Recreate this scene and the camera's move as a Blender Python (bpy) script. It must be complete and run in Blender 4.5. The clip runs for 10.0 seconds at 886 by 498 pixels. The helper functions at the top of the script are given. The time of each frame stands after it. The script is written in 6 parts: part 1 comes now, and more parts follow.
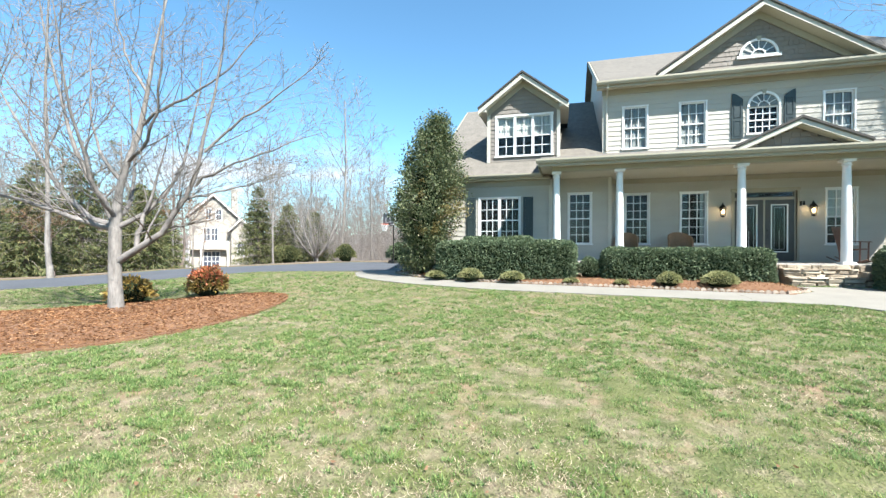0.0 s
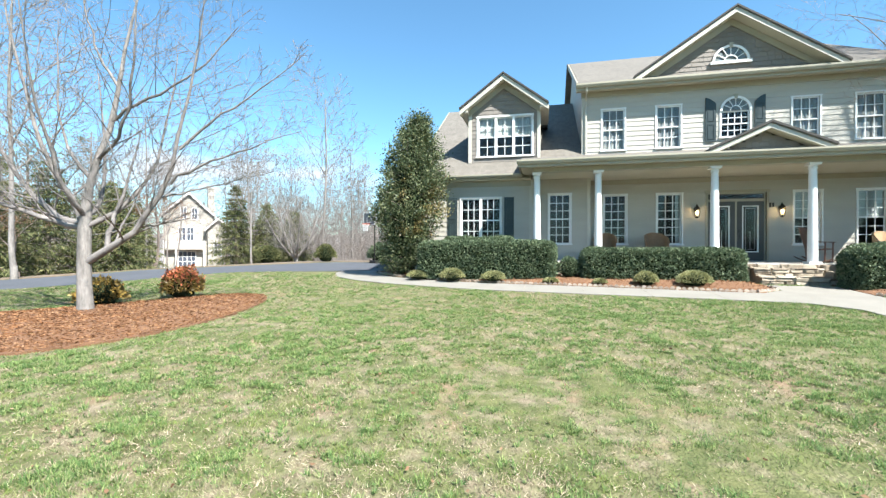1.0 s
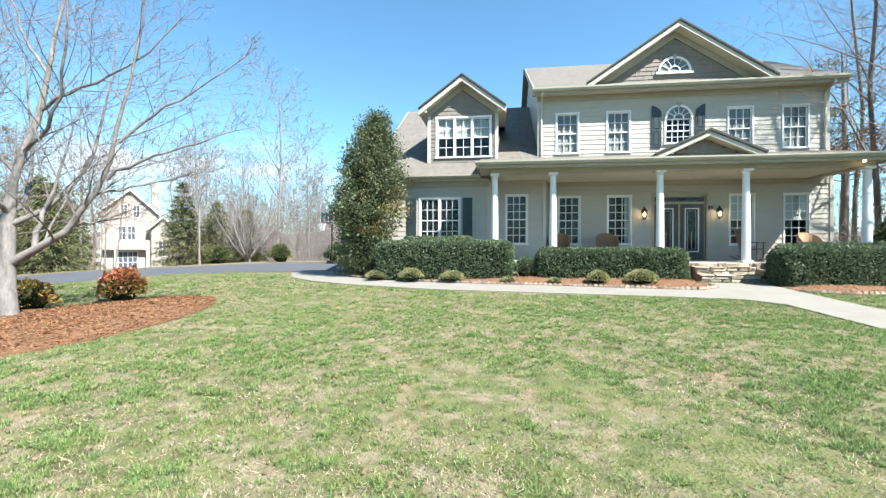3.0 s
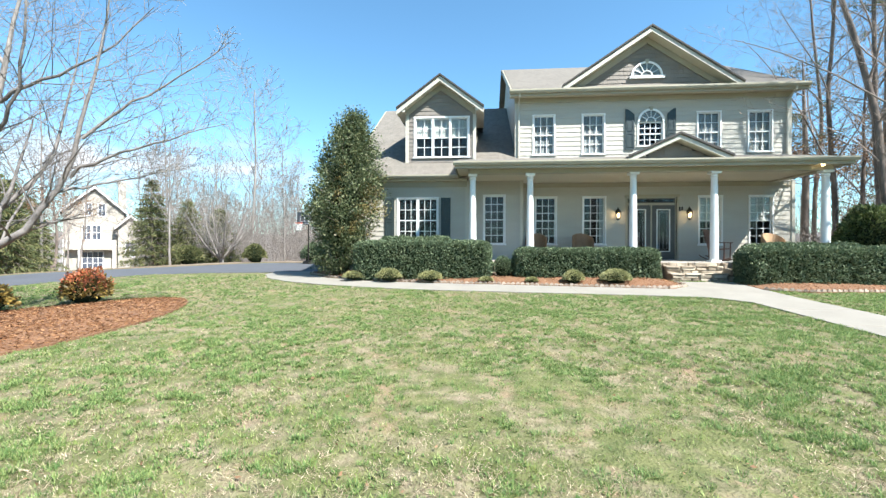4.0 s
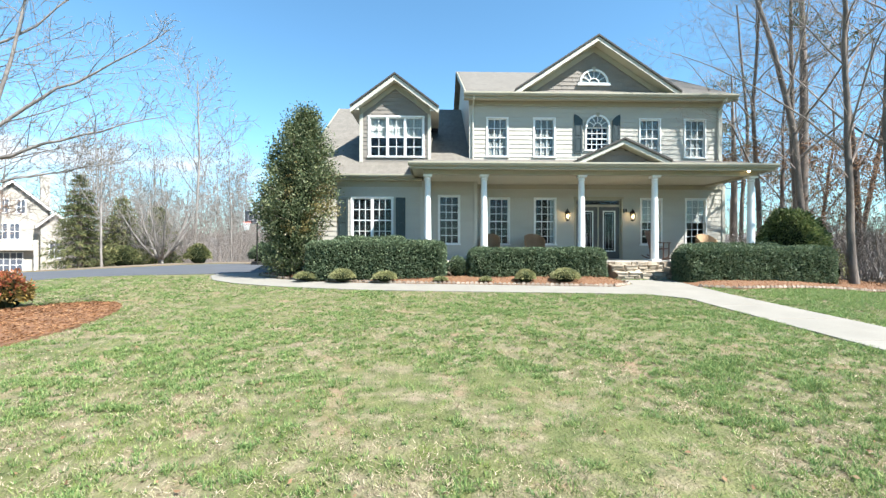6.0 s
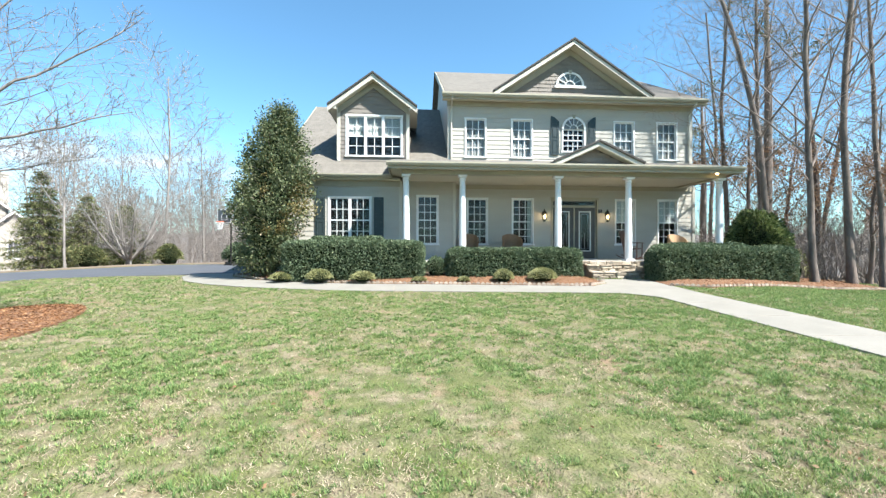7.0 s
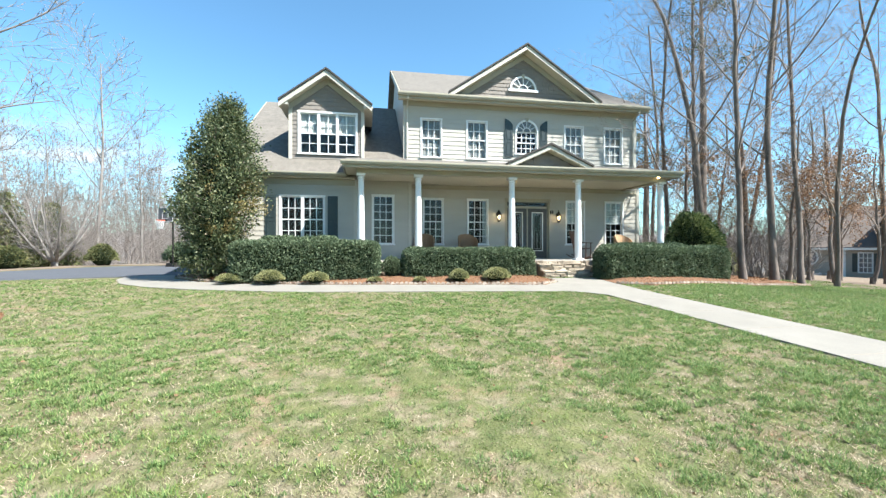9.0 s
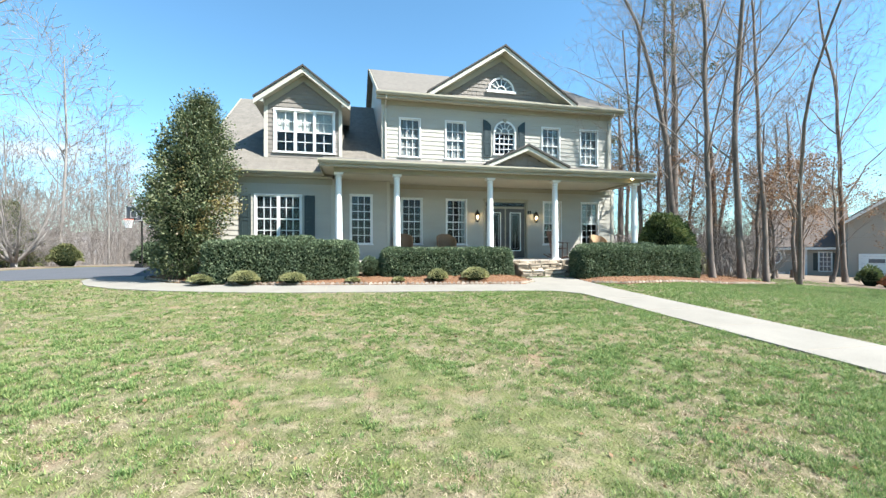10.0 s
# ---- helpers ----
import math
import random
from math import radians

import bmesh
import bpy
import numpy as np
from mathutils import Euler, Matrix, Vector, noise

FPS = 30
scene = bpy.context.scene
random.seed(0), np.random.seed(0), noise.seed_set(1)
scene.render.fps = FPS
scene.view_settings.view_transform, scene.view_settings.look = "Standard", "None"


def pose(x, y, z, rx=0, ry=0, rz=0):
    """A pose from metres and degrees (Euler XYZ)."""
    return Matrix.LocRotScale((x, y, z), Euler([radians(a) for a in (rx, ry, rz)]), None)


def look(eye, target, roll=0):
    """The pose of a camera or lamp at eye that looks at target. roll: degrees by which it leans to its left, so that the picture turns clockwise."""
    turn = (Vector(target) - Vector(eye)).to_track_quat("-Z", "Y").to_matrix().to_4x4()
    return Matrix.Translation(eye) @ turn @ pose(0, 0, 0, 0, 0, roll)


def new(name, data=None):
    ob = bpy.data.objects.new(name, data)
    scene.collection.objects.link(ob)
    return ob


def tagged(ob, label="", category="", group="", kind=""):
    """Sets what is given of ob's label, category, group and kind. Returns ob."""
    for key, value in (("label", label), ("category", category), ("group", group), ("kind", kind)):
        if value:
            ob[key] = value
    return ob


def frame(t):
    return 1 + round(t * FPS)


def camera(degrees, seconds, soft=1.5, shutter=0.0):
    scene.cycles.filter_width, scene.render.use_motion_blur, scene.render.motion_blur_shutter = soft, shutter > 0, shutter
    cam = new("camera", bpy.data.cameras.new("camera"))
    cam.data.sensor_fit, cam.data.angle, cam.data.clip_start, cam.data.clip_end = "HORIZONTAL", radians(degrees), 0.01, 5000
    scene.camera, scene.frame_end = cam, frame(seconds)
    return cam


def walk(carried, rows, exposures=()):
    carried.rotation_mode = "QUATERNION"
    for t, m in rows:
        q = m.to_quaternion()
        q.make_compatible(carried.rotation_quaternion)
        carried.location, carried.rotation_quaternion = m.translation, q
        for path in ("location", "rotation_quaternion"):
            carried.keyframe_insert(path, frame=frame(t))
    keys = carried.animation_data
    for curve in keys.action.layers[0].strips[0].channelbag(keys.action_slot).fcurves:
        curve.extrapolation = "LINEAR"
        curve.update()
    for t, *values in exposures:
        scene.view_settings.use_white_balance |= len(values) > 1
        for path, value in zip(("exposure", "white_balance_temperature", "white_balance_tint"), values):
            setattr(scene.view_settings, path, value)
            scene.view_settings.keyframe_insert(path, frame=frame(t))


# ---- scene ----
cam = camera(92.67, 10.0, soft=1.4)
EYE, ARM = 0.95, 0.12   # height of the lens over the house's ground; lens ahead of the tripod's axis
TURNS = (               # seconds, yaw, pitch, roll
    (0, 15.72, -0.021, -0.202), (0.5, 14.51, -0.021, -0.207), (1, 13.23, -0.020, -0.209), (1.5, 11.90, -0.017,
    -0.208), (2, 10.56, -0.014, -0.204), (2.5, 9.16, -0.009, -0.198), (4, 4.79, 0.006, -0.167), (4.5, 3.28,
    0.012, -0.152), (5, 1.72, 0.017, -0.137), (5.5, 0.22, 0.022, -0.119), (7, -4.14, 0.033, -0.061), (7.5,
    -5.56, 0.035, -0.040), (8, -7.06, 0.036, -0.018), (8.5, -8.59, 0.035, 0.004), (9, -10.06, 0.033, 0.027),
    (9.5, -11.51, 0.029, 0.049), (10, -12.92, 0.023, 0.071))
walk(cam, [(t, pose(-ARM * math.sin(radians(w)), ARM * (math.cos(radians(w)) - 1), EYE, 90 + p, r, w)) for t, w, p, r in TURNS],
     exposures=[(0.0, 1.76, 6350, 9), (10.0, 1.76, 6350, 9)])

# ---- light ----
SUN_EL, SUN_AZ = 50.0, 52.0    # height, and angle to the right of the facade's outward normal
sa, se = radians(SUN_AZ), radians(SUN_EL)
TO_SUN = Vector((math.sin(sa) * math.cos(se), -math.cos(sa) * math.cos(se), math.sin(se)))
sun = new("sun", bpy.data.lights.new("sun", "SUN"))
sun.data.energy, sun.data.angle, sun.data.color = 5.0, radians(0.55), (1.0, 0.965, 0.91)
sun.matrix_world = look((0, 0, 60), Vector((0, 0, 60)) - TO_SUN)

world = bpy.data.worlds.new("sky")
scene.world = world
world.use_nodes = True
wn, wl = world.node_tree.nodes, world.node_tree.links
wn.clear()


def wnode(kind, **kw):
    n = wn.new(kind)
    for k, v in kw.items():
        n.inputs[k].default_value = v
    return n


sky = wn.new("ShaderNodeTexSky")
sky.sky_type, sky.sun_disc = "NISHITA", False
sky.sun_elevation, sky.sun_rotation = se, math.atan2(TO_SUN.x, TO_SUN.y)
sky.altitude, sky.air_density, sky.dust_density, sky.ozone_density = 300, 1.0, 0.1, 1.2
coord = wn.new("ShaderNodeTexCoord")
cloud_map = wnode("ShaderNodeMapping", Scale=(1.0, 1.0, 3.2))
wl.new(coord.outputs["Generated"], cloud_map.inputs[0])
cloud = wnode("ShaderNodeTexNoise", Scale=5.5, Detail=8.0, Roughness=0.55)
wl.new(cloud_map.outputs[0], cloud.inputs["Vector"])
puff = wnode("ShaderNodeMapRange", **{"From Min": 0.38, "From Max": 0.60})
wl.new(cloud.outputs[0], puff.inputs[0])
bank = wn.new("ShaderNodeVectorMath")     # a bank of cumulus low over the drive
bank.operation = "DOT_PRODUCT"
bank.inputs[1].default_value = (-0.60, 0.80, 0.0)
wl.new(coord.outputs["Generated"], bank.inputs[0])
height = wn.new("ShaderNodeSeparateXYZ")
wl.new(coord.outputs["Generated"], height.inputs[0])
edges = (wnode("ShaderNodeMapRange", **{"From Min": 0.945, "From Max": 0.975}), wnode("ShaderNodeMapRange", **{"From Min": 0.10, "From Max": 0.15}), wnode("ShaderNodeMapRange", **{"From Min": 0.245, "From Max": 0.175}))
last = puff.outputs[0]
for e, source in zip(edges, (bank.outputs["Value"], height.outputs[2], height.outputs[2])):
    wl.new(source, e.inputs[0])
    cover = wn.new("ShaderNodeMath")
    cover.operation = "MULTIPLY"
    wl.new(last, cover.inputs[0])
    wl.new(e.outputs[0], cover.inputs[1])
    last = cover.outputs[0]
mixw = wn.new("ShaderNodeMix")
mixw.data_type = "RGBA"
wl.new(cover.outputs[0], mixw.inputs[0])
hue = wn.new("ShaderNodeMix")
hue.data_type, hue.blend_type = "RGBA", "MULTIPLY"
hue.inputs[0].default_value = 1.0
hue.inputs[7].default_value = (0.76, 1.09, 1.13, 1)
wl.new(sky.outputs[0], hue.inputs[6])
wl.new(hue.outputs[2], mixw.inputs[6])
mixw.inputs[7].default_value = (5.7, 5.9, 6.2, 1)
back = wnode("ShaderNodeBackground", Strength=0.073)
wl.new(mixw.outputs[2], back.inputs[0])
wl.new(back.outputs[0], wn.new("ShaderNodeOutputWorld").inputs[0])

# ---- materials ----
def material(name, a, b, rough=0.7, metal=0.0, scale=3.0, fine=40.0, bump=0.0, spread=0.5, spec=0.4, per_piece=0.0, stretch=(1, 1, 1), fine_mix=0.35, through_light=0.0):
    """A surface that wanders between the colours a and b at two scales, with fine relief."""
    m = bpy.data.materials.new(name)
    m.use_nodes = True
    n, l = m.node_tree.nodes, m.node_tree.links
    p = n["Principled BSDF"]
    tc = n.new("ShaderNodeTexCoord")
    mp = n.new("ShaderNodeMapping")
    mp.inputs["Scale"].default_value = stretch
    geo = n.new("ShaderNodeNewGeometry")
    l.new(geo.outputs["Position"], mp.inputs[0])
    n1, n2 = n.new("ShaderNodeTexNoise"), n.new("ShaderNodeTexNoise")
    n1.inputs["Scale"].default_value, n1.inputs["Detail"].default_value = scale, 5
    n2.inputs["Scale"].default_value, n2.inputs["Detail"].default_value = fine, 3
    l.new(mp.outputs[0], n1.inputs["Vector"])
    l.new(mp.outputs[0], n2.inputs["Vector"])
    mx = n.new("ShaderNodeMix")
    mx.inputs[0].default_value = fine_mix
    l.new(n1.outputs[0], mx.inputs[2])
    l.new(n2.outputs[0], mx.inputs[3])
    ramp = n.new("ShaderNodeMapRange")
    ramp.inputs[1].default_value, ramp.inputs[2].default_value = 0.5 - spread / 2, 0.5 + spread / 2
    fac = mx.outputs[0]
    if per_piece:
        info, add = n.new("ShaderNodeObjectInfo"), n.new("ShaderNodeMath")
        add.operation = "MULTIPLY_ADD"
        add.inputs[1].default_value = per_piece
        l.new(info.outputs["Random"], add.inputs[0])
        sub = n.new("ShaderNodeMath")
        sub.operation = "SUBTRACT"
        sub.inputs[1].default_value = per_piece / 2
        l.new(fac, sub.inputs[0])
        l.new(sub.outputs[0], add.inputs[2])
        fac = add.outputs[0]
    l.new(fac, ramp.inputs[0])
    cm = n.new("ShaderNodeMix")
    cm.data_type = "RGBA"
    l.new(ramp.outputs[0], cm.inputs[0])
    cm.inputs[6].default_value, cm.inputs[7].default_value = (*a, 1), (*b, 1)
    l.new(cm.outputs[2], p.inputs["Base Color"])
    p.inputs["Roughness"].default_value, p.inputs["Metallic"].default_value = rough, metal
    p.inputs["Specular IOR Level"].default_value = spec
    if bump:
        bp = n.new("ShaderNodeBump")
        bp.inputs["Strength"].default_value, bp.inputs["Distance"].default_value = 0.8, bump
        l.new(n2.outputs[0], bp.inputs["Height"])
        l.new(bp.outputs[0], p.inputs["Normal"])
    if through_light:
        tr, ms = n.new("ShaderNodeBsdfTranslucent"), n.new("ShaderNodeMixShader")
        l.new(cm.outputs[2], tr.inputs[0])
        ms.inputs[0].default_value = through_light
        l.new(p.outputs[0], ms.inputs[1])
        l.new(tr.outputs[0], ms.inputs[2])
        l.new(ms.outputs[0], n["Material Output"].inputs[0])
    return m


def per_island(m, a, b, c, amount=1.0, patch=0.0):
    """Recolours a leaf or blade material piece by piece between three colours, and patch by patch over the place."""
    n, l = m.node_tree.nodes, m.node_tree.links
    geo = n.new("ShaderNodeNewGeometry")
    ramp = n.new("ShaderNodeValToRGB")
    ramp.color_ramp.elements[0].color, ramp.color_ramp.elements[1].color = (*a, 1), (*c, 1)
    e = ramp.color_ramp.elements.new(0.55)
    e.color = (*b, 1)
    l.new(geo.outputs["Random Per Island"], ramp.inputs[0])
    p = n["Principled BSDF"]
    l.new(ramp.outputs[0], p.inputs["Base Color"])
    for x in n:
        if x.type == "BSDF_TRANSLUCENT":
            l.new(ramp.outputs[0], x.inputs[0])
    return m


M = {}
M["siding"] = material("sage_grey_siding", (0.335, 0.315, 0.268), (0.40, 0.378, 0.325), 0.55, scale=0.7, fine=30, bump=0.002, stretch=(1, 1, 4))
M["shake"] = material("grey_brown_shingle_siding", (0.15, 0.133, 0.115), (0.225, 0.20, 0.172), 0.75, scale=1.5, fine=26, bump=0.005, stretch=(1, 1, 2))
M["trim"] = material("cream_trim", (0.275, 0.25, 0.185), (0.33, 0.305, 0.235), 0.5, scale=1.2, fine=30)
M["cream"] = material("cream_rake_paint", (0.38, 0.362, 0.305), (0.44, 0.42, 0.36), 0.5, scale=1.2, fine=30)
M["white"] = material("white_paint", (0.62, 0.62, 0.60), (0.70, 0.70, 0.68), 0.42, scale=1.5, fine=30)
M["ceiling"] = material("cream_soffit_board", (0.42, 0.39, 0.30), (0.48, 0.45, 0.36), 0.6, scale=1.0, fine=20)
M["roof"] = material("weathered_shingle_roof", (0.105, 0.095, 0.079), (0.165, 0.15, 0.127), 0.9, scale=0.6, fine=14, bump=0.012, stretch=(1.0, 2.6, 2.6), fine_mix=0.6, spread=0.6)
M["shutter"] = material("dark_green_shutter_paint", (0.018, 0.030, 0.031), (0.028, 0.042, 0.043), 0.45)
M["door"] = material("charcoal_door_paint", (0.045, 0.042, 0.037), (0.065, 0.06, 0.053), 0.4)
# dark colour for the strip that paints shade along the gable shingle edges
M["edge_shade"] = material("roof_edge_shade", (0.035, 0.032, 0.028), (0.055, 0.05, 0.045), 0.8)
# room surfaces near-black: the unlit look of the rooms is put into their colour
M["dark"] = material("painted_dark_room", (0.014, 0.013, 0.012), (0.028, 0.025, 0.022), 0.9)
M["curtain"] = material("pale_curtain", (0.46, 0.455, 0.44), (0.55, 0.545, 0.53), 0.9, scale=6, stretch=(6, 1, 0.3))
M["blind"] = material("white_roller_blind", (0.62, 0.61, 0.58), (0.70, 0.69, 0.66), 0.8, scale=2)
M["net"] = material("dim_net_curtain", (0.30, 0.295, 0.28), (0.37, 0.365, 0.35), 0.9, scale=6, stretch=(6, 1, 0.3))
M["stone"] = material("tan_field_stone", (0.17, 0.135, 0.095), (0.42, 0.36, 0.275), 0.85, scale=5, fine=35, bump=0.012, per_piece=0.45)
M["mortar"] = material("grey_mortar", (0.22, 0.19, 0.15), (0.32, 0.28, 0.23), 0.95, scale=8, bump=0.01)
M["concrete"] = material("pale_concrete", (0.165, 0.154, 0.13), (0.235, 0.221, 0.19), 0.9, scale=1.6, fine=45, bump=0.003, fine_mix=0.45)
M["edging"] = material("pale_scalloped_edging", (0.22, 0.165, 0.125), (0.38, 0.32, 0.255), 0.85, scale=5, per_piece=0.5)
M["asphalt"] = material("grey_asphalt", (0.052, 0.056, 0.064), (0.082, 0.087, 0.097), 0.85, scale=0.8, fine=70, bump=0.004)
M["mulch"] = material("red_brown_mulch", (0.095, 0.046, 0.022), (0.23, 0.122, 0.064), 0.95, scale=7, fine=46, bump=0.03, fine_mix=0.65, stretch=(1, 1.6, 1))
M["bark"] = material("pale_grey_bark", (0.085, 0.076, 0.068), (0.30, 0.275, 0.25), 0.9, scale=6, fine=30, bump=0.012, stretch=(1, 1, 0.35), spread=0.45)
M["dark_bark"] = material("brown_bark", (0.10, 0.08, 0.068), (0.26, 0.22, 0.19), 0.9, scale=5, fine=26, bump=0.012, stretch=(1, 1, 0.3))
M["forest_bark"] = material("tan_brown_bark", (0.068, 0.054, 0.046), (0.215, 0.172, 0.143), 0.9, scale=5, fine=26, bump=0.02, stretch=(1, 1, 0.25), spread=0.45)
M["forest_twig"] = material("tan_brown_twigs", (0.15, 0.115, 0.095), (0.31, 0.25, 0.21), 0.9, scale=3)
M["young_twig"] = material("grey_young_branch", (0.085, 0.075, 0.07), (0.27, 0.245, 0.225), 0.85, scale=5, fine=30, spread=0.4)
M["twig"] = material("pale_twig", (0.14, 0.12, 0.105), (0.28, 0.25, 0.225), 0.9, scale=3)
M["iron"] = material("black_metal", (0.018, 0.016, 0.014), (0.032, 0.029, 0.026), 0.45, metal=0.4)
M["wicker"] = material("brown_wicker", (0.16, 0.085, 0.045), (0.30, 0.18, 0.10), 0.7, scale=30, fine=90, bump=0.004)
M["porch"] = material("grey_porch_floor", (0.30, 0.28, 0.25), (0.36, 0.34, 0.31), 0.7)
M["metal"] = material("grey_painted_metal", (0.34, 0.35, 0.36), (0.40, 0.41, 0.42), 0.5, metal=0.2)
M["neighbour"] = material("beige_plaster_wall", (0.30, 0.26, 0.215), (0.35, 0.31, 0.26), 0.8, scale=0.5)
M["pale_house"] = material("pale_cream_siding", (0.31, 0.288, 0.245), (0.37, 0.345, 0.298), 0.7, scale=0.5)
M["far_window"] = material("dim_window_glass", (0.05, 0.06, 0.08), (0.08, 0.09, 0.12), 0.15, spec=0.8)
M["brown_roof"] = material("brown_shingle_roof", (0.08, 0.064, 0.055), (0.13, 0.106, 0.09), 0.9, scale=1.2, fine=8)
M["board"] = material("clear_grey_acrylic", (0.12, 0.122, 0.125), (0.16, 0.163, 0.167), 0.3)
M["litter"] = material("leaf_litter_floor", (0.095, 0.068, 0.045), (0.22, 0.17, 0.12), 0.95, scale=1.2, fine=14, bump=0.03, fine_mix=0.5)
M["ridge"] = material("hazy_winter_ridge", (0.13, 0.12, 0.115), (0.20, 0.185, 0.18), 0.95, scale=0.05, fine=0.4)
M["orange"] = material("orange_rim_paint", (0.70, 0.14, 0.06), (0.75, 0.18, 0.08), 0.4)


def shingle_courses(m, exposure):
    """Adds the stepped courses of a shingled roof to its relief and colour."""
    n, l = m.node_tree.nodes, m.node_tree.links
    p = n["Principled BSDF"]
    geo, sep, mul, fr = n.new("ShaderNodeNewGeometry"), n.new("ShaderNodeSeparateXYZ"), n.new("ShaderNodeMath"), n.new("ShaderNodeMath")
    l.new(geo.outputs["Position"], sep.inputs[0])
    mul.operation, fr.operation = "MULTIPLY", "FRACT"
    mul.inputs[1].default_value = 1 / exposure
    l.new(sep.outputs[2], mul.inputs[0])
    l.new(mul.outputs[0], fr.inputs[0])
    old = p.inputs["Base Color"].links[0].from_socket
    tab, hsv, rng_ = n.new("ShaderNodeTexNoise"), n.new("ShaderNodeHueSaturation"), n.new("ShaderNodeMapRange")
    mp, flo = n.new("ShaderNodeMapping"), n.new("ShaderNodeMath")
    flo.operation = "FLOOR"
    l.new(mul.outputs[0], flo.inputs[0])
    cmb = n.new("ShaderNodeCombineXYZ")
    l.new(sep.outputs[0], cmb.inputs[0])
    l.new(sep.outputs[1], cmb.inputs[1])
    l.new(flo.outputs[0], cmb.inputs[2])
    mp.inputs["Scale"].default_value = (5.5, 0.9, 7.7)
    l.new(cmb.outputs[0], mp.inputs[0])
    tab.inputs["Scale"].default_value = 1.0
    l.new(mp.outputs[0], tab.inputs["Vector"])
    rng_.inputs[1].default_value, rng_.inputs[2].default_value, rng_.inputs[3].default_value, rng_.inputs[4].default_value = 0.3, 0.7, 0.86, 1.14
    l.new(tab.outputs[0], rng_.inputs[0])
    l.new(rng_.outputs[0], hsv.inputs["Value"])
    l.new(old, hsv.inputs["Color"])
    l.new(hsv.outputs[0], p.inputs["Base Color"])
    bp = n.new("ShaderNodeBump")
    bp.inputs["Strength"].default_value, bp.inputs["Distance"].default_value = 1.0, 0.03
    bp.invert = True
    l.new(fr.outputs[0], bp.inputs["Height"])
    prev = p.inputs["Normal"].links[0].from_socket
    l.new(prev, bp.inputs["Normal"])
    l.new(bp.outputs[0], p.inputs["Normal"])


shingle_courses(M["roof"], 0.11)


def leaf_material(name, a, b, c, rough=0.45, spec=0.5, glow=0.25):
    return per_island(material(name, a, b, rough, spec=spec, through_light=glow), a, b, c)


M["hedge"] = leaf_material("glossy_hedge_leaf", (0.050, 0.078, 0.042), (0.098, 0.138, 0.072), (0.185, 0.222, 0.125), 0.6, 0.35)
M["holly"] = leaf_material("glossy_holly_leaf", (0.034, 0.054, 0.024), (0.082, 0.110, 0.046), (0.22, 0.232, 0.12), 0.52, 0.38)
M["holly_gold"] = leaf_material("yellowed_holly_leaf", (0.11, 0.082, 0.03), (0.18, 0.145, 0.05), (0.27, 0.235, 0.085), 0.5)
M["laurel"] = leaf_material("glossy_laurel_leaf", (0.045, 0.072, 0.026), (0.11, 0.15, 0.052), (0.25, 0.28, 0.11), 0.5, 0.45)
M["mound"] = leaf_material("pale_green_shrub_leaf", (0.17, 0.18, 0.07), (0.26, 0.265, 0.11), (0.38, 0.36, 0.18), 0.6)
M["nandina"] = leaf_material("red_shrub_leaf", (0.13, 0.12, 0.035), (0.42, 0.12, 0.05), (0.62, 0.20, 0.10), 0.5)
M["gold_leaf"] = leaf_material("yellow_green_shrub_leaf", (0.10, 0.07, 0.02), (0.26, 0.17, 0.04), (0.40, 0.28, 0.07), 0.5)
M["spruce"] = leaf_material("conifer_needles", (0.045, 0.062, 0.026), (0.11, 0.125, 0.05), (0.23, 0.215, 0.095), 0.7, 0.2)
M["pine"] = leaf_material("pine_needles", (0.06, 0.075, 0.035), (0.10, 0.115, 0.055), (0.15, 0.155, 0.08), 0.7, 0.2)
M["dry_leaf"] = leaf_material("dry_oak_leaf", (0.15, 0.08, 0.045), (0.25, 0.145, 0.085), (0.37, 0.25, 0.16), 0.8, 0.2, 0.35)
# near-black body colour that stands for the shade deep inside foliage
M["core"] = material("painted_inner_shade", (0.010, 0.016, 0.008), (0.022, 0.030, 0.014), 0.9, spec=0.1)


def glass_material():
    m = bpy.data.materials.new("window_glass")
    m.use_nodes = True
    n, l = m.node_tree.nodes, m.node_tree.links
    n.remove(n["Principled BSDF"])
    tr, gl, mx, fr = n.new("ShaderNodeBsdfTransparent"), n.new("ShaderNodeBsdfGlossy"), n.new("ShaderNodeMixShader"), n.new("ShaderNodeFresnel")
    tr.inputs[0].default_value = (0.82, 0.85, 0.85, 1)
    gl.inputs["Roughness"].default_value = 0.015
    fr.inputs[0].default_value = 1.38
    wave, bp = n.new("ShaderNodeTexNoise"), n.new("ShaderNodeBump")
    wave.inputs["Scale"].default_value = 2.2
    bp.inputs["Strength"].default_value, bp.inputs["Distance"].default_value = 0.25, 0.02
    l.new(wave.outputs[0], bp.inputs["Height"])
    l.new(bp.outputs[0], gl.inputs["Normal"])
    l.new(fr.outputs[0], mx.inputs[0])
    l.new(tr.outputs[0], mx.inputs[1])
    l.new(gl.outputs[0], mx.inputs[2])
    l.new(mx.outputs[0], n["Material Output"].inputs[0])
    return m


M["glass"] = glass_material()


def glow_material(name, colour, strength):
    m = bpy.data.materials.new(name)
    m.use_nodes = True
    p = m.node_tree.nodes["Principled BSDF"]
    p.inputs["Base Color"].default_value = (*colour, 1)
    p.inputs["Emission Color"].default_value = (*colour, 1)
    p.inputs["Emission Strength"].default_value = strength
    return m


M["bulb"] = glow_material("warm_lit_bulb", (1.0, 0.72, 0.35), 2.5)


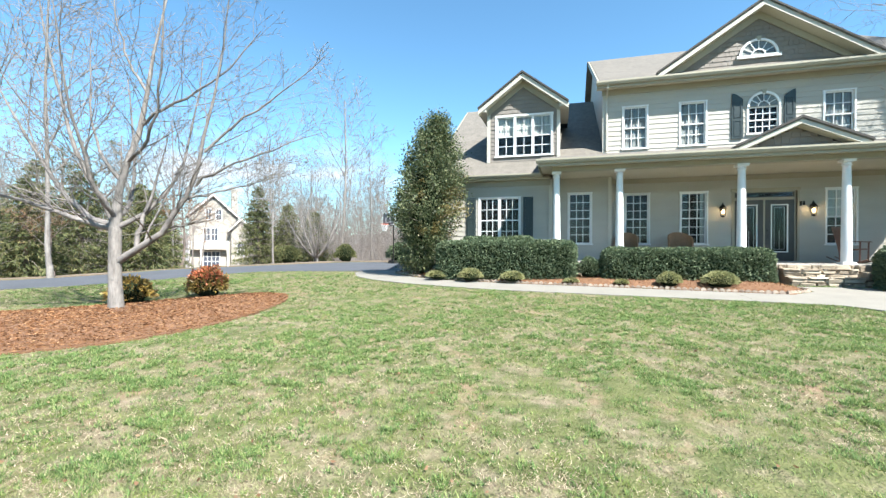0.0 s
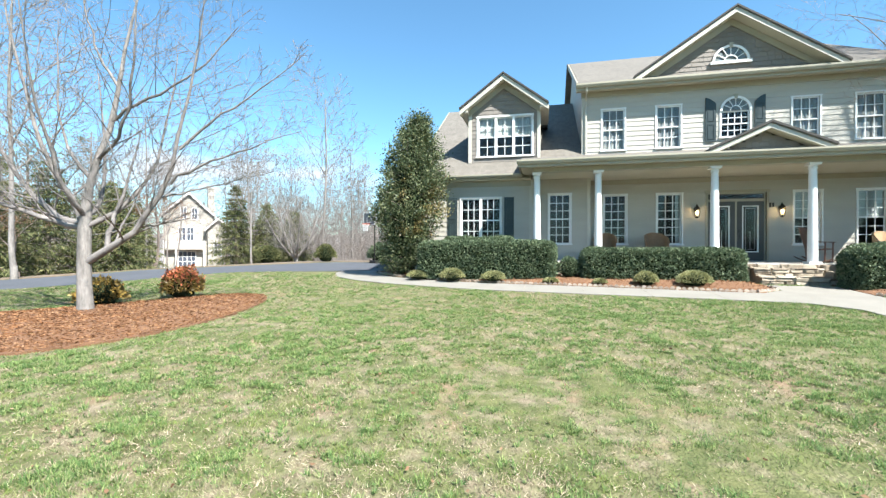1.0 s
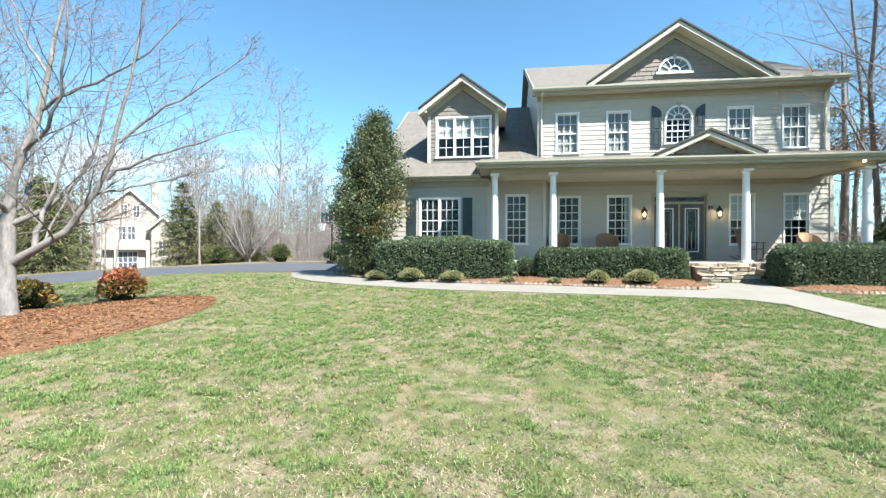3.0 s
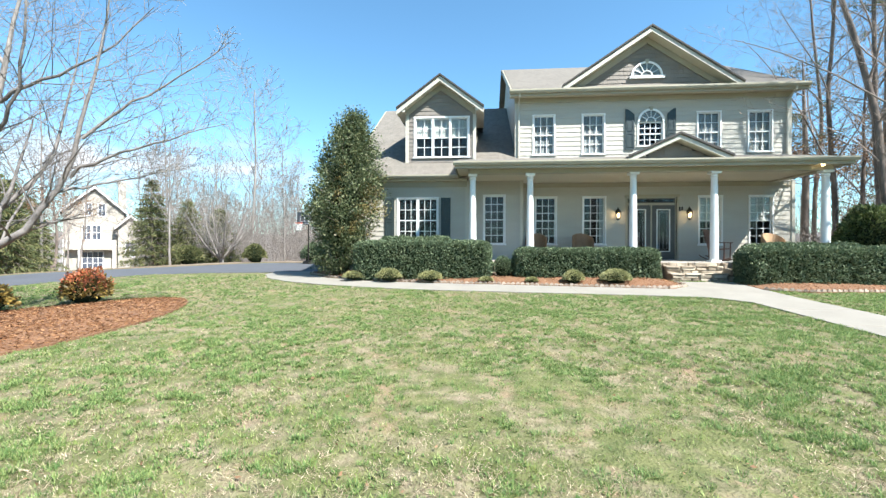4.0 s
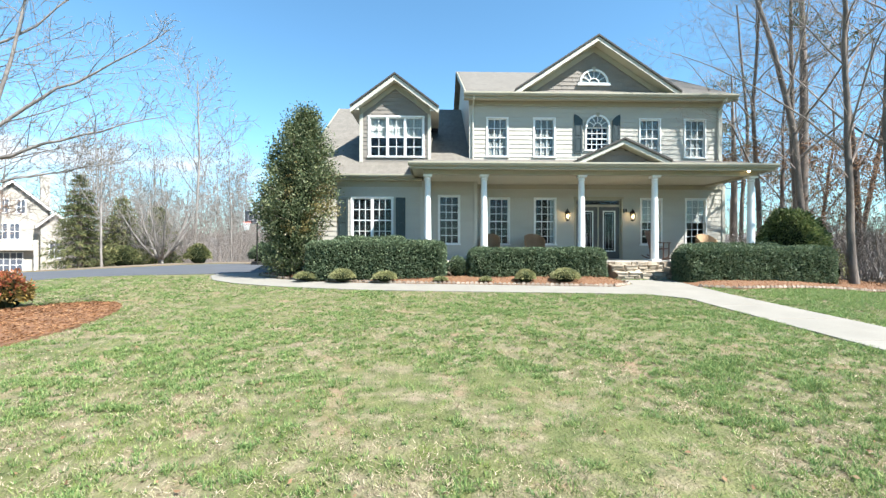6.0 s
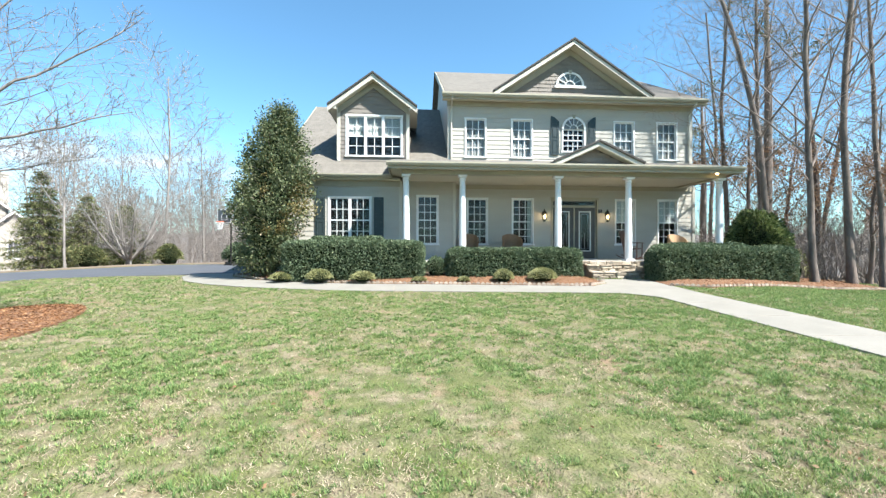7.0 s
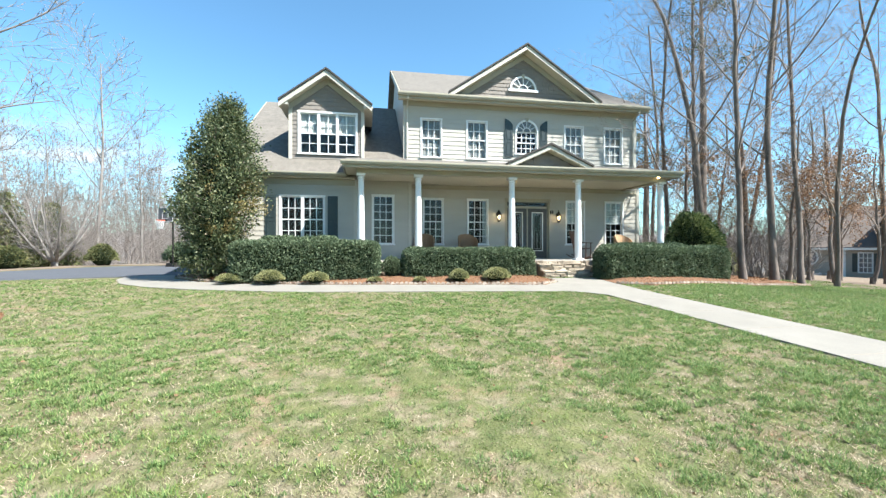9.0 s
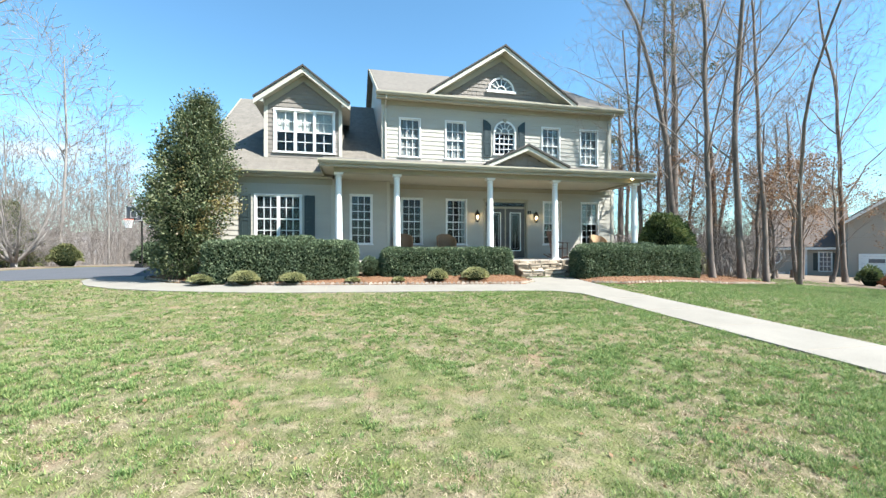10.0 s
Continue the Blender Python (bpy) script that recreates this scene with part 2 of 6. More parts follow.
def lawn_material(name, blades):
    """Winter lawn: green tufts, dull straw patches and bare earth, at two scales."""
    m = bpy.data.materials.new(name)
    m.use_nodes = True
    n, l = m.node_tree.nodes, m.node_tree.links
    p = n["Principled BSDF"]
    geo = n.new("ShaderNodeNewGeometry")

    def spots(scale, lo, hi, detail=5.0):
        t, r = n.new("ShaderNodeTexNoise"), n.new("ShaderNodeMapRange")
        t.inputs["Scale"].default_value, t.inputs["Detail"].default_value = scale, detail
        t.inputs["Roughness"].default_value = 0.6
        l.new(geo.outputs["Position"], t.inputs["Vector"])
        r.inputs[1].default_value, r.inputs[2].default_value = lo, hi
        l.new(t.outputs[0], r.inputs[0])
        return r.outputs[0]

    def blend(fac, a, b):
        x = n.new("ShaderNodeMix")
        x.data_type = "RGBA"
        l.new(fac, x.inputs[0])
        for s, v in ((6, a), (7, b)):
            if isinstance(v, tuple):
                x.inputs[s].default_value = (*v, 1)
            else:
                l.new(v, x.inputs[s])
        return x.outputs[2]
    # second set, the ground: tones partly lowered to hold shade among the blades
    g0, g1, s0, s1 = ((0.11, 0.168, 0.042), (0.21, 0.26, 0.075), (0.28, 0.24, 0.155), (0.43, 0.375, 0.26)) if blades else ((0.075, 0.088, 0.034), (0.13, 0.135, 0.056), (0.165, 0.13, 0.088), (0.27, 0.222, 0.158))
    green = blend(spots(4.5, 0.36, 0.64), g0, g1)
    straw = blend(spots(9.0, 0.35, 0.65), s0, s1)
    col = blend(spots(3.4, 0.46, 0.70, 9.0), green, straw)
    if blades:
        rnd = n.new("ShaderNodeMapRange")
        rnd.inputs[1].default_value, rnd.inputs[2].default_value = 0.75, 1.0
        l.new(geo.outputs["Random Per Island"], rnd.inputs[0])
        col = blend(rnd.outputs[0], col, straw)
        tr, ms = n.new("ShaderNodeBsdfTranslucent"), n.new("ShaderNodeMixShader")
        l.new(col, tr.inputs[0])
        ms.inputs[0].default_value = 0.30
        l.new(p.outputs[0], ms.inputs[1])
        l.new(tr.outputs[0], ms.inputs[2])
        l.new(ms.outputs[0], n["Material Output"].inputs[0])
    else:
        col = blend(spots(1.6, 0.56, 0.70, 7.0), col, (0.24, 0.165, 0.11))
        t, bp = n.new("ShaderNodeTexNoise"), n.new("ShaderNodeBump")
        t.inputs["Scale"].default_value, t.inputs["Detail"].default_value = 38, 4
        l.new(geo.outputs["Position"], t.inputs["Vector"])
        bp.inputs["Strength"].default_value, bp.inputs["Distance"].default_value = 0.9, 0.03
        l.new(t.outputs[0], bp.inputs["Height"])
        l.new(bp.outputs[0], p.inputs["Normal"])
    l.new(col, p.inputs["Base Color"])
    p.inputs["Roughness"].default_value, p.inputs["Specular IOR Level"].default_value = 0.8, 0.15
    return m


M["lawn"] = lawn_material("winter_lawn", False)
M["blades"] = lawn_material("grass_blades", True)
M["tuft"] = per_island(material("green_grass_tuft", (0.05, 0.1, 0.03), (0.15, 0.24, 0.08), 0.65, spec=0.25, through_light=0.35), (0.066, 0.130, 0.040), (0.138, 0.220, 0.066), (0.31, 0.355, 0.135))
M["dead_grass"] = per_island(material("dead_straw_grass", (0.3, 0.26, 0.17), (0.45, 0.4, 0.28), 0.85, spec=0.15, through_light=0.25), (0.12, 0.086, 0.056), (0.34, 0.275, 0.19), (0.58, 0.495, 0.36))

# ---- helpers of this scene ----
def mesh_of(name, bm):
    me = bpy.data.meshes.new(name)
    bmesh.ops.recalc_face_normals(bm, faces=bm.faces)
    bm.to_mesh(me)
    bm.free()
    return me


def part(name, bm, mat, parent=None, label="", smooth=False):
    """Links a bmesh (or a mesh) as one object under a thing or a part."""
    me = bm if isinstance(bm, bpy.types.Mesh) else mesh_of(name, bm)
    if not me.materials:
        me.materials.append(mat)
    if smooth:
        for f in me.polygons:
            f.use_smooth = True
    ob = new(name, me)
    ob.parent = parent
    if label:
        ob["label"] = label
    return ob


def box(bm, x0, x1, y0, y1, z0, z1):
    v = [bm.verts.new((x, y, z)) for z in (z0, z1) for y in (y0, y1) for x in (x0, x1)]
    for f in ((0, 2, 3, 1), (4, 5, 7, 6), (0, 1, 5, 4), (2, 6, 7, 3), (0, 4, 6, 2), (1, 3, 7, 5)):
        bm.faces.new([v[i] for i in f])
    return bm


def boxes(*dims):
    bm = bmesh.new()
    for d in dims:
        box(bm, *d)
    return bm


def prism(bm, outline, vec):
    """A solid: the outline, a list of points, pushed along vec."""
    a = [bm.verts.new(p) for p in outline]
    b = [bm.verts.new(Vector(p) + Vector(vec)) for p in outline]
    bm.faces.new(a)
    bm.faces.new(b[::-1])
    for i in range(len(a)):
        j = (i + 1) % len(a)
        bm.faces.new((a[j], a[i], b[i], b[j]))
    return bm


def turned(bm, profile, seg=14, x=0.0, y=0.0):
    """A body of revolution about a vertical axis: profile rows of (radius, height)."""
    rings = [[bm.verts.new((x + r * math.cos(2 * math.pi * k / seg), y + r * math.sin(2 * math.pi * k / seg), z)) for k in range(seg)] for r, z in profile]
    for a, b in zip(rings, rings[1:]):
        for k in range(seg):
            bm.faces.new((a[k], a[(k + 1) % seg], b[(k + 1) % seg], b[k]))
    bm.faces.new(rings[0][::-1])
    bm.faces.new(rings[-1])
    return bm


def tube(bm, points, r, seg=6):
    """A round bar along points; r is one radius or one for each point."""
    pts = [Vector(p) for p in points]
    rings = []
    for i, p in enumerate(pts):
        d = (pts[min(i + 1, len(pts) - 1)] - pts[max(i - 1, 0)]).normalized()
        s = d.orthogonal().normalized()
        t = d.cross(s)
        rr = r[i] if isinstance(r, (list, tuple)) else r
        rings.append([bm.verts.new(p + rr * (math.cos(2 * math.pi * k / seg) * s + math.sin(2 * math.pi * k / seg) * t)) for k in range(seg)])
    for a, b in zip(rings, rings[1:]):
        best = min(range(seg), key=lambda o: (a[0].co - b[o].co).length)
        for k in range(seg):
            bm.faces.new((a[k], a[(k + 1) % seg], b[(k + 1 + best) % seg], b[(k + best) % seg]))
    bm.faces.new(rings[0][::-1])
    bm.faces.new(rings[-1])
    return bm


def thing(name, label, category, at=(0, 0, 0), group="", kind=""):
    e = new(name)
    e.location = at
    return tagged(e, label, category, group, kind)


def raw_mesh(name, verts, faces):
    """A mesh from numpy arrays, verts n x 3 and faces m x k."""
    me = bpy.data.meshes.new(name)
    faces = np.asarray(faces)
    m, k = faces.shape
    me.vertices.add(len(verts))
    me.vertices.foreach_set("co", np.asarray(verts, np.float32).ravel())
    me.loops.add(m * k)
    me.loops.foreach_set("vertex_index", faces.ravel().astype(np.int32))
    me.polygons.add(m)
    me.polygons.foreach_set("loop_start", np.arange(m, dtype=np.int32) * k)
    me.update(calc_edges=True)
    return me


def smooth_step(a, b, x):
    t = np.clip((x - a) / (b - a), 0, 1)
    return t * t * (3 - 2 * t)


def ground_z(x, y):
    """Height of the ground: the lawn climbs to the house, and falls off to both sides and behind."""
    x, y = np.asarray(x, float), np.asarray(y, float)
    z = -0.6 + 0.042 * np.clip(y, -30, 14.3)
    z = z - 0.045 * np.maximum(0, x - 9.5) * smooth_step(9.5, 12.5, x)
    z = z - 0.055 * np.maximum(0, -16.5 - x) * smooth_step(16.5, 19, -x) * smooth_step(8, 14, y)
    z = z - 0.02 * np.maximum(0, y - 28)
    return np.maximum(z, -6.0)


def gz(x, y):
    return float(ground_z(x, y))


# ---- ground ----
def axis_steps(lo, hi, near, step, growth):
    """Coordinates that are even near the place and widen outwards to lo and hi."""
    out = list(np.arange(near[0], near[1] + 1e-6, step))
    s = step
    while out[-1] < hi:
        s *= growth
        out.append(out[-1] + s)
    s = step
    while out[0] > lo:
        s *= growth
        out.insert(0, out[0] - s)
    return np.array(out)


def build_ground():
    xs, ys = axis_steps(-2500, 2500, (-24, 24), 0.5, 1.3), axis_steps(-400, 3000, (-6, 30), 0.5, 1.3)
    gx, gy = np.meshgrid(xs, ys)
    rough = np.array([[noise.noise(Vector((a * 0.35, b * 0.35, 0))) * 0.025 if abs(a) < 30 and -8 < b < 14 else 0 for a in xs] for b in ys])
    v = np.stack([gx, gy, ground_z(gx, gy) + rough - 0.015], -1).reshape(-1, 3)
    w = len(xs)
    idx = np.arange(len(ys) * w).reshape(len(ys), w)
    f = np.stack([idx[:-1, :-1], idx[:-1, 1:], idx[1:, 1:], idx[1:, :-1]], -1).reshape(-1, 4)
    ob = part("ground", raw_mesh("ground", v, f), M["lawn"], smooth=True)
    tagged(ob, "patchy green and straw-coloured winter lawn on gently rising ground", "lawn", kind="structure")


build_ground()


def in_ring(px, py, ring):
    """Even-odd test of points against a closed outline."""
    inside = np.zeros(px.shape, bool)
    n = len(ring)
    for i in range(n):
        (x0, y0), (x1, y1) = ring[i], ring[(i + 1) % n]
        if y0 == y1:
            continue
        c = ((y0 > py) != (y1 > py)) & (px < (x1 - x0) * (py - y0) / (y1 - y0) + x0)
        inside ^= c
    return inside


def rounded(ring, times=2):
    """Corners of a closed outline cut off again and again, to a smooth curve."""
    for _ in range(times):
        out = []
        for i, p in enumerate(ring):
            q = ring[(i + 1) % len(ring)]
            out += [(p[0] * 0.75 + q[0] * 0.25, p[1] * 0.75 + q[1] * 0.25), (p[0] * 0.25 + q[0] * 0.75, p[1] * 0.25 + q[1] * 0.75)]
        ring = out
    return ring


def edge_distance(px, py, ring):
    d = np.full(px.shape, 1e9)
    for i in range(len(ring)):
        a, b = np.array(ring[i]), np.array(ring[(i + 1) % len(ring)])
        ab = b - a
        t = np.clip(((px - a[0]) * ab[0] + (py - a[1]) * ab[1]) / max(ab @ ab, 1e-9), 0, 1)
        d = np.minimum(d, np.hypot(px - a[0] - t * ab[0], py - a[1] - t * ab[1]))
    return d


def slab(name, ring, mat, lift, thick=0.06, mound=0.0, mound_width=1.0, bumps=0.0, step=0.25):
    """A sheet with an edge, laid along the ground inside an outline; mound raises its middle."""
    bm = bmesh.new()
    ring_v = [bm.verts.new((x, y, 0)) for x, y in ring]
    bm.faces.new(ring_v)
    xs, ys = [p[0] for p in ring], [p[1] for p in ring]
    for lo, hi, k in ((min(xs), max(xs), 0), (min(ys), max(ys), 1)):
        c = lo + step
        while c < hi:
            no = (1, 0, 0) if k == 0 else (0, 1, 0)
            co = (c, 0, 0) if k == 0 else (0, c, 0)
            bmesh.ops.bisect_plane(bm, geom=bm.verts[:] + bm.edges[:] + bm.faces[:], plane_co=co, plane_no=no)
            c += step
    px, py = np.array([v.co.x for v in bm.verts]), np.array([v.co.y for v in bm.verts])
    d = edge_distance(px, py, ring)
    h = ground_z(px, py) + lift + mound * smooth_step(0, mound_width, d)
    for v, z, e in zip(bm.verts, h, d):
        v.co.z = z + (bumps * noise.noise(v.co * 3.0) * min(1, e * 4) if bumps else 0)
    rim = bmesh.ops.extrude_face_region(bm, geom=bm.faces[:])
    for g in rim["geom"]:
        if isinstance(g, bmesh.types.BMVert):
            g.co.z -= thick
    return part(name, bm, mat)


# the concrete walk: a straight run to the street side, a run to the steps, and a curved run to the drive
WALK_RING = [(5.92, -6.0), (7.36, -6.0), (7.36, 10.3), (7.62, 13.42), (5.95, 13.42), (5.9, 12.4), (5.2, 11.75), (1.46, 12.22), (-1.83, 12.6), (-3.54, 13.0),
             (-5.0, 13.7), (-6.1, 14.85), (-6.9, 16.9), (-8.3, 16.7), (-7.75, 14.85), (-6.95, 13.45), (-5.9, 12.6), (-4.44, 11.92), (-3.0, 11.45),
             (-1.6, 11.12), (1.3, 10.82), (4.2, 10.52), (5.4, 10.3), (5.92, 9.7)]
walk_slab = slab("pavement", WALK_RING, M["concrete"], 0.012, 0.10)
tagged(walk_slab, "pale concrete front walk curving across the lawn", "walkway", kind="structure")
# sawn joints across the walk, thin dark strips let into its top
bmj = bmesh.new()
for k in range(13):
    y = -1.6 + 1.5 * k
    if y < 10:
        z = gz(6.6, y) + 0.013
        box(bmj, WALK_RING[0][0] + 0.02, 7.34, y, y + 0.012, z - 0.02, z + 0.0015)
for k in range(6):
    x = 4.0 - 1.5 * k
    y0 = 10.52 + (4.2 - x) * 0.105
    for j in range(6):
        a, b = y0 + 0.03 + j * 0.24, y0 + 0.03 + (j + 1) * 0.24
        z = gz(x, (a + b) / 2) + 0.013
        box(bmj, x, x + 0.012, a, min(b, y0 + 1.40), z - 0.02, z + 0.0025)
part("joint", bmj, M["mortar"], walk_slab)

DRIVE_RING = rounded([(-60, -8), (-60, -3.2), (-30, 5.0), (-19.5, 9.3), (-16.6, 12.0), (-16.2, 17.0), (-15.4, 21.0), (-14.2, 27.5), (-4.9, 27.5), (-4.9, 17.6), (-6.6, 16.6),
                      (-8.4, 16.3), (-10.0, 15.7), (-12.4, 13.8), (-13.6, 10.0), (-15.5, 7.9), (-30, -0.5)], 2)
tagged(slab("road", DRIVE_RING, M["asphalt"], 0.006, 0.08, step=0.8), "dark grey asphalt driveway curving behind the lawn", "driveway", kind="structure")

# mulch beds: along the porch, right of the steps, round the young tree
BED_RING = [(5.92, 13.45), (5.86, 12.45), (5.15, 11.80), (1.46, 12.27), (-1.83, 12.65), (-3.5, 13.05), (-4.95, 13.75), (-6.05, 14.9), (-6.6, 16.4), (-4.9, 17.0), (-4.8, 15.7), (-0.4, 15.6), (-0.4, 14.3), (5.92, 14.3)]
bed = slab("mulch_bed", BED_RING, M["mulch"], 0.02, 0.08, 0.15, 0.8, 0.03)
tagged(bed, "raised red-brown mulch bed along the porch", "mulch bed", kind="structure")
BED_R_RING = [(7.66, 13.4), (7.46, 11.7), (8.4, 11.35), (12.6, 11.75), (15.4, 12.3), (16.0, 15.5), (12.0, 15.5), (11.6, 14.3), (7.66, 14.3)]
bed_r = slab("mulch_bed", BED_R_RING, M["mulch"], 0.02, 0.08, 0.08, 0.8, 0.03)
tagged(bed_r, "brown mulch bed under the clipped hedge", "mulch bed", kind="structure")
BED_T_RING = rounded([(-6.45, 9.15), (-7.6, 9.35), (-8.9, 7.75), (-10.6, 5.75), (-13.5, 4.6), (-14.0, 1.2), (-8.6, 2.6), (-6.7, 3.9), (-5.75, 5.1), (-5.7, 7.3)], 3)
bed_t = slab("mulch_bed", BED_T_RING, M["mulch"], 0.02, 0.08, 0.06, 0.9, 0.03)
tagged(bed_t, "curved red-brown mulch bed round the young tree", "mulch bed", kind="structure")

# ---- the house ----
house = thing("house", "two-storey sage-grey lap-sided house with white trim and a deep front porch", "house", (6.5, 17, 0))
H0 = Vector((6.5, 17, 0))


def hpart(name, bm, mat, parent=None, label="", smooth=False):
    """A part of the house, drawn in world places and hung on the house or on one of its parts."""
    me = bm if isinstance(bm, bpy.types.Mesh) else mesh_of(name, bm)
    me.transform(Matrix.Translation(-H0))
    return part(name, me, mat, parent or house, label, smooth)


def lapped_wall(x0, x1, z0, z1, y, openings=(), exposure=0.18, top=None, facing=-1, thick=0.16, rough=0.0):
    """A wall in the plane y (outer sheathing), thick behind it, lap-sided in front, with openings (x0, x1, z0, z1) right through.
    top(x): a sloped upper limit as (low x, high x) at height z."""
    bm = bmesh.new()
    rng = random.Random(int(x0 * 100) + int(z0 * 10))
    cuts = sorted({z0, z1, *[v for o in openings for v in o[2:] if z0 < v < z1]})
    z, rows = z0, []
    while z < z1 - 1e-6:
        e = min(z + exposure, z1)
        edges = [z] + [c for c in cuts if z + 1e-4 < c < e - 1e-4] + [e]
        rows += [(a, b, z) for a, b in zip(edges, edges[1:])]
        z = e

    def spans(a, b):
        lo, hi = top((a + b) / 2) if top else (x0, x1)
        segs = [(lo, hi)]
        for ox0, ox1, oz0, oz1 in openings:
            if oz0 < (a + b) / 2 < oz1:
                segs = [s for p, q in segs for s in ((p, min(q, ox0)), (max(p, ox1), q)) if s[1] > s[0] + 1e-4]
        return segs
    for a, b, base in rows:
        d0, d1 = 0.024 - 0.018 * (a - base) / exposure, 0.024 - 0.018 * (b - base) / exposure
        for p, q in spans(a, b):
            pieces = [(p, q)]
            if rough:
                xs = [p]
                while xs[-1] < q:
                    xs.append(xs[-1] + rng.uniform(0.12, 0.26))
                xs[-1] = q
                pieces = [(u, w - 0.006) for u, w in zip(xs, xs[1:]) if w - u > 0.02]
            for u, w in pieces:
                k = rng.uniform(0, rough)
                prism(bm, [(u, y - d0 - k, a), (u, y, a), (u, y, b), (u, y - d1 - k, b)], (w - u, 0, 0))
            box(bm, p, q, y, y + thick, a, b)
    return bm


def window(x0, x1, z0, z1, y, units=1, cols=3, rows=(2, 2), curtain="none", name="window", trim=0.05, head=True):
    """A sash window: trim round the opening, meeting rail at mid height, thin bars, panes, and what hangs behind them."""
    e = new(name)
    e.parent = house
    e.location = Vector(((x0 + x1) / 2, y, z0)) - H0

    def wp(nm, bm, mat, label=""):
        me = mesh_of(nm, bm)
        me.transform(Matrix.Translation(-Vector(((x0 + x1) / 2, y, z0))))
        return part(nm, me, mat, e, label)
    t = trim
    wp("window_trim", boxes((x0 - t, x0 - 0.001, y - 0.045, y + 0.02, z0, z1)), M["white"])
    wp("window_trim", boxes((x1 + 0.001, x1 + t, y - 0.045, y + 0.02, z0, z1)), M["white"])
    if head:
        wp("head_trim", boxes((x0 - t - 0.01, x1 + t + 0.01, y - 0.05, y + 0.02, z1 + 0.001, z1 + t)), M["white"])
    wp("sill", boxes((x0 - t - 0.03, x1 + t + 0.03, y - 0.075, y + 0.02, z0 - 0.05, z0 - 0.001)), M["white"])
    w = (x1 - x0) / units
    fr, mu = bmesh.new(), bmesh.new()
    glass = []
    for k in range(units):
        a, b = x0 + k * w, x0 + (k + 1) * w
        zm = z0 + (z1 - z0) * rows[1] / (rows[0] + rows[1])
        for (p, q, yy) in ((zm - 0.02, z1, y + 0.03), (z0, zm + 0.02, y + 0.055)):
            s = 0.038
            for d in ((a, a + s, p, q), (b - s, b, p, q), (a + s, b - s, p, p + s), (a + s, b - s, q - s, q)):
                box(fr, d[0], d[1], yy - 0.02, yy + 0.02, d[2], d[3])
            n = rows[0] if p > z0 + 0.1 else rows[1]
            for c in range(1, cols):
                xc = a + s + (b - a - 2 * s) * c / cols
                box(mu, xc - 0.011, xc + 0.011, yy - 0.012, yy + 0.010, p + s, q - s)
            for r in range(1, n):
                zc = p + s + (q - p - 2 * s) * r / n
                box(mu, a + s, b - s, yy - 0.013, yy + 0.009, zc - 0.011, zc + 0.011)
            glass.append((a + s, b - s, yy + 0.012, yy + 0.015, p + s, q - s))
        if k:
            box(fr, a - 0.05, a + 0.05, y - 0.03, y + 0.075, z0, z1)
    wp("frame", fr, M["white"])
    wp("muntin", mu, M["white"])
    for g in glass:
        p = wp("pane", boxes(g), M["glass"])
        p.visible_shadow = False
    if curtain != "none":
        bm = bmesh.new()
        if curtain == "drapes":
            sides = ((x0, x0 + 0.28 * (x1 - x0)), (x1 - 0.28 * (x1 - x0), x1))
            bottom = z0
        elif curtain == "side":
            sides, bottom = ((x1 - 0.22 * (x1 - x0), x1),), z0
        elif curtain == "shade":
            sides, bottom = ((x0, x1),), z0 + 0.48 * (z1 - z0)
        elif curtain in ("sheer", "bright"):
            sides, bottom = ((x0, x1),), z0
        elif curtain == "half":
            sides, bottom = ((x0, x1),), z0 + 0.5 * (z1 - z0)
        for a, b in sides:
            n = max(8, int((b - a) / 0.03))
            ro = [[bm.verts.new((a + (b - a) * i / n, y + 0.105 + (0.0 if curtain == "shade" else 0.006 * math.sin(i * 1.5 + 0.6 * math.sin(i * 0.37))), z)) for i in range(n + 1)] for z in (bottom, z1)]
            for i in range(n):
                bm.faces.new((ro[0][i], ro[0][i + 1], ro[1][i + 1], ro[1][i]))
        part_ob = wp("blind" if curtain == "shade" else "curtain", bm, M[{"sheer": "net", "shade": "blind", "half": "blind"}.get(curtain, "curtain")])
        md = part_ob.modifiers.new("thickness", "SOLIDIFY")
        md.thickness = 0.006
    return e


def gable_top(xc, half, z0, rise):
    """Left and right limit of a gable wall at a height."""
    return lambda z: (xc - half * max(0, 1 - (z - z0) / rise), xc + half * max(0, 1 - (z - z0) / rise))


UP_W = [(2.16, 2.95), (4.06, 4.86), (8.37, 9.17), (10.22, 11.03)]      # upper windows
LO_W = [(2.24, 3.02), (4.09, 4.90), (8.44, 9.23), (10.27, 11.06)]   # windows under the porch
upper_open = [(a, b, 4.70, 6.22) for a, b in UP_W] + [(6.17, 7.07, 4.98, 5.90)]
lower_open = [(a, b, 1.16, 2.99) for a, b in LO_W] + [(5.74, 7.60, 0.56, 2.99)]
FLOOR = 0.55

# main block: front wall in two storeys, sides, back
hpart("wall", lapped_wall(1.47, 11.67, 4.30, 6.98, 17.0, upper_open), M["siding"], label="sage-grey lap siding, upper storey")
hpart("wall", lapped_wall(1.63, 11.82, 0.30, 4.28, 17.0, lower_open), M["siding"], label="sage-grey lap siding under the porch roof")
hpart("wall", lapped_wall(-0.42, 1.62, 0.30, 4.0, 16.3, [(0.21, 0.97, 1.16, 2.99)]), M["siding"])
hpart("wall", boxes((1.47, 1.62, 16.47, 17.0, 0.3, 4.2)), M["siding"])
hpart("wall", lapped_wall(-4.75, -0.44, 0.0, 3.72, 15.9, [(-3.05, -1.56, 1.20, 2.86)]), M["siding"])
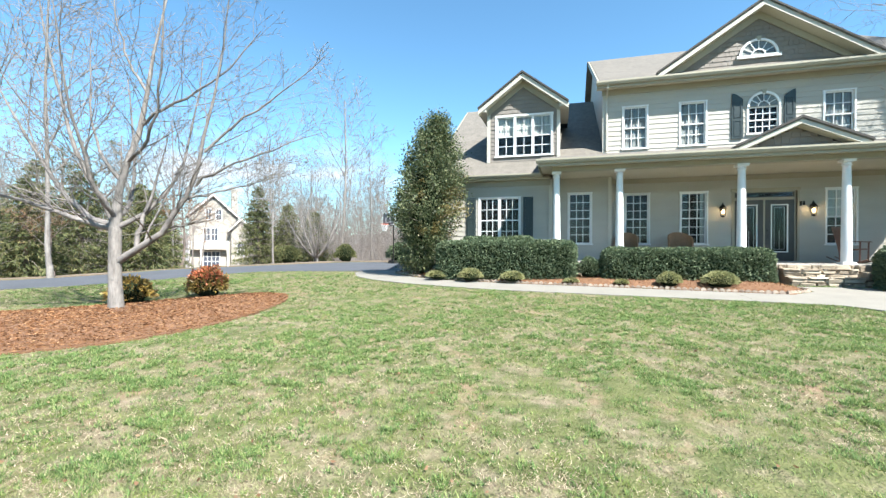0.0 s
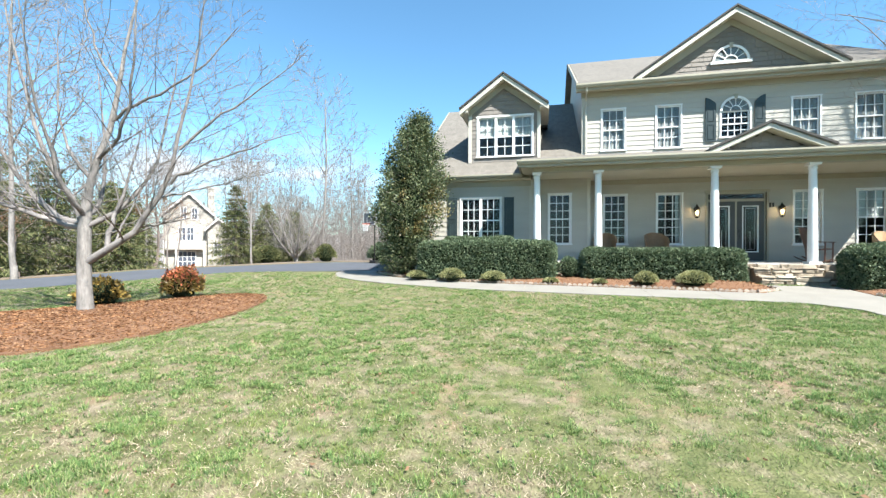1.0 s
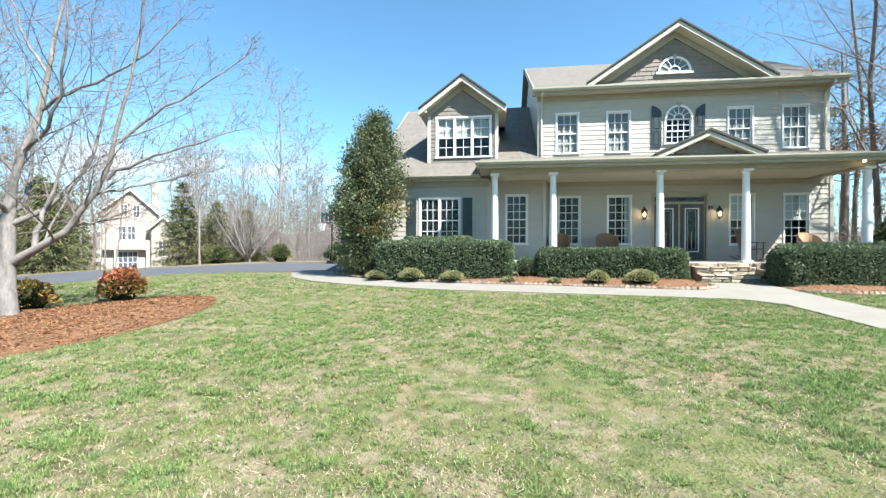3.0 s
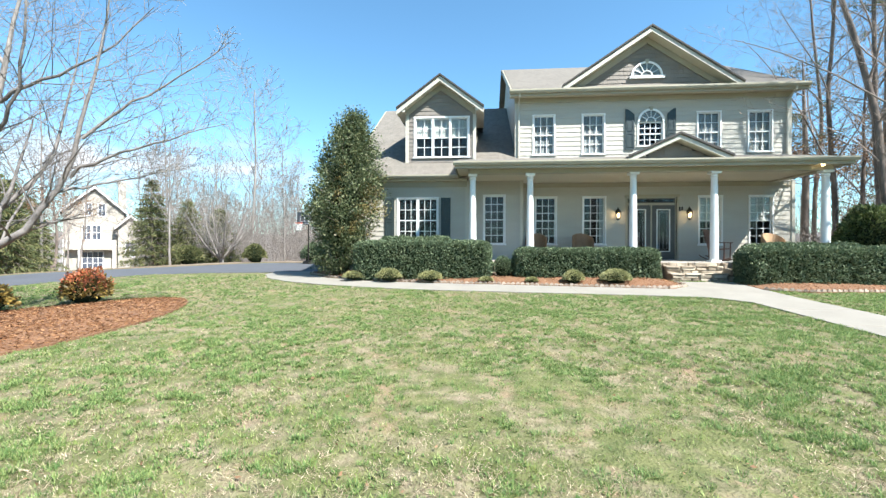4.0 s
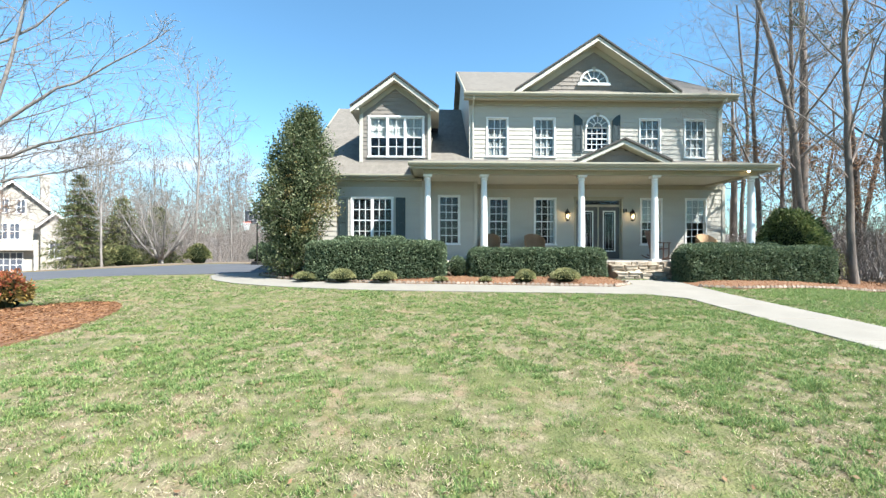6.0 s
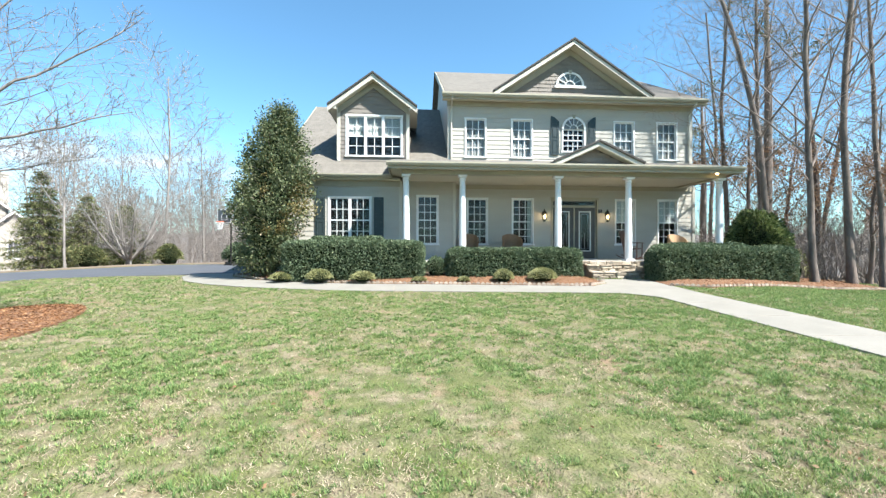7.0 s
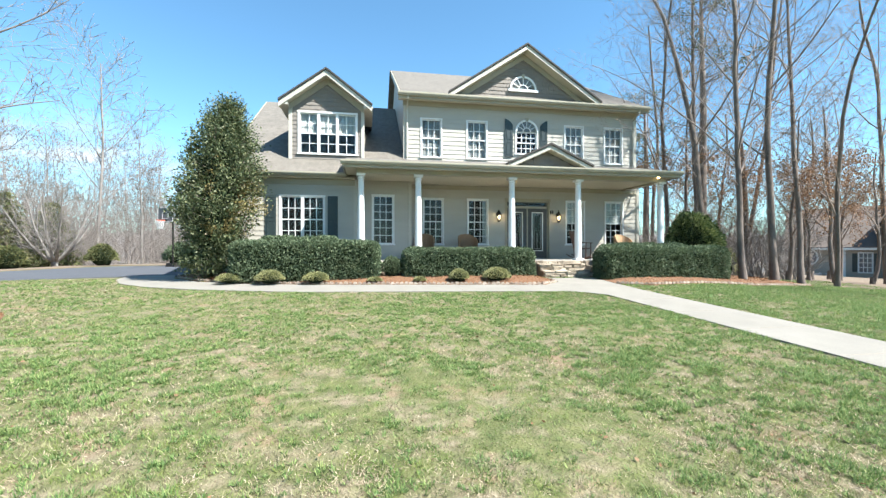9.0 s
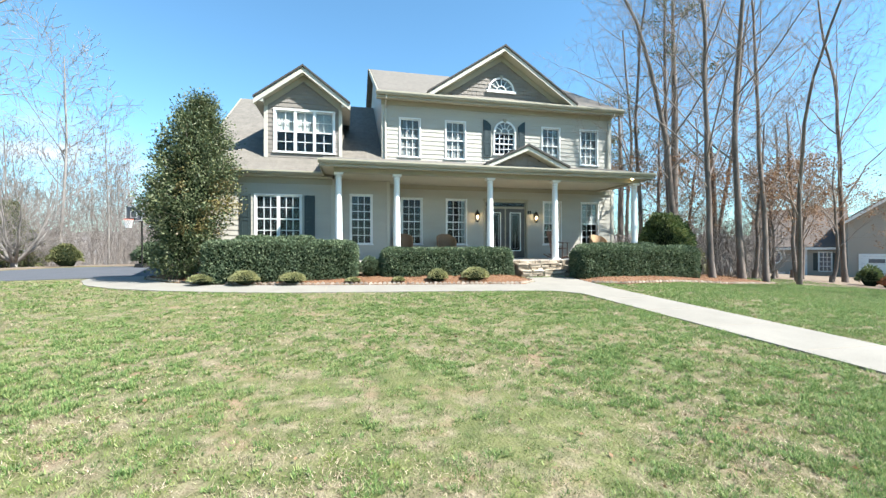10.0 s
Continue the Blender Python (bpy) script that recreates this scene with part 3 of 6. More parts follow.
hpart("wall", boxes((-0.58, -0.44, 16.07, 16.45, 0.3, 3.9)), M["siding"])
hpart("wall", boxes((-4.75, -4.6, 16.06, 28.0, 0.0, 5.0)), M["siding"])


def side_gable(x, y0, y1, z0, eave, yr, ridge):
    bm = bmesh.new()
    prism(bm, [(x, y0, z0), (x, y1, z0), (x, y1, eave), (x, yr, ridge), (x, y0, eave)], (0.16, 0, 0))
    return bm


hpart("wall", side_gable(1.47, 17.17, 29.0, 3.0, 6.98, 23.0, 10.3), M["siding"])
hpart("wall", side_gable(11.66, 17.17, 29.0, 0.0, 6.98, 23.0, 10.3), M["siding"])
hpart("wall", boxes((-4.6, 11.66, 28.8, 28.98, 0, 7.0)), M["siding"])
hpart("foundation", boxes((-4.74, 11.80, 15.95, 28.9, -0.6, 0.28)), M["mortar"])
# plain floors and partitions, coloured near-black to stand for unlit rooms behind the panes
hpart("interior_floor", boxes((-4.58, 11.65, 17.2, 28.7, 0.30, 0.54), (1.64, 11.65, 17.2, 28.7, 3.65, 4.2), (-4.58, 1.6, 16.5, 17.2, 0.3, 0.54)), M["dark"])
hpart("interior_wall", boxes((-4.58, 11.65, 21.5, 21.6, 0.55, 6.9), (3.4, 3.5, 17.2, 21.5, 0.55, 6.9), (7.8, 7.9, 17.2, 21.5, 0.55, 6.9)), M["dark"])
# corner boards and frieze
hpart("corner_board", boxes((1.42, 1.55, 16.955, 17.03, 4.30, 6.98), (1.42, 1.469, 17.03, 17.1, 4.3, 6.98)), M["cream"])
hpart("corner_board", boxes((11.60, 11.73, 16.955, 17.03, 4.30, 6.98)), M["cream"])
hpart("corner_board", boxes((11.74, 11.87, 16.955, 17.03, 0.55, 3.6)), M["cream"])
hpart("corner_board", boxes((1.56, 1.68, 16.255, 16.33, 0.55, 3.6)), M["cream"])
hpart("corner_board", boxes((-0.50, -0.37, 15.855, 15.93, 0.0, 3.5)), M["cream"])
hpart("frieze_board", boxes((1.40, 11.75, 16.94, 17.03, 6.72, 6.98)), M["trim"])


def roof_slab(outline, thick=0.10):
    """A roof plane: its outline on top, and its thickness straight down."""
    return prism(bmesh.new(), outline, (0, 0, -thick))


# main roof: ridge along the front, gables at both ends
RID, RIDZ, EV, EVZ = 23.0, 10.62, 16.5, 7.10
hpart("roof", roof_slab([(1.30, EV, EVZ), (12.0, EV, EVZ), (12.0, RID, RIDZ), (1.30, RID, RIDZ)]), M["roof"], label="weathered grey-brown shingle roof")
hpart("roof", roof_slab([(1.18, RID, RIDZ), (12.0, RID, RIDZ), (12.0, 29.5, EVZ), (1.18, 29.5, EVZ)]), M["roof"])
hpart("soffit", boxes((1.2, 11.98, EV + 0.02, 16.95, 6.93, 6.985)), M["ceiling"])
hpart("fascia", boxes((1.19, 11.99, EV + 0.005, EV + 0.05, 6.86, 7.005)), M["trim"])
gut = bmesh.new()
prism(gut, [(1.16, EV, 7.09), (1.16, EV - 0.13, 7.09), (1.16, EV - 0.13, 7.03), (1.16, EV - 0.09, 6.95), (1.16, EV, 6.95)], (10.86, 0, 0))
hpart("gutter", gut, M["trim"], label="cream half-round gutter")
for xs in (1.23, 12.0):
    b = bmesh.new()
    prism(b, [(xs, EV, EVZ - 0.26), (xs, EV, EVZ - 0.015), (xs, RID, RIDZ - 0.015), (xs, RID, RIDZ - 0.26)], (0.06, 0, 0))
    hpart("rake_board", b, M["trim"])
for xs in (1.56, 11.56):
    b = bmesh.new()
    tube(b, [(xs, EV - 0.05, 6.96), (xs, EV - 0.02, 6.86), (xs, 16.9, 6.62), (xs, 16.92, 6.5), (xs, 16.92, 4.62)], 0.042, 8)
    hpart("downspout", b, M["cream"])


def front_gable(xc, half, z0, rise, y_wall, over, side_over, trim_w, back, openings=(), lift=0.22, frieze=True):
    """A front-facing gable: shingled face, roof planes that run back, rake boards and soffits."""
    hpart("gable_wall", lapped_wall(xc - half, xc + half, z0, z0 + rise, y_wall, openings, exposure=0.16, top=gable_top(xc, half, z0, rise), rough=0.006), M["shake"],
          label="grey-brown shingle gable")
    s = rise / half
    yf = y_wall - over
    top = z0 + rise + lift
    ex, ez = half + side_over, z0 + rise + lift - s * (half + side_over)
    for k in (-1, 1):
        o = [(xc, yf, top), (xc + k * ex, yf, ez), (xc + k * ex, back, ez), (xc, back, top)]
        hpart("gable_roof", roof_slab([(p[0], p[1] - (0.05 if p[1] == yf else 0), p[2]) for p in (o if k < 0 else o[::-1])], 0.075), M["roof"])
        # added dark strip: the shading of the shingle edge put into colour
        ed = bmesh.new()
        prism(ed, [(xc, yf - 0.075, top + 0.012), (xc + k * (ex + 0.01), yf - 0.075, ez + 0.012), (xc + k * (ex + 0.01), yf - 0.075, ez - 0.055), (xc, yf - 0.075, top - 0.055)], (0, 0.024, 0))
        hpart("edge_shade_strip", ed, M["edge_shade"])
        c = 0.08
        bb = bmesh.new()
        prism(bb, [(xc, yf - 0.02, top - c), (xc + k * ex, yf - 0.02, ez - c), (xc + k * ex, yf - 0.02, ez - c - trim_w), (xc, yf - 0.02, top - c - trim_w)], (0, 0.05, 0))
        hpart("rake_board", bb, M["cream"])
        bb = bmesh.new()
        prism(bb, [(xc, yf + 0.031, top - c - 0.11), (xc + k * ex, yf + 0.031, ez - c - 0.11), (xc + k * ex, yf + 0.031, ez - c - 0.15), (xc, yf + 0.031, top - c - 0.15)], (0, over - 0.06, 0))
        hpart("soffit", bb, M["ceiling"])
        if not frieze:
            continue
        bb = bmesh.new()
        prism(bb, [(xc, y_wall - 0.07, top - c - 0.16), (xc + k * half, y_wall - 0.07, top - c - 0.16 - s * half), (xc + k * half, y_wall - 0.07, top - c - 0.40 - s * half), (xc, y_wall - 0.07, top - c - 0.40)], (0, 0.04, 0))
        hpart("frieze_board", bb, M["trim"])


front_gable(6.47, 3.05, 7.10, 2.03, 17.0, 0.5, 0.25, 0.17, 22.0, (), 0.28)


def arch_points(xc, half, z_spring, n=14, ry=None):
    return [(xc + half * math.cos(math.pi * k / n), z_spring + (ry or half) * math.sin(math.pi * k / n)) for k in range(n + 1)]


def arch_band(bm, xc, z, r0, r1, y0, y1, flat=1.0, n=16):
    """A half ring between two radii."""
    for k in range(n):
        a, b = math.pi * k / n, math.pi * (k + 1) / n
        q = [(xc + r * math.cos(t), y0, z + flat * r * math.sin(t)) for r, t in ((r0, a), (r1, a), (r1, b), (r0, b))]
        prism(bm, q, (0, y1 - y0, 0))
    return bm


def fan_window(xc, half, z, y, flat, label, sill=True):
    """A half-round window with spokes."""
    e = new("fan_window")
    e.parent = house
    e["label"] = label
    off = Vector((xc, y, z))
    e.location = off - H0

    def wp(nm, bm, mat):
        me = mesh_of(nm, bm)
        me.transform(Matrix.Translation(-off))
        return part(nm, me, mat, e)
    wp("window_trim", arch_band(bmesh.new(), xc, z, half - 0.025, half + 0.05, y - 0.06, y - 0.015, flat), M["white"])
    wp("keystone", prism(bmesh.new(), [(xc - 0.05, y - 0.075, z + flat * (half - 0.02)), (xc + 0.05, y - 0.075, z + flat * (half - 0.02)), (xc + 0.07, y - 0.075, z + flat * half + 0.12), (xc - 0.07, y - 0.075, z + flat * half + 0.12)], (0, 0.05, 0)), M["trim"])
    if sill:
        wp("sill", boxes((xc - half - 0.12, xc + half + 0.12, y - 0.08, y - 0.01, z - 0.10, z - 0.001)), M["white"])
    bm = arch_band(bmesh.new(), xc, z, half * 0.34, half * 0.40, y - 0.045, y - 0.02, flat)
    for k in range(1, 6):
        t = math.pi * k / 6
        c, s = math.cos(t), math.sin(t) * flat
        n = Vector((-s, 0, c)).normalized() * 0.011
        a, b = Vector((xc + half * 0.38 * c, y - 0.043, z + half * 0.38 * s)), Vector((xc + half * c, y - 0.043, z + half * s))
        prism(bm, [a - n, b - n, b + n, a + n], (0, 0.022, 0))
    wp("muntin", bm, M["white"])
    bm = bmesh.new()
    prism(bm, [(p[0], y - 0.012, p[1]) for p in arch_points(xc, half, z, 16, half * flat)], (0, 0.004, 0))
    g = wp("pane", bm, M["glass"])
    g.visible_shadow = False
    bm = bmesh.new()
    prism(bm, [(p[0], y - 0.004, p[1]) for p in arch_points(xc, half + 0.02, z, 16, half * flat + 0.02)], (0, 0.003, 0))
    wp("backing", bm, M["net"])


fan_window(6.46, 0.54, 7.67, 17.0 - 0.03, 0.95, "white half-round gable window with spokes")

for (a, b), c in zip(UP_W, ("sheer", "sheer", "sheer", "sheer")):
    window(a, b, 4.70, 6.22, 17.0, cols=3, rows=(2, 2), curtain=c)
for (a, b), c in zip(LO_W, ("none", "side", "shade", "shade")):
    window(a, b, 1.16, 2.99, 17.0, cols=3, rows=(3, 3), curtain=c)
window(0.21, 0.97, 1.16, 2.99, 16.3, cols=3, rows=(3, 3), curtain="none")
window(-3.05, -1.56, 1.20, 2.86, 15.9, units=2, cols=3, rows=(2, 2), curtain="none")

# arched window with its shutters
window(6.17, 7.07, 4.98, 5.90, 17.0, cols=4, rows=(2, 2), name="arched_window", head=False)
fan_window(6.62, 0.45, 5.90, 17.0 - 0.025, 1.0, "white arched window head with spokes", False)


def shutter(x0, x1, z0, z1, y, high_side=None):
    """A panelled shutter; high_side: which side rises to meet an arch."""
    bm = bmesh.new()
    n = 8
    lo = z1 - (0.22 if high_side else 0)
    top = []
    for k in range(n + 1):
        u = k / n
        v = {None: 0, "right": math.sin(u * math.pi / 2), "left": math.cos(u * math.pi / 2)}[high_side]
        top.append((x0 + (x1 - x0) * u, y, lo + (z1 - lo) * v))
    prism(bm, [(x1, y, z0), (x0, y, z0)] + top, (0, 0.035, 0))
    s = hpart("shutter", bm, M["shutter"], label="dark green panelled shutter")
    zm = z0 + (lo - z0) * 0.5
    for a, b in ((z0 + 0.09, zm - 0.05), (zm + 0.05, lo - 0.06)):
        fr = bmesh.new()
        for d in ((x0 + 0.06, x0 + 0.085, a, b), (x1 - 0.085, x1 - 0.06, a, b), (x0 + 0.085, x1 - 0.085, a, a + 0.025), (x0 + 0.085, x1 - 0.085, b - 0.025, b)):
            box(fr, d[0], d[1], y - 0.014, y - 0.001, d[2], d[3])
        hpart("panel_moulding", fr, M["shutter"], s)


shutter(5.66, 6.00, 4.82, 6.40, 16.93, "left")
shutter(7.22, 7.54, 4.82, 6.40, 16.93, "right")
shutter(-3.56, -3.20, 1.18, 2.88, 15.84)
shutter(-1.42, -1.06, 1.18, 2.88, 15.84)

# left wing: roof from the low eave up to its ridge, with the dormer
LEV, LEVZ, LP = 15.6, 3.70, 0.66
lz = lambda y: LEVZ + LP * (y - LEV)
hpart("roof", roof_slab([(-5.05, LEV, LEVZ), (-0.72, LEV, LEVZ), (-0.72, 16.45, lz(16.45)), (1.46, 16.45, lz(16.45)), (1.46, 22.9, lz(22.9)), (-5.05, 22.9, lz(22.9))], 0.09), M["roof"], label="weathered shingle roof of the low wing")
hpart("roof", roof_slab([(-5.05, 22.9, lz(22.9)), (1.46, 22.9, lz(22.9)), (1.46, 28.6, lz(17.2)), (-5.05, 28.6, lz(17.2))], 0.09), M["roof"])
hpart("fascia", boxes((-5.05, -0.72, LEV - 0.03, LEV + 0.0, LEVZ - 0.18, LEVZ - 0.02)), M["trim"])
gut = bmesh.new()
prism(gut, [(-5.07, LEV - 0.031, 3.69), (-5.07, LEV - 0.15, 3.69), (-5.07, LEV - 0.15, 3.64), (-5.07, LEV - 0.11, 3.57), (-5.07, LEV - 0.031, 3.57)], (4.32, 0, 0))
hpart("gutter", gut, M["trim"], label="cream gutter over the low wing")
hpart("soffit", boxes((-5.02, -0.45, LEV + 0.001, 15.86, 3.50, 3.54)), M["ceiling"])
hpart("frieze_board", boxes((-4.75, -0.45, 15.85, 15.9, 3.28, 3.50)), M["trim"])
b = bmesh.new()
prism(b, [(-5.11, LEV, LEVZ - 0.25), (-5.11, LEV, LEVZ), (-5.11, 22.9, lz(22.9)), (-5.11, 22.9, lz(22.9) - 0.25)], (0.055, 0, 0))
hpart("rake_board", b, M["trim"])
b = bmesh.new()
prism(b, [(-4.75, 16.1, 3.6), (-4.75, 28, 3.6), (-4.75, 28.0, lz(17.8) - 0.1), (-4.75, 22.9, lz(22.9) - 0.15), (-4.75, 16.1, lz(16.1) - 0.12)], (0.14, 0, 0))
hpart("wall", b, M["siding"])

DX0, DX1, DY = -2.87, -0.14, 16.6
dorm_open = [(-2.50, -0.44, 4.58, 6.10)]
hpart("dormer_wall", lapped_wall(DX0, DX1, 4.20, 6.24, DY, dorm_open, exposure=0.16, rough=0.006), M["shake"], label="grey-brown shingle dormer front")
front_gable((DX0 + DX1) / 2, (DX1 - DX0) / 2, 6.24, 1.02, DY, 0.42, 0.32, 0.19, 20.0, (), 0.42)
for xs in (DX0, DX1 - 0.14):
    b = bmesh.new()
    prism(b, [(xs, DY + 0.17, 4.2), (xs, DY + 0.17, 6.26), (xs, 19.6, 6.26), (xs, 19.6, lz(19.6) - 0.05)], (0.14, 0, 0))
    hpart("dormer_side", b, M["shake"])
hpart("corner_board", boxes((DX0 - 0.03, DX0 + 0.10, DY - 0.05, DY + 0.02, 4.34, 6.30)), M["cream"])
hpart("corner_board", boxes((DX1 - 0.10, DX1 + 0.03, DY - 0.05, DY + 0.02, 4.34, 6.30)), M["cream"])
for k in (-1, 1):   # boxed eave ends of the dormer
    xe = (DX0 if k < 0 else DX1)
    bb = bmesh.new()
    prism(bb, [(xe, DY - 0.40, 6.26), (xe + k * 0.34, DY - 0.40, 6.26), (xe + k * 0.34, DY - 0.40, 6.34), (xe, DY - 0.40, 6.48)], (0, 2.4, 0))
    hpart("eave_return", bb, M["cream"])
window(-2.50, -0.44, 4.58, 6.10, DY, units=3, cols=2, rows=(2, 2), curtain="half", trim=0.07)

# porch: floor, stone base, roof, beam, ceiling
PX0, PX1, PYF = -0.45, 11.45, 14.32
hpart("porch_floor", boxes((PX0, PX1, PYF - 0.04, 16.97, 0.42, FLOOR)), M["porch"])
hpart("porch_beam", boxes((-0.35, 11.2, 14.38, 14.62, 3.50, 3.80)), M["trim"], label="cream boxed porch beam")
hpart("porch_beam", boxes((10.96, 11.2, 14.62, 16.95, 3.50, 3.80)), M["trim"])
hpart("porch_beam", boxes((-0.35, -0.11, 14.62, 15.85, 3.50, 3.80)), M["trim"])
hpart("porch_ceiling", boxes((-0.10, 10.95, 14.63, 16.95, 3.56, 3.62)), M["ceiling"], label="cream board porch ceiling")
hpart("frieze_board", boxes((1.7, 11.7, 16.93, 16.975, 3.38, 3.555)), M["trim"])
PE = 14.0
porch_roof = bmesh.new()
prism(porch_roof, [(-0.78, PE, 3.84), (11.52, PE, 3.84), (11.52, 16.96, 4.56), (1.40, 16.96, 4.56), (1.40, 16.3, 4.40), (-0.78, 16.3, 4.40)], (0, 0, -0.06))
hpart("porch_roof", porch_roof, M["roof"])
hpart("soffit", boxes((-0.74, 11.48, PE + 0.02, 14.375, 3.66, 3.70), (11.21, 11.48, 14.38, 16.95, 3.66, 3.70), (-0.74, -0.36, 14.38, 15.85, 3.66, 3.70)), M["ceiling"])
hpart("fascia", boxes((-0.76, 11.50, PE - 0.005, PE + 0.019, 3.62, 3.775)), M["trim"])
b = bmesh.new()
prism(b, [(11.50, PE, 3.62), (11.50, PE, 3.84), (11.50, 16.95, 4.54), (11.50, 16.95, 3.62)], (0.03, 0, 0))
hpart("fascia", b, M["trim"])
b = bmesh.new()
prism(b, [(-0.80, PE, 3.62), (-0.80, PE, 3.84), (-0.80, 15.9, 4.2), (-0.80, 15.9, 3.62)], (0.03, 0, 0))
hpart("fascia", b, M["trim"])
gut = bmesh.new()
prism(gut, [(-0.85, PE - 0.006, 3.84), (-0.85, PE - 0.13, 3.84), (-0.85, PE - 0.13, 3.79), (-0.85, PE - 0.09, 3.71), (-0.85, PE - 0.006, 3.71)], (12.42, 0, 0))
hpart("gutter", gut, M["trim"], label="cream porch gutter")
front_gable(6.36, 1.40, 3.84, 0.64, 14.32, 0.34, 0.20, 0.13, 16.4, (), 0.20, False)


def column(x, y=14.5):
    bm = bmesh.new()
    prof = [(0.135, FLOOR + 0.07)]
    for k in range(9):
        u = k / 8
        prof.append((0.128 - 0.030 * u ** 1.6, FLOOR + 0.07 + u * 2.68))
    prof += [(0.098, 3.31), (0.118, 3.33), (0.118, 3.36), (0.10, 3.37), (0.10, 3.40), (0.135, 3.43)]
    turned(bm, prof, 20, x, y)
    c = hpart("column", bm, M["white"], label="white tapered round porch column", smooth=False)
    hpart("capital", boxes((x - 0.15, x + 0.15, y - 0.15, y + 0.15, 3.43, 3.50)), M["white"], c)
    hpart("base", boxes((x - 0.16, x + 0.16, y - 0.16, y + 0.16, FLOOR, FLOOR + 0.07)), M["white"], c)


for x in (-0.21, 1.73, 5.10, 7.66, 11.05):
    column(x)


# front door: two glazed leaves under a transom
def front_door():
    e = new("front_door")
    e.parent = house
    e["label"] = "charcoal double front door with glazed leaves and a transom"
    off = Vector((6.67, 17.0, FLOOR))
    e.location = off - H0

    def dp(nm, bm, mat, parent=None, label=""):
        me = mesh_of(nm, bm)
        me.transform(Matrix.Translation(-off))
        return part(nm, me, mat, parent or e, label)
    x0, x1, z0, z1 = 5.74, 7.60, 0.57, 2.98
    dp("casing", boxes((x0 - 0.06, x0, 16.945, 17.03, z0, z1), (x1, x1 + 0.06, 16.945, 17.03, z0, z1), (x0 - 0.09, x1 + 0.09, 16.94, 17.03, z1 + 0.001, z1 + 0.10)), M["trim"])
    dp("jamb", boxes((x0, x0 + 0.05, 17.03, 17.12, z0, z1), (x1 - 0.05, x1, 17.03, 17.12, z0, z1), (x0 + 0.05, x1 - 0.05, 17.0, 17.12, 2.68, 2.76), (x0 + 0.05, x1 - 0.05, 17.0, 17.12, z1 - 0.04, z1)), M["trim"])
    dp("transom_frame", boxes((x0 + 0.05, x1 - 0.05, 17.03, 17.08, 2.76, 2.785), (x0 + 0.05, x1 - 0.05, 17.03, 17.08, 2.915, 2.94), (x0 + 0.05, x0 + 0.10, 17.03, 17.08, 2.785, 2.915), (x1 - 0.10, x1 - 0.05, 17.03, 17.08, 2.785, 2.915)), M["door"])
    dp("pane", boxes((x0 + 0.10, x1 - 0.10, 17.05, 17.055, 2.785, 2.915)), M["glass"]).visible_shadow = False
    dp("threshold", boxes((x0, x1, 16.93, 17.13, FLOOR + 0.001, z0)), M["metal"])
    mid = (x0 + x1) / 2
    dp("astragal", boxes((mid - 0.025, mid + 0.025, 17.015, 17.04, z0 + 0.02, 2.68)), M["trim"])
    for a, b in ((x0 + 0.055, mid - 0.027), (mid + 0.027, x1 - 0.055)):
        s = 0.17
        leaf = dp("door_leaf", boxes((a, a + s, 17.03, 17.075, z0 + 0.01, 2.675), (b - s, b, 17.03, 17.075, z0 + 0.01, 2.675), (a + s, b - s, 17.03, 17.075, z0 + 0.01, z0 + 0.30), (a + s, b - s, 17.03, 17.075, 2.52, 2.675)), M["door"])
        zz0, zz1 = z0 + 0.30, 2.52
        bead = bmesh.new()
        for d in ((a + s, a + s + 0.035, zz0, zz1), (b - s - 0.035, b - s, zz0, zz1), (a + s + 0.035, b - s - 0.035, zz0, zz0 + 0.035), (a + s + 0.035, b - s - 0.035, zz1 - 0.035, zz1)):
            box(bead, d[0], d[1], 17.018, 17.06, d[2], d[3])
        dp("glazing_bead", bead, M["white"], leaf)
        dp("pane", boxes((a + s + 0.035, b - s - 0.035, 17.05, 17.055, zz0 + 0.035, zz1 - 0.035)), M["glass"], leaf).visible_shadow = False
        came = bmesh.new()
        i0, i1 = a + s + 0.10, b - s - 0.10
        for d in ((i0, i0 + 0.012, zz0 + 0.1, zz1 - 0.1), (i1 - 0.012, i1, zz0 + 0.1, zz1 - 0.1), (i0, i1, zz0 + 0.1, zz0 + 0.112), (i0, i1, zz1 - 0.112, zz1 - 0.1),
                  ((i0 + i1) / 2 - 0.006, (i0 + i1) / 2 + 0.006, zz0 + 0.11, zz0 + 0.75)):
            box(came, d[0], d[1], 17.042, 17.049, d[2], d[3])
        dp("leaded_came", came, M["metal"], leaf)
    hb = bmesh.new()
    tube(hb, [(mid + 0.09, 17.03, 1.5), (mid + 0.09, 16.97, 1.5), (mid + 0.09, 16.96, 1.38), (mid + 0.09, 17.03, 1.30)], 0.011, 6)
    turned(hb, [(0.025, 1.60), (0.028, 1.62), (0.025, 1.64)], 8, mid + 0.09, 17.02)
    dp("door_handle", hb, M["iron"])


front_door()


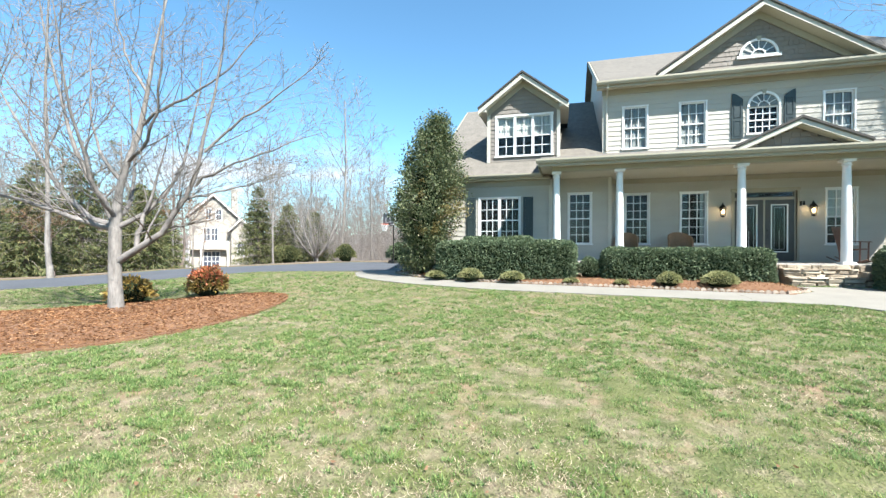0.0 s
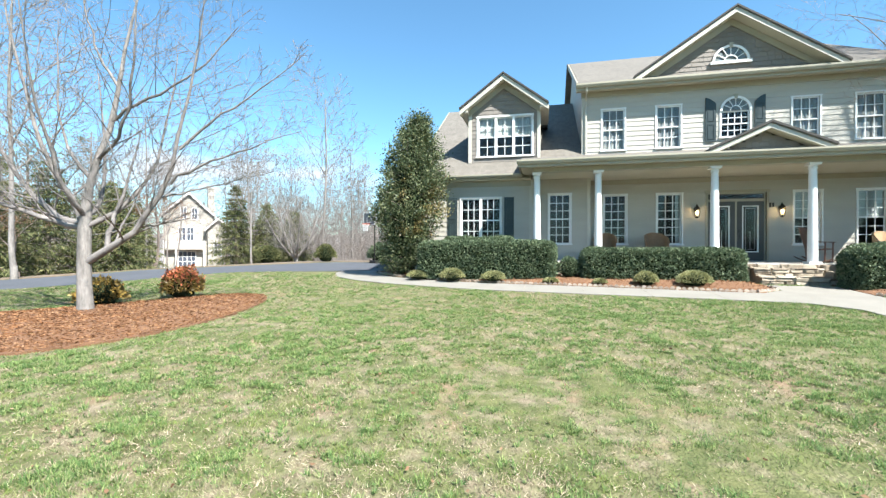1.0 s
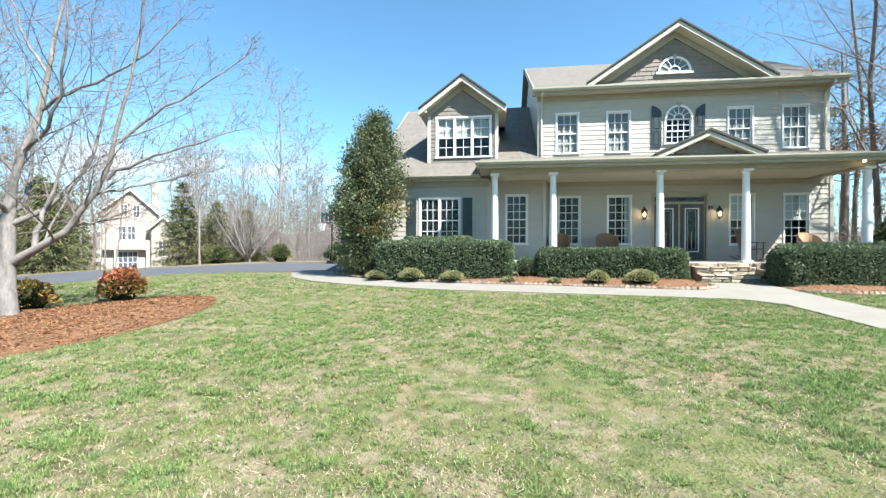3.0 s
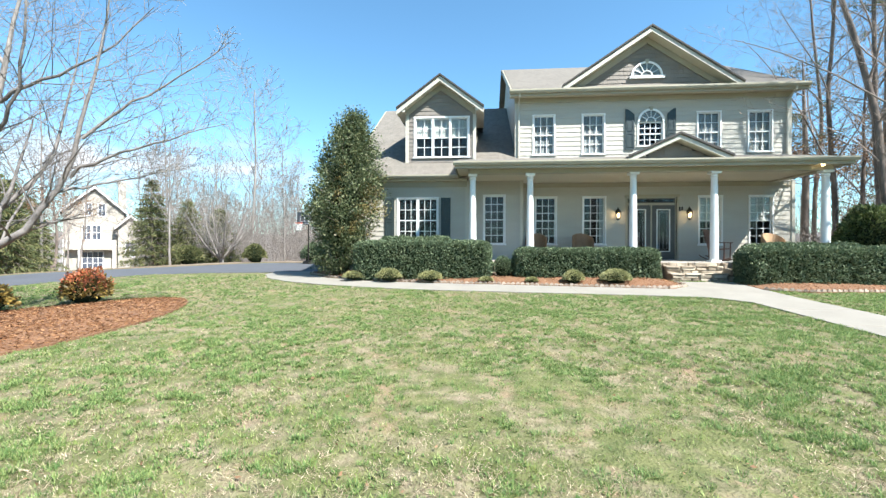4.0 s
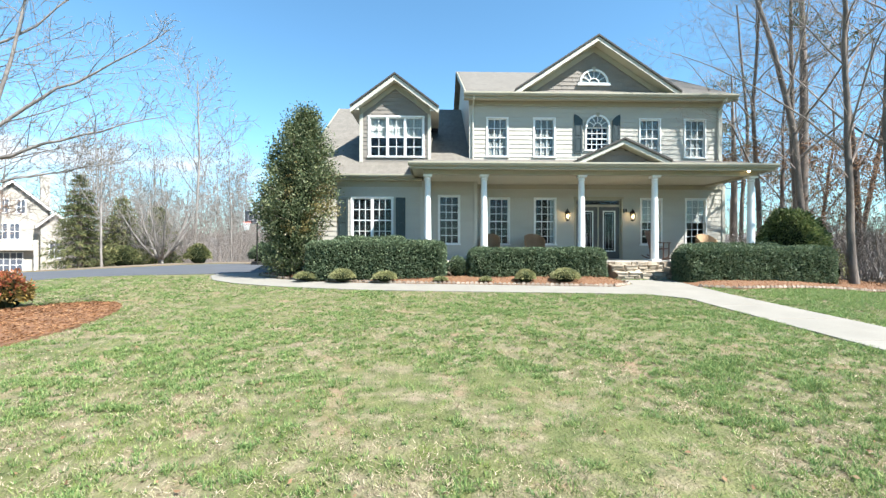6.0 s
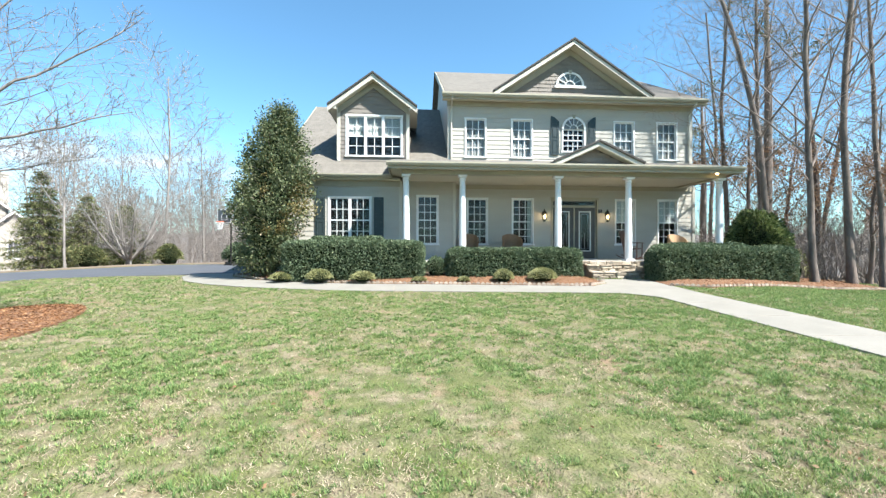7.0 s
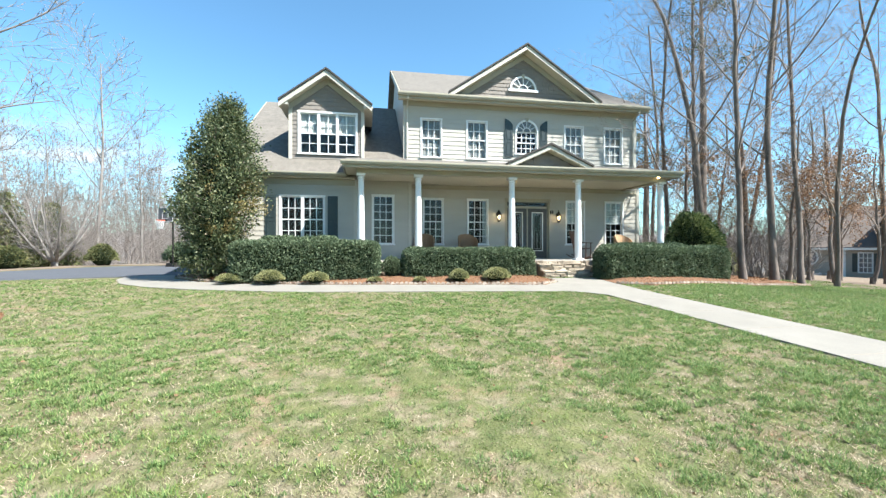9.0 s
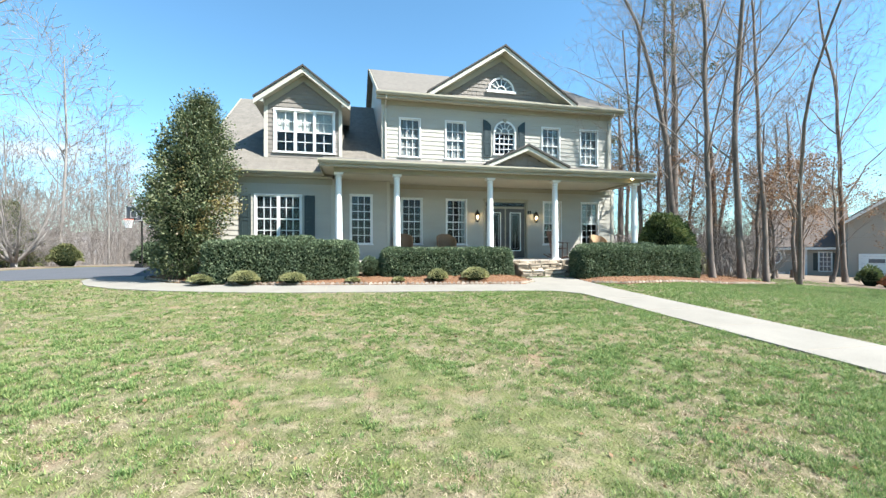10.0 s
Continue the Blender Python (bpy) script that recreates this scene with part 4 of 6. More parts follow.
def wall_lantern(x):
    ob = thing("wall_lantern", "dark bronze porch lantern glowing warm beside the door", "lantern", (x, 16.97, 2.35), "lanterns beside the door")
    b = bmesh.new()
    turned(b, [(0.05, -0.02), (0.05, 0.14)], 10, 0, -0.02)
    tube(b, [(0, -0.02, 0.08), (0, -0.07, 0.20), (0, -0.13, 0.24), (0, -0.15, 0.19)], 0.013, 6)
    part("bracket", b, M["iron"], ob)
    b = bmesh.new()
    turned(b, [(0.02, 0.21), (0.035, 0.17), (0.125, 0.06), (0.125, 0.045)], 6, 0, -0.15)
    part("cap", b, M["iron"], ob)
    b = bmesh.new()
    turned(b, [(0.02, -0.27), (0.07, -0.235), (0.08, -0.22)], 6, 0, -0.15)
    for k in range(6):
        t = math.pi / 3 * k
        tube(b, [(0.075 * math.cos(t), -0.15 + 0.075 * math.sin(t), -0.22), (0.105 * math.cos(t), -0.15 + 0.105 * math.sin(t), 0.05)], 0.007, 4)
    part("cage", b, M["iron"], ob)
    b = bmesh.new()
    turned(b, [(0.01, -0.16), (0.040, -0.12), (0.045, -0.05), (0.02, 0.0)], 10, 0, -0.15)
    part("bulb", b, M["bulb"], ob, "warm lit bulb")
    lamp = new("bulb_light", bpy.data.lights.new("bulb_light", "POINT"))
    lamp.data.energy, lamp.data.color, lamp.data.shadow_soft_size = 3, (1.0, 0.72, 0.38), 0.05
    lamp.parent = ob
    lamp.location = (0, -0.22, -0.05)


for x in (5.36, 8.00):
    wall_lantern(x)

# house number, not to be read
num = thing("number_plate", "small dark wall number beside the door", "wall number", (7.70, 16.965, 2.52))
part("bar", boxes((-0.05, 0.03, -0.012, 0.0, -0.08, 0.08)), M["iron"], num)
part("bar", boxes((0.06, 0.12, -0.012, 0.0, -0.06, 0.08)), M["iron"], num)
# ceiling lamp at the porch corner
cl = thing("porch_ceiling_lamp", "small lit lamp under the porch eave at the corner", "lamp", (10.75, 14.2, 3.66))
b = bmesh.new()
turned(b, [(0.03, -0.07), (0.048, -0.05), (0.048, -0.005)], 12)
part("shade", b, M["bulb"], cl)

# stone steps and base
hpart("stone_core", boxes((PX0, PX1, PYF + 0.06, 14.7, -0.3, 0.415), (5.98, 7.66, 14.04, PYF + 0.06, -0.3, 0.36), (5.98, 7.66, 13.74, 14.04, -0.3, 0.18)), M["mortar"])

# ---- things on the porch ----
def rocking_chair(x, y, turn, label):
    ob = thing("rocking_chair", label, "rocking chair", (x, y, FLOOR), "porch chairs")
    ob.rotation_euler = (0, 0, turn)
    wood = M["chair_wood"]
    part("seat", prism(bmesh.new(), [(-0.27, -0.26, 0.42), (-0.27, 0.24, 0.37), (-0.27, 0.24, 0.40), (-0.27, -0.26, 0.455)], (0.54, 0, 0)), wood, ob)
    for s in (-0.255, 0.255):
        part("post", tube(bmesh.new(), [(s, 0.22, 0.06), (s, 0.25, 0.45), (s, 0.42, 1.10)], 0.021, 6), wood, ob)
        part("leg", tube(bmesh.new(), [(s, -0.24, 0.06), (s, -0.25, 0.64)], 0.021, 6), wood, ob)
        part("armrest", prism(bmesh.new(), [(s - 0.045, -0.32, 0.64), (s + 0.045, -0.32, 0.64), (s + 0.035, 0.32, 0.66), (s - 0.035, 0.32, 0.66)], (0, 0, 0.025)), wood, ob)
        rock = [(s, -0.42 + 0.14 * k, 0.02 + 0.10 * ((k - 3) / 3.0) ** 2) for k in range(8)]
        part("rocker", tube(bmesh.new(), rock, 0.02, 6), wood, ob)
    for k in range(7):
        u = -0.2 + 0.0667 * k
        part("back_slat", prism(bmesh.new(), [(u - 0.022, 0.245, 0.42), (u + 0.022, 0.245, 0.42), (u + 0.022, 0.255, 0.42), (u - 0.022, 0.255, 0.42)], (0, 0.16, 0.62)), wood, ob)
    part("top_rail", prism(bmesh.new(), [(-0.27, 0.395, 1.02), (0.27, 0.395, 1.02), (0.24, 0.43, 1.13), (-0.24, 0.43, 1.13)], (0, 0.025, 0.005)), wood, ob)


def wicker_chair(x, y, turn, label, mat):
    ob = thing("wicker_chair", label, "armchair", (x, y, FLOOR), "porch chairs")
    ob.rotation_euler = (0, 0, turn)
    bm = bmesh.new()
    n = 14
    for z0, z1 in ((0.12, 0.36),):
        box(bm, -0.34, 0.34, -0.30, 0.30, z0, z1)
    part("seat_base", bm, mat, ob)
    part("cushion", boxes((-0.27, 0.27, -0.30, 0.22, 0.362, 0.46)), M["cushion"], ob)
    bm = bmesh.new()
    ring = []
    for k in range(n + 1):
        a = math.pi * (k / n) * 1.16 - 0.08 * math.pi
        top = 0.66 + 0.34 * max(0.0, math.sin(math.pi * k / n)) ** 0.7
        ring.append([(0.37 * math.cos(a), 0.02 + 0.34 * math.sin(a), 0.30), (0.40 * math.cos(a), 0.02 + 0.39 * math.sin(a), top), (0.36 * math.cos(a), 0.02 + 0.34 * math.sin(a), top + 0.01), (0.32 * math.cos(a), 0.02 + 0.29 * math.sin(a), 0.30)])
    vs = [[bm.verts.new(p) for p in r] for r in ring]
    for a, b in zip(vs, vs[1:]):
        for k in range(4):
            bm.faces.new((a[k], a[(k + 1) % 4], b[(k + 1) % 4], b[k]))
    bm.faces.new(vs[0])
    bm.faces.new(vs[-1][::-1])
    part("backrest", bm, mat, ob)
    for sx in (-0.3, 0.3):
        for sy in (-0.26, 0.26):
            part("leg", boxes((sx - 0.025, sx + 0.025, sy - 0.025, sy + 0.025, 0, 0.12)), mat, ob)


M["chair_wood"] = material("red_brown_chair_wood", (0.10, 0.045, 0.028), (0.18, 0.085, 0.05), 0.5, scale=4, fine=30, stretch=(1, 1, 0.3))
M["cushion"] = material("dark_seat_cushion", (0.06, 0.035, 0.03), (0.10, 0.06, 0.05), 0.9)
M["pale_wicker"] = material("honey_wicker", (0.36, 0.22, 0.12), (0.52, 0.35, 0.20), 0.7, scale=30, fine=90, bump=0.004)
wicker_chair(3.86, 16.05, 0.1, "brown wicker armchair on the porch under a window", M["wicker"])
wicker_chair(2.15, 16.1, -0.15, "brown wicker armchair on the porch behind a column", M["wicker"])
rocking_chair(8.5, 15.75, 0.7, "red-brown wooden rocking chair on the porch")
wicker_chair(10.35, 15.75, 0.15, "sunlit honey-coloured wicker armchair on the porch", M["pale_wicker"])

# ---- beyond the drive ----
hoop = thing("basketball_hoop", "portable basketball hoop with clear backboard and dark pole", "basketball hoop", (-10.55, 25.3, gz(-10.55, 25.3)))
hoop.rotation_euler = (0, 0, radians(-32))
part("pole", tube(bmesh.new(), [(0, 0.1, 0), (0, 0.1, 2.6)], 0.042, 10), M["iron"], hoop)
part("arm", boxes((-0.04, 0.04, -0.30, 0.1, 2.42, 2.48), (-0.04, 0.04, -0.30, 0.1, 2.85, 2.91)), M["iron"], hoop)
board = part("backboard", boxes((-0.58, 0.58, -0.33, -0.305, 2.45, 3.2)), M["board"], hoop, "pale grey clear backboard")
edge = bmesh.new()
for d in ((-0.59, 0.59, 2.44, 2.465), (-0.59, 0.59, 3.185, 3.21), (-0.59, -0.568, 2.465, 3.185), (0.568, 0.59, 2.465, 3.185), (-0.24, 0.24, 2.60, 2.625), (-0.24, 0.24, 2.93, 2.955), (-0.24, -0.215, 2.625, 2.93), (0.215, 0.24, 2.625, 2.93)):
    box(edge, d[0], d[1], -0.342, -0.331, d[2], d[3])
part("backboard_marking", edge, M["white"], board)
rim = bmesh.new()
tube(rim, [(0.23 * math.cos(2 * math.pi * k / 20), -0.60 + 0.23 * math.sin(2 * math.pi * k / 20), 2.50) for k in range(21)], 0.014, 5)
box(rim, -0.06, 0.06, -0.40, -0.343, 2.47, 2.53)
part("rim", rim, M["orange"], hoop, "orange rim")
net = bmesh.new()
for k in range(12):
    a, b = 2 * math.pi * k / 12, 2 * math.pi * (k + 1) / 12
    for s, e in ((a, b), (b, a)):
        tube(net, [(0.22 * math.cos(s), -0.60 + 0.22 * math.sin(s), 2.49), (0.16 * math.cos(e), -0.60 + 0.16 * math.sin(e), 2.27), (0.12 * math.cos(s), -0.60 + 0.12 * math.sin(s), 2.06)], 0.009, 3)
part("net", net, M["white"], hoop)
part("base", prism(bmesh.new(), [(-0.35, -0.1, 0.0), (0.35, -0.1, 0.0), (0.30, -0.05, 0.2), (-0.30, -0.05, 0.2)], (0, 0.85, 0)), M["iron"], hoop)


def pane_set(x0, x1, z0, z1, y, parent, cols=2, rows=2, shutters=False, name="window"):
    """A far window: frame, bars and glass."""
    w = part(name, boxes((x0 - 0.1, x0, y - 0.06, y + 0.02, z0 - 0.1, z1 + 0.1), (x1, x1 + 0.1, y - 0.06, y + 0.02, z0 - 0.1, z1 + 0.1), (x0, x1, y - 0.06, y + 0.02, z1, z1 + 0.1), (x0, x1, y - 0.06, y + 0.02, z0 - 0.1, z0)), M["white"], parent)
    part("pane", boxes((x0, x1, y - 0.03, y - 0.004, z0, z1)), M["far_window"], w)
    b = bmesh.new()
    for c in range(1, cols):
        xc = x0 + (x1 - x0) * c / cols
        box(b, xc - 0.025, xc + 0.025, y - 0.05, y - 0.031, z0, z1)
    for r in range(1, rows):
        zc = z0 + (z1 - z0) * r / rows
        box(b, x0, x1, y - 0.049, y - 0.032, zc - 0.025, zc + 0.025)
    part("muntin", b, M["white"], w)
    if shutters:
        for a in (x0 - 0.42, x1 + 0.12):
            part("shutter", boxes((a, a + 0.30, y - 0.05, y - 0.002, z0, z1)), M["shutter"], parent)


def gable_block(parent, x0, x1, y0, y1, z0, eave, peak, wall, roof, over=0.35, along="y"):
    """A block with a gabled roof whose ridge runs along y, or along x."""
    bm = bmesh.new()
    if along == "y":
        xc = (x0 + x1) / 2
        prism(bm, [(x0, y0, z0), (x1, y0, z0), (x1, y0, eave), (xc, y0, peak), (x0, y0, eave)], (0, y1 - y0, 0))
        part("wall", bm, wall, parent)
        s = (peak - eave) / (xc - x0)
        for k in (-1, 1):
            e = xc + k * (xc - x0 + over)
            o = [(xc, y0 - over, peak + 0.12), (e, y0 - over, eave - s * over + 0.12), (e, y1, eave - s * over + 0.12), (xc, y1, peak + 0.12)]
            part("roof", prism(bmesh.new(), o, (0, 0, -0.10)), roof, parent)
            o = [(xc, y0 - over - 0.03, peak + 0.02), (e, y0 - over - 0.03, eave - s * over + 0.02), (e, y0 - over - 0.03, eave - s * over - 0.24), (xc, y0 - over - 0.03, peak - 0.24)]
            part("rake_board", prism(bmesh.new(), o, (0, 0.05, 0)), M["white"], parent)
    else:
        yc = (y0 + y1) / 2
        prism(bm, [(x0, y0, z0), (x0, y1, z0), (x0, y1, eave), (x0, yc, peak), (x0, y0, eave)], (x1 - x0, 0, 0))
        part("wall", bm, wall, parent)
        s = (peak - eave) / (yc - y0)
        for k in (-1, 1):
            e = yc + k * (yc - y0 + over)
            o = [(x0 - over, yc, peak + 0.12), (x0 - over, e, eave - s * over + 0.12), (x1 + over, e, eave - s * over + 0.12), (x1 + over, yc, peak + 0.12)]
            part("roof", prism(bmesh.new(), o, (0, 0, -0.12)), roof, parent)
        part("fascia", boxes((x0 - over, x1 + over, y0 - over - 0.03, y0 - over, eave - s * over - 0.14, eave - s * over + 0.05)), M["white"], parent)


nb = thing("neighbour_house", "tall pale cream neighbouring house with a chimney, beyond the drive", "house", (-41.8, 43.0, 0))
nb.rotation_euler = (0, 0, radians(45.6))
gable_block(nb, -2.7, 2.5, 0, 9, -2.6, 5.2, 7.7, M["pale_house"], M["roof"])
gable_block(nb, 1.9, 4.1, -0.8, 6, -2.6, 3.6, 4.7, M["pale_house"], M["roof"], 0.4)
part("chimney", boxes((2.0, 2.75, 1.2, 2.2, 3.0, 8.6), (1.93, 2.82, 1.13, 2.27, 8.4, 8.62)), M["pale_house"], nb)
part("deck", boxes((-2.7, 1.6, -0.75, -0.01, 0.75, 0.95)), M["pale_house"], nb)
for x in (-2.6, -1.4, 1.5):
    part("deck_post", boxes((x - 0.08, x + 0.08, -0.74, -0.60, -2.6, 1.8)), M["white"], nb)
part("railing", boxes((-2.7, 1.6, -0.72, -0.66, 1.65, 1.74), *[(-2.6 + 0.2 * k, -2.56 + 0.2 * k, -0.71, -0.67, 0.95, 1.65) for k in range(21)]), M["white"], nb)
pane_set(-0.9, -0.35, 4.5, 5.8, 0, nb)
pane_set(0.25, 0.8, 4.5, 5.8, 0, nb)
pane_set(-1.1, -0.45, 1.9, 3.4, 0, nb)
pane_set(-0.25, 0.40, 1.9, 3.4, 0, nb)
pane_set(-1.1, -0.3, -1.3, 0.5, 0, nb, 2, 3, name="french_door")
pane_set(-0.2, 0.6, -1.3, 0.5, 0, nb, 2, 3, name="french_door")
pane_set(2.6, 3.3, 0.0, 1.6, -0.8, nb)

nr = thing("neighbour_house", "beige neighbouring house with an attached garage, behind the bare trees", "house", (36.3, 31.4, 0))
nr.rotation_euler = (0, 0, radians(-52.4))
gable_block(nr, 0.2, 6.2, 0.0, 9, -4.5, 1.3, 4.6, M["neighbour"], M["brown_roof"], 0.4, "x")
gable_block(nr, 6.2, 15.0, -1.8, 8, -4.5, 3.3, 6.4, M["neighbour"], M["brown_roof"], 0.5, "y")
oval = bmesh.new()
prism(oval, [(1.75 + 0.38 * math.cos(2 * math.pi * k / 20), -0.05, 0.25 + 0.62 * math.sin(2 * math.pi * k / 20)) for k in range(20)], (0, 0.06, 0))
ov = part("oval_window", oval, M["white"], nr)
oval = bmesh.new()
prism(oval, [(1.75 + 0.26 * math.cos(2 * math.pi * k / 20), -0.075, 0.25 + 0.50 * math.sin(2 * math.pi * k / 20)) for k in range(20)], (0, 0.024, 0))
part("pane", oval, M["far_window"], ov)
pane_set(4.6, 5.3, -0.9, 0.6, 0, nr, 3, 4, True)
part("corner_board", boxes((3.6, 3.8, -0.05, -0.002, -2.3, 1.2)), M["white"], nr)
gd = part("garage_door", boxes((7.0, 11.8, -1.86, -1.802, -1.95, 0.35)), M["white"], nr, "white panelled garage door")
for k in range(4):
    part("pane", boxes((7.35 + 1.15 * k, 8.25 + 1.15 * k, -1.875, -1.861, -0.15, 0.15)), M["far_window"], gd)
for k in range(1, 4):
    part("groove", boxes((7.0, 11.8, -1.866, -1.861, -1.95 + 0.575 * k - 0.012, -1.95 + 0.575 * k + 0.012)), M["metal"], gd)
part("garage_trim", boxes((6.8, 6.99, -1.86, -1.802, -1.95, 0.55), (6.99, 12.0, -1.86, -1.802, 0.36, 0.55)), M["white"], nr)
for i, x in enumerate((1.9, 3.0)):
    ac = thing("air_conditioner", "grey air-conditioning unit against the neighbour's wall", "air conditioner", (36.3 + 0.61 * x - 0.6, 31.4 - 0.79 * x - 0.47, -2.05), "air conditioners")
    ac.rotation_euler = (0, 0, radians(-52.4))
    part("casing", boxes((-0.42, 0.42, -0.4, 0.4, 0.06, 1.0)), M["metal"], ac)
    part("grille", turned(bmesh.new(), [(0.34, 1.0), (0.34, 1.03)], 16), M["iron"], ac)
    part("foot", boxes((-0.42, 0.42, -0.4, 0.4, -0.5, 0.06)), M["concrete"], ac)

# ---- plants ----
class Wood:
    """Collects tapering round limbs as rings, for one mesh."""

    def __init__(self):
        self.v, self.f, self.tips, self.stem = [], [], [], 0

    def limb(self, pts, rad, seg):
        base = len(self.v)
        n = len(pts)
        side = None
        for i in range(n):
            d = (pts[min(i + 1, n - 1)] - pts[max(i - 1, 0)]).normalized()
            side = (side - d * side.dot(d)).normalized() if side is not None and abs(side.normalized().dot(d)) < 0.98 else d.orthogonal().normalized()
            t = d.cross(side)
            for k in range(seg):
                a = 2 * math.pi * k / seg
                self.v.append(pts[i] + rad[i] * (math.cos(a) * side + math.sin(a) * t))
        for i in range(n - 1):
            for k in range(seg):
                a, b = base + i * seg + k, base + i * seg + (k + 1) % seg
                self.f.append((a, b, b + seg, a + seg))

    def mesh(self, name):
        return raw_mesh(name, [tuple(p) for p in self.v], self.f)

    def both(self):
        """The trunk (all limbs made before stem was set) and the branches, as two meshes."""
        n, m = self.stem
        return raw_mesh("trunk", [tuple(p) for p in self.v[:n]], self.f[:m]), raw_mesh("crown", [tuple(p) for p in self.v[n:]], np.array(self.f[m:]) - n)


def grow(w, rng, p, d, length, r, level, deepest, upward, split, wander=0.16, first=0.25, thin=None, min_r=0.004):
    """One limb and all that springs from it."""
    n = max(3, min(9, int(length / 0.45) + 2)) if level < deepest else 3
    bend = wander * (1.0 if level == 0 else 2.2 if wander < 0.06 else 1.0)
    pts, rad, dirs = [p.copy()], [r], [d.copy()]
    for i in range(1, n):
        d = (d + Vector((rng.gauss(0, bend), rng.gauss(0, bend), rng.gauss(0, bend * 0.6) + upward))).normalized()
        p = p + d * (length / (n - 1))
        u = i / (n - 1)
        pts.append(p.copy())
        rad.append(max(min_r, r * (1 - 0.75 * u)))
        dirs.append(d.copy())
    w.limb(pts, rad, 8 if r > 0.08 else 5 if r > 0.025 else 3)
    if level == 0:
        w.stem = len(w.v), len(w.f)
    if level >= deepest:
        w.tips.append(pts[-1])
        return
    for k in range(split[level]):
        u = first + (1 - first) * (k + rng.uniform(0.1, 0.9)) / split[level]
        i = min(n - 2, int(u * (n - 1)))
        q = pts[i].lerp(pts[i + 1], u * (n - 1) - i)
        side = dirs[i].orthogonal().normalized()
        side.rotate(Matrix.Rotation(k * 2.4 + rng.uniform(-0.5, 0.5), 3, dirs[i]))
        spread = rng.uniform(0.42, 0.72) if level == 0 else rng.uniform(0.5, 0.9)
        nd = (dirs[i] * (1 - spread * 0.55) + side * spread).normalized()
        nl = length * rng.uniform(0.42, 0.62) * (1.05 - 0.45 * u) * (0.8 if level == 0 else 1.0)
        nr = max(min_r, min(rad[i] * 0.52, r * 0.38) * (1 - 0.25 * u))
        grow(w, rng, q, nd, nl, nr, level + 1, deepest, upward, split, wander, 0.18, thin, min_r)


def bare_tree_mesh(seed, height, r, split, deepest, lean=0.05, upward=0.07, first=0.35, min_r=0.006, wander=0.10):
    rng = random.Random(seed)
    w = Wood()
    w.limb([Vector((0, 0, -0.2)), Vector((0, 0, 0.12)), Vector((0, 0, 0.5))], [r * 1.45, r * 1.2, r * 0.98], 10)
    grow(w, rng, Vector((0, 0, -0.15)), Vector((rng.uniform(-lean, lean), rng.uniform(-lean, lean), 1)).normalized(), height, r, 0, deepest, upward, split, wander, first, None, min_r)
    return w


def leaf_mesh(name, pts, size, seed, droop=0.0, aspect=0.5, outward=None):
    """Leaves as folded diamonds round the points."""
    rng = np.random.default_rng(seed)
    p = np.asarray(pts, float)
    n = len(p)
    a = rng.normal(size=(n, 3))
    if outward is not None:
        a = a * 0.75 + outward
    a[:, 2] -= droop
    a /= np.linalg.norm(a, axis=1)[:, None]
    b = np.cross(a, rng.normal(size=(n, 3)))
    b /= np.linalg.norm(b, axis=1)[:, None]
    c = np.cross(a, b)
    s = size * rng.uniform(0.65, 1.35, (n, 1))
    v = np.empty((n, 4, 3))
    v[:, 0] = p
    v[:, 1] = p + a * s * 0.5 + b * s * aspect * 0.5 + c * s * 0.12
    v[:, 2] = p + a * s
    v[:, 3] = p + a * s * 0.5 - b * s * aspect * 0.5 + c * s * 0.12
    return raw_mesh(name, v.reshape(-1, 3), np.arange(n * 4).reshape(n, 4))


# the young tree in the mulch bed, with its low spreading limbs that sweep out and then turn up
def sweep(a, b, c, d, n=11):
    """Points along a curve that leaves a towards b and comes to d from c."""
    out = []
    for k in range(n):
        t = k / (n - 1)
        u = 1 - t
        out.append(a * u ** 3 + b * (3 * u * u * t) + c * (3 * u * t * t) + d * t ** 3)
    return out


def clothe(w, rng, pts, r0, twigs, length, r_tip=0.008):
    """A main limb along pts with side branches that lift towards the light."""
    n = len(pts)
    pts = [p + Vector((rng.gauss(0, 0.02), rng.gauss(0, 0.02), rng.gauss(0, 0.02))) if 0 < i < n - 1 else p for i, p in enumerate(pts)]
    rad = [r0 * (1 - i / (n - 1)) ** 0.9 + r_tip for i in range(n)]
    w.limb(pts, rad, 9 if r0 > 0.05 else 6)
    for k in range(twigs):
        u = 0.16 + 0.82 * (k + rng.uniform(0.1, 0.9)) / twigs
        i = min(n - 2, int(u * (n - 1)))
        q = pts[i].lerp(pts[i + 1], u * (n - 1) - i)
        d = (pts[i + 1] - pts[i]).normalized()
        side = d.orthogonal().normalized()
        side.rotate(Matrix.Rotation(k * 2.4 + rng.uniform(-0.6, 0.6), 3, d))
        if side.z < -0.3:
            side.z *= -0.6
        nd = (d * rng.uniform(0.3, 0.85) + side * rng.uniform(0.6, 1.0)).normalized()
        grow(w, rng, q, nd, length * rng.uniform(0.6, 1.25) * (1.2 - 0.6 * u), max(0.007, rad[i] * 0.36), 2, 4, 0.06, (0, 0, 6, 4), 0.12, 0.18, None, 0.0030)


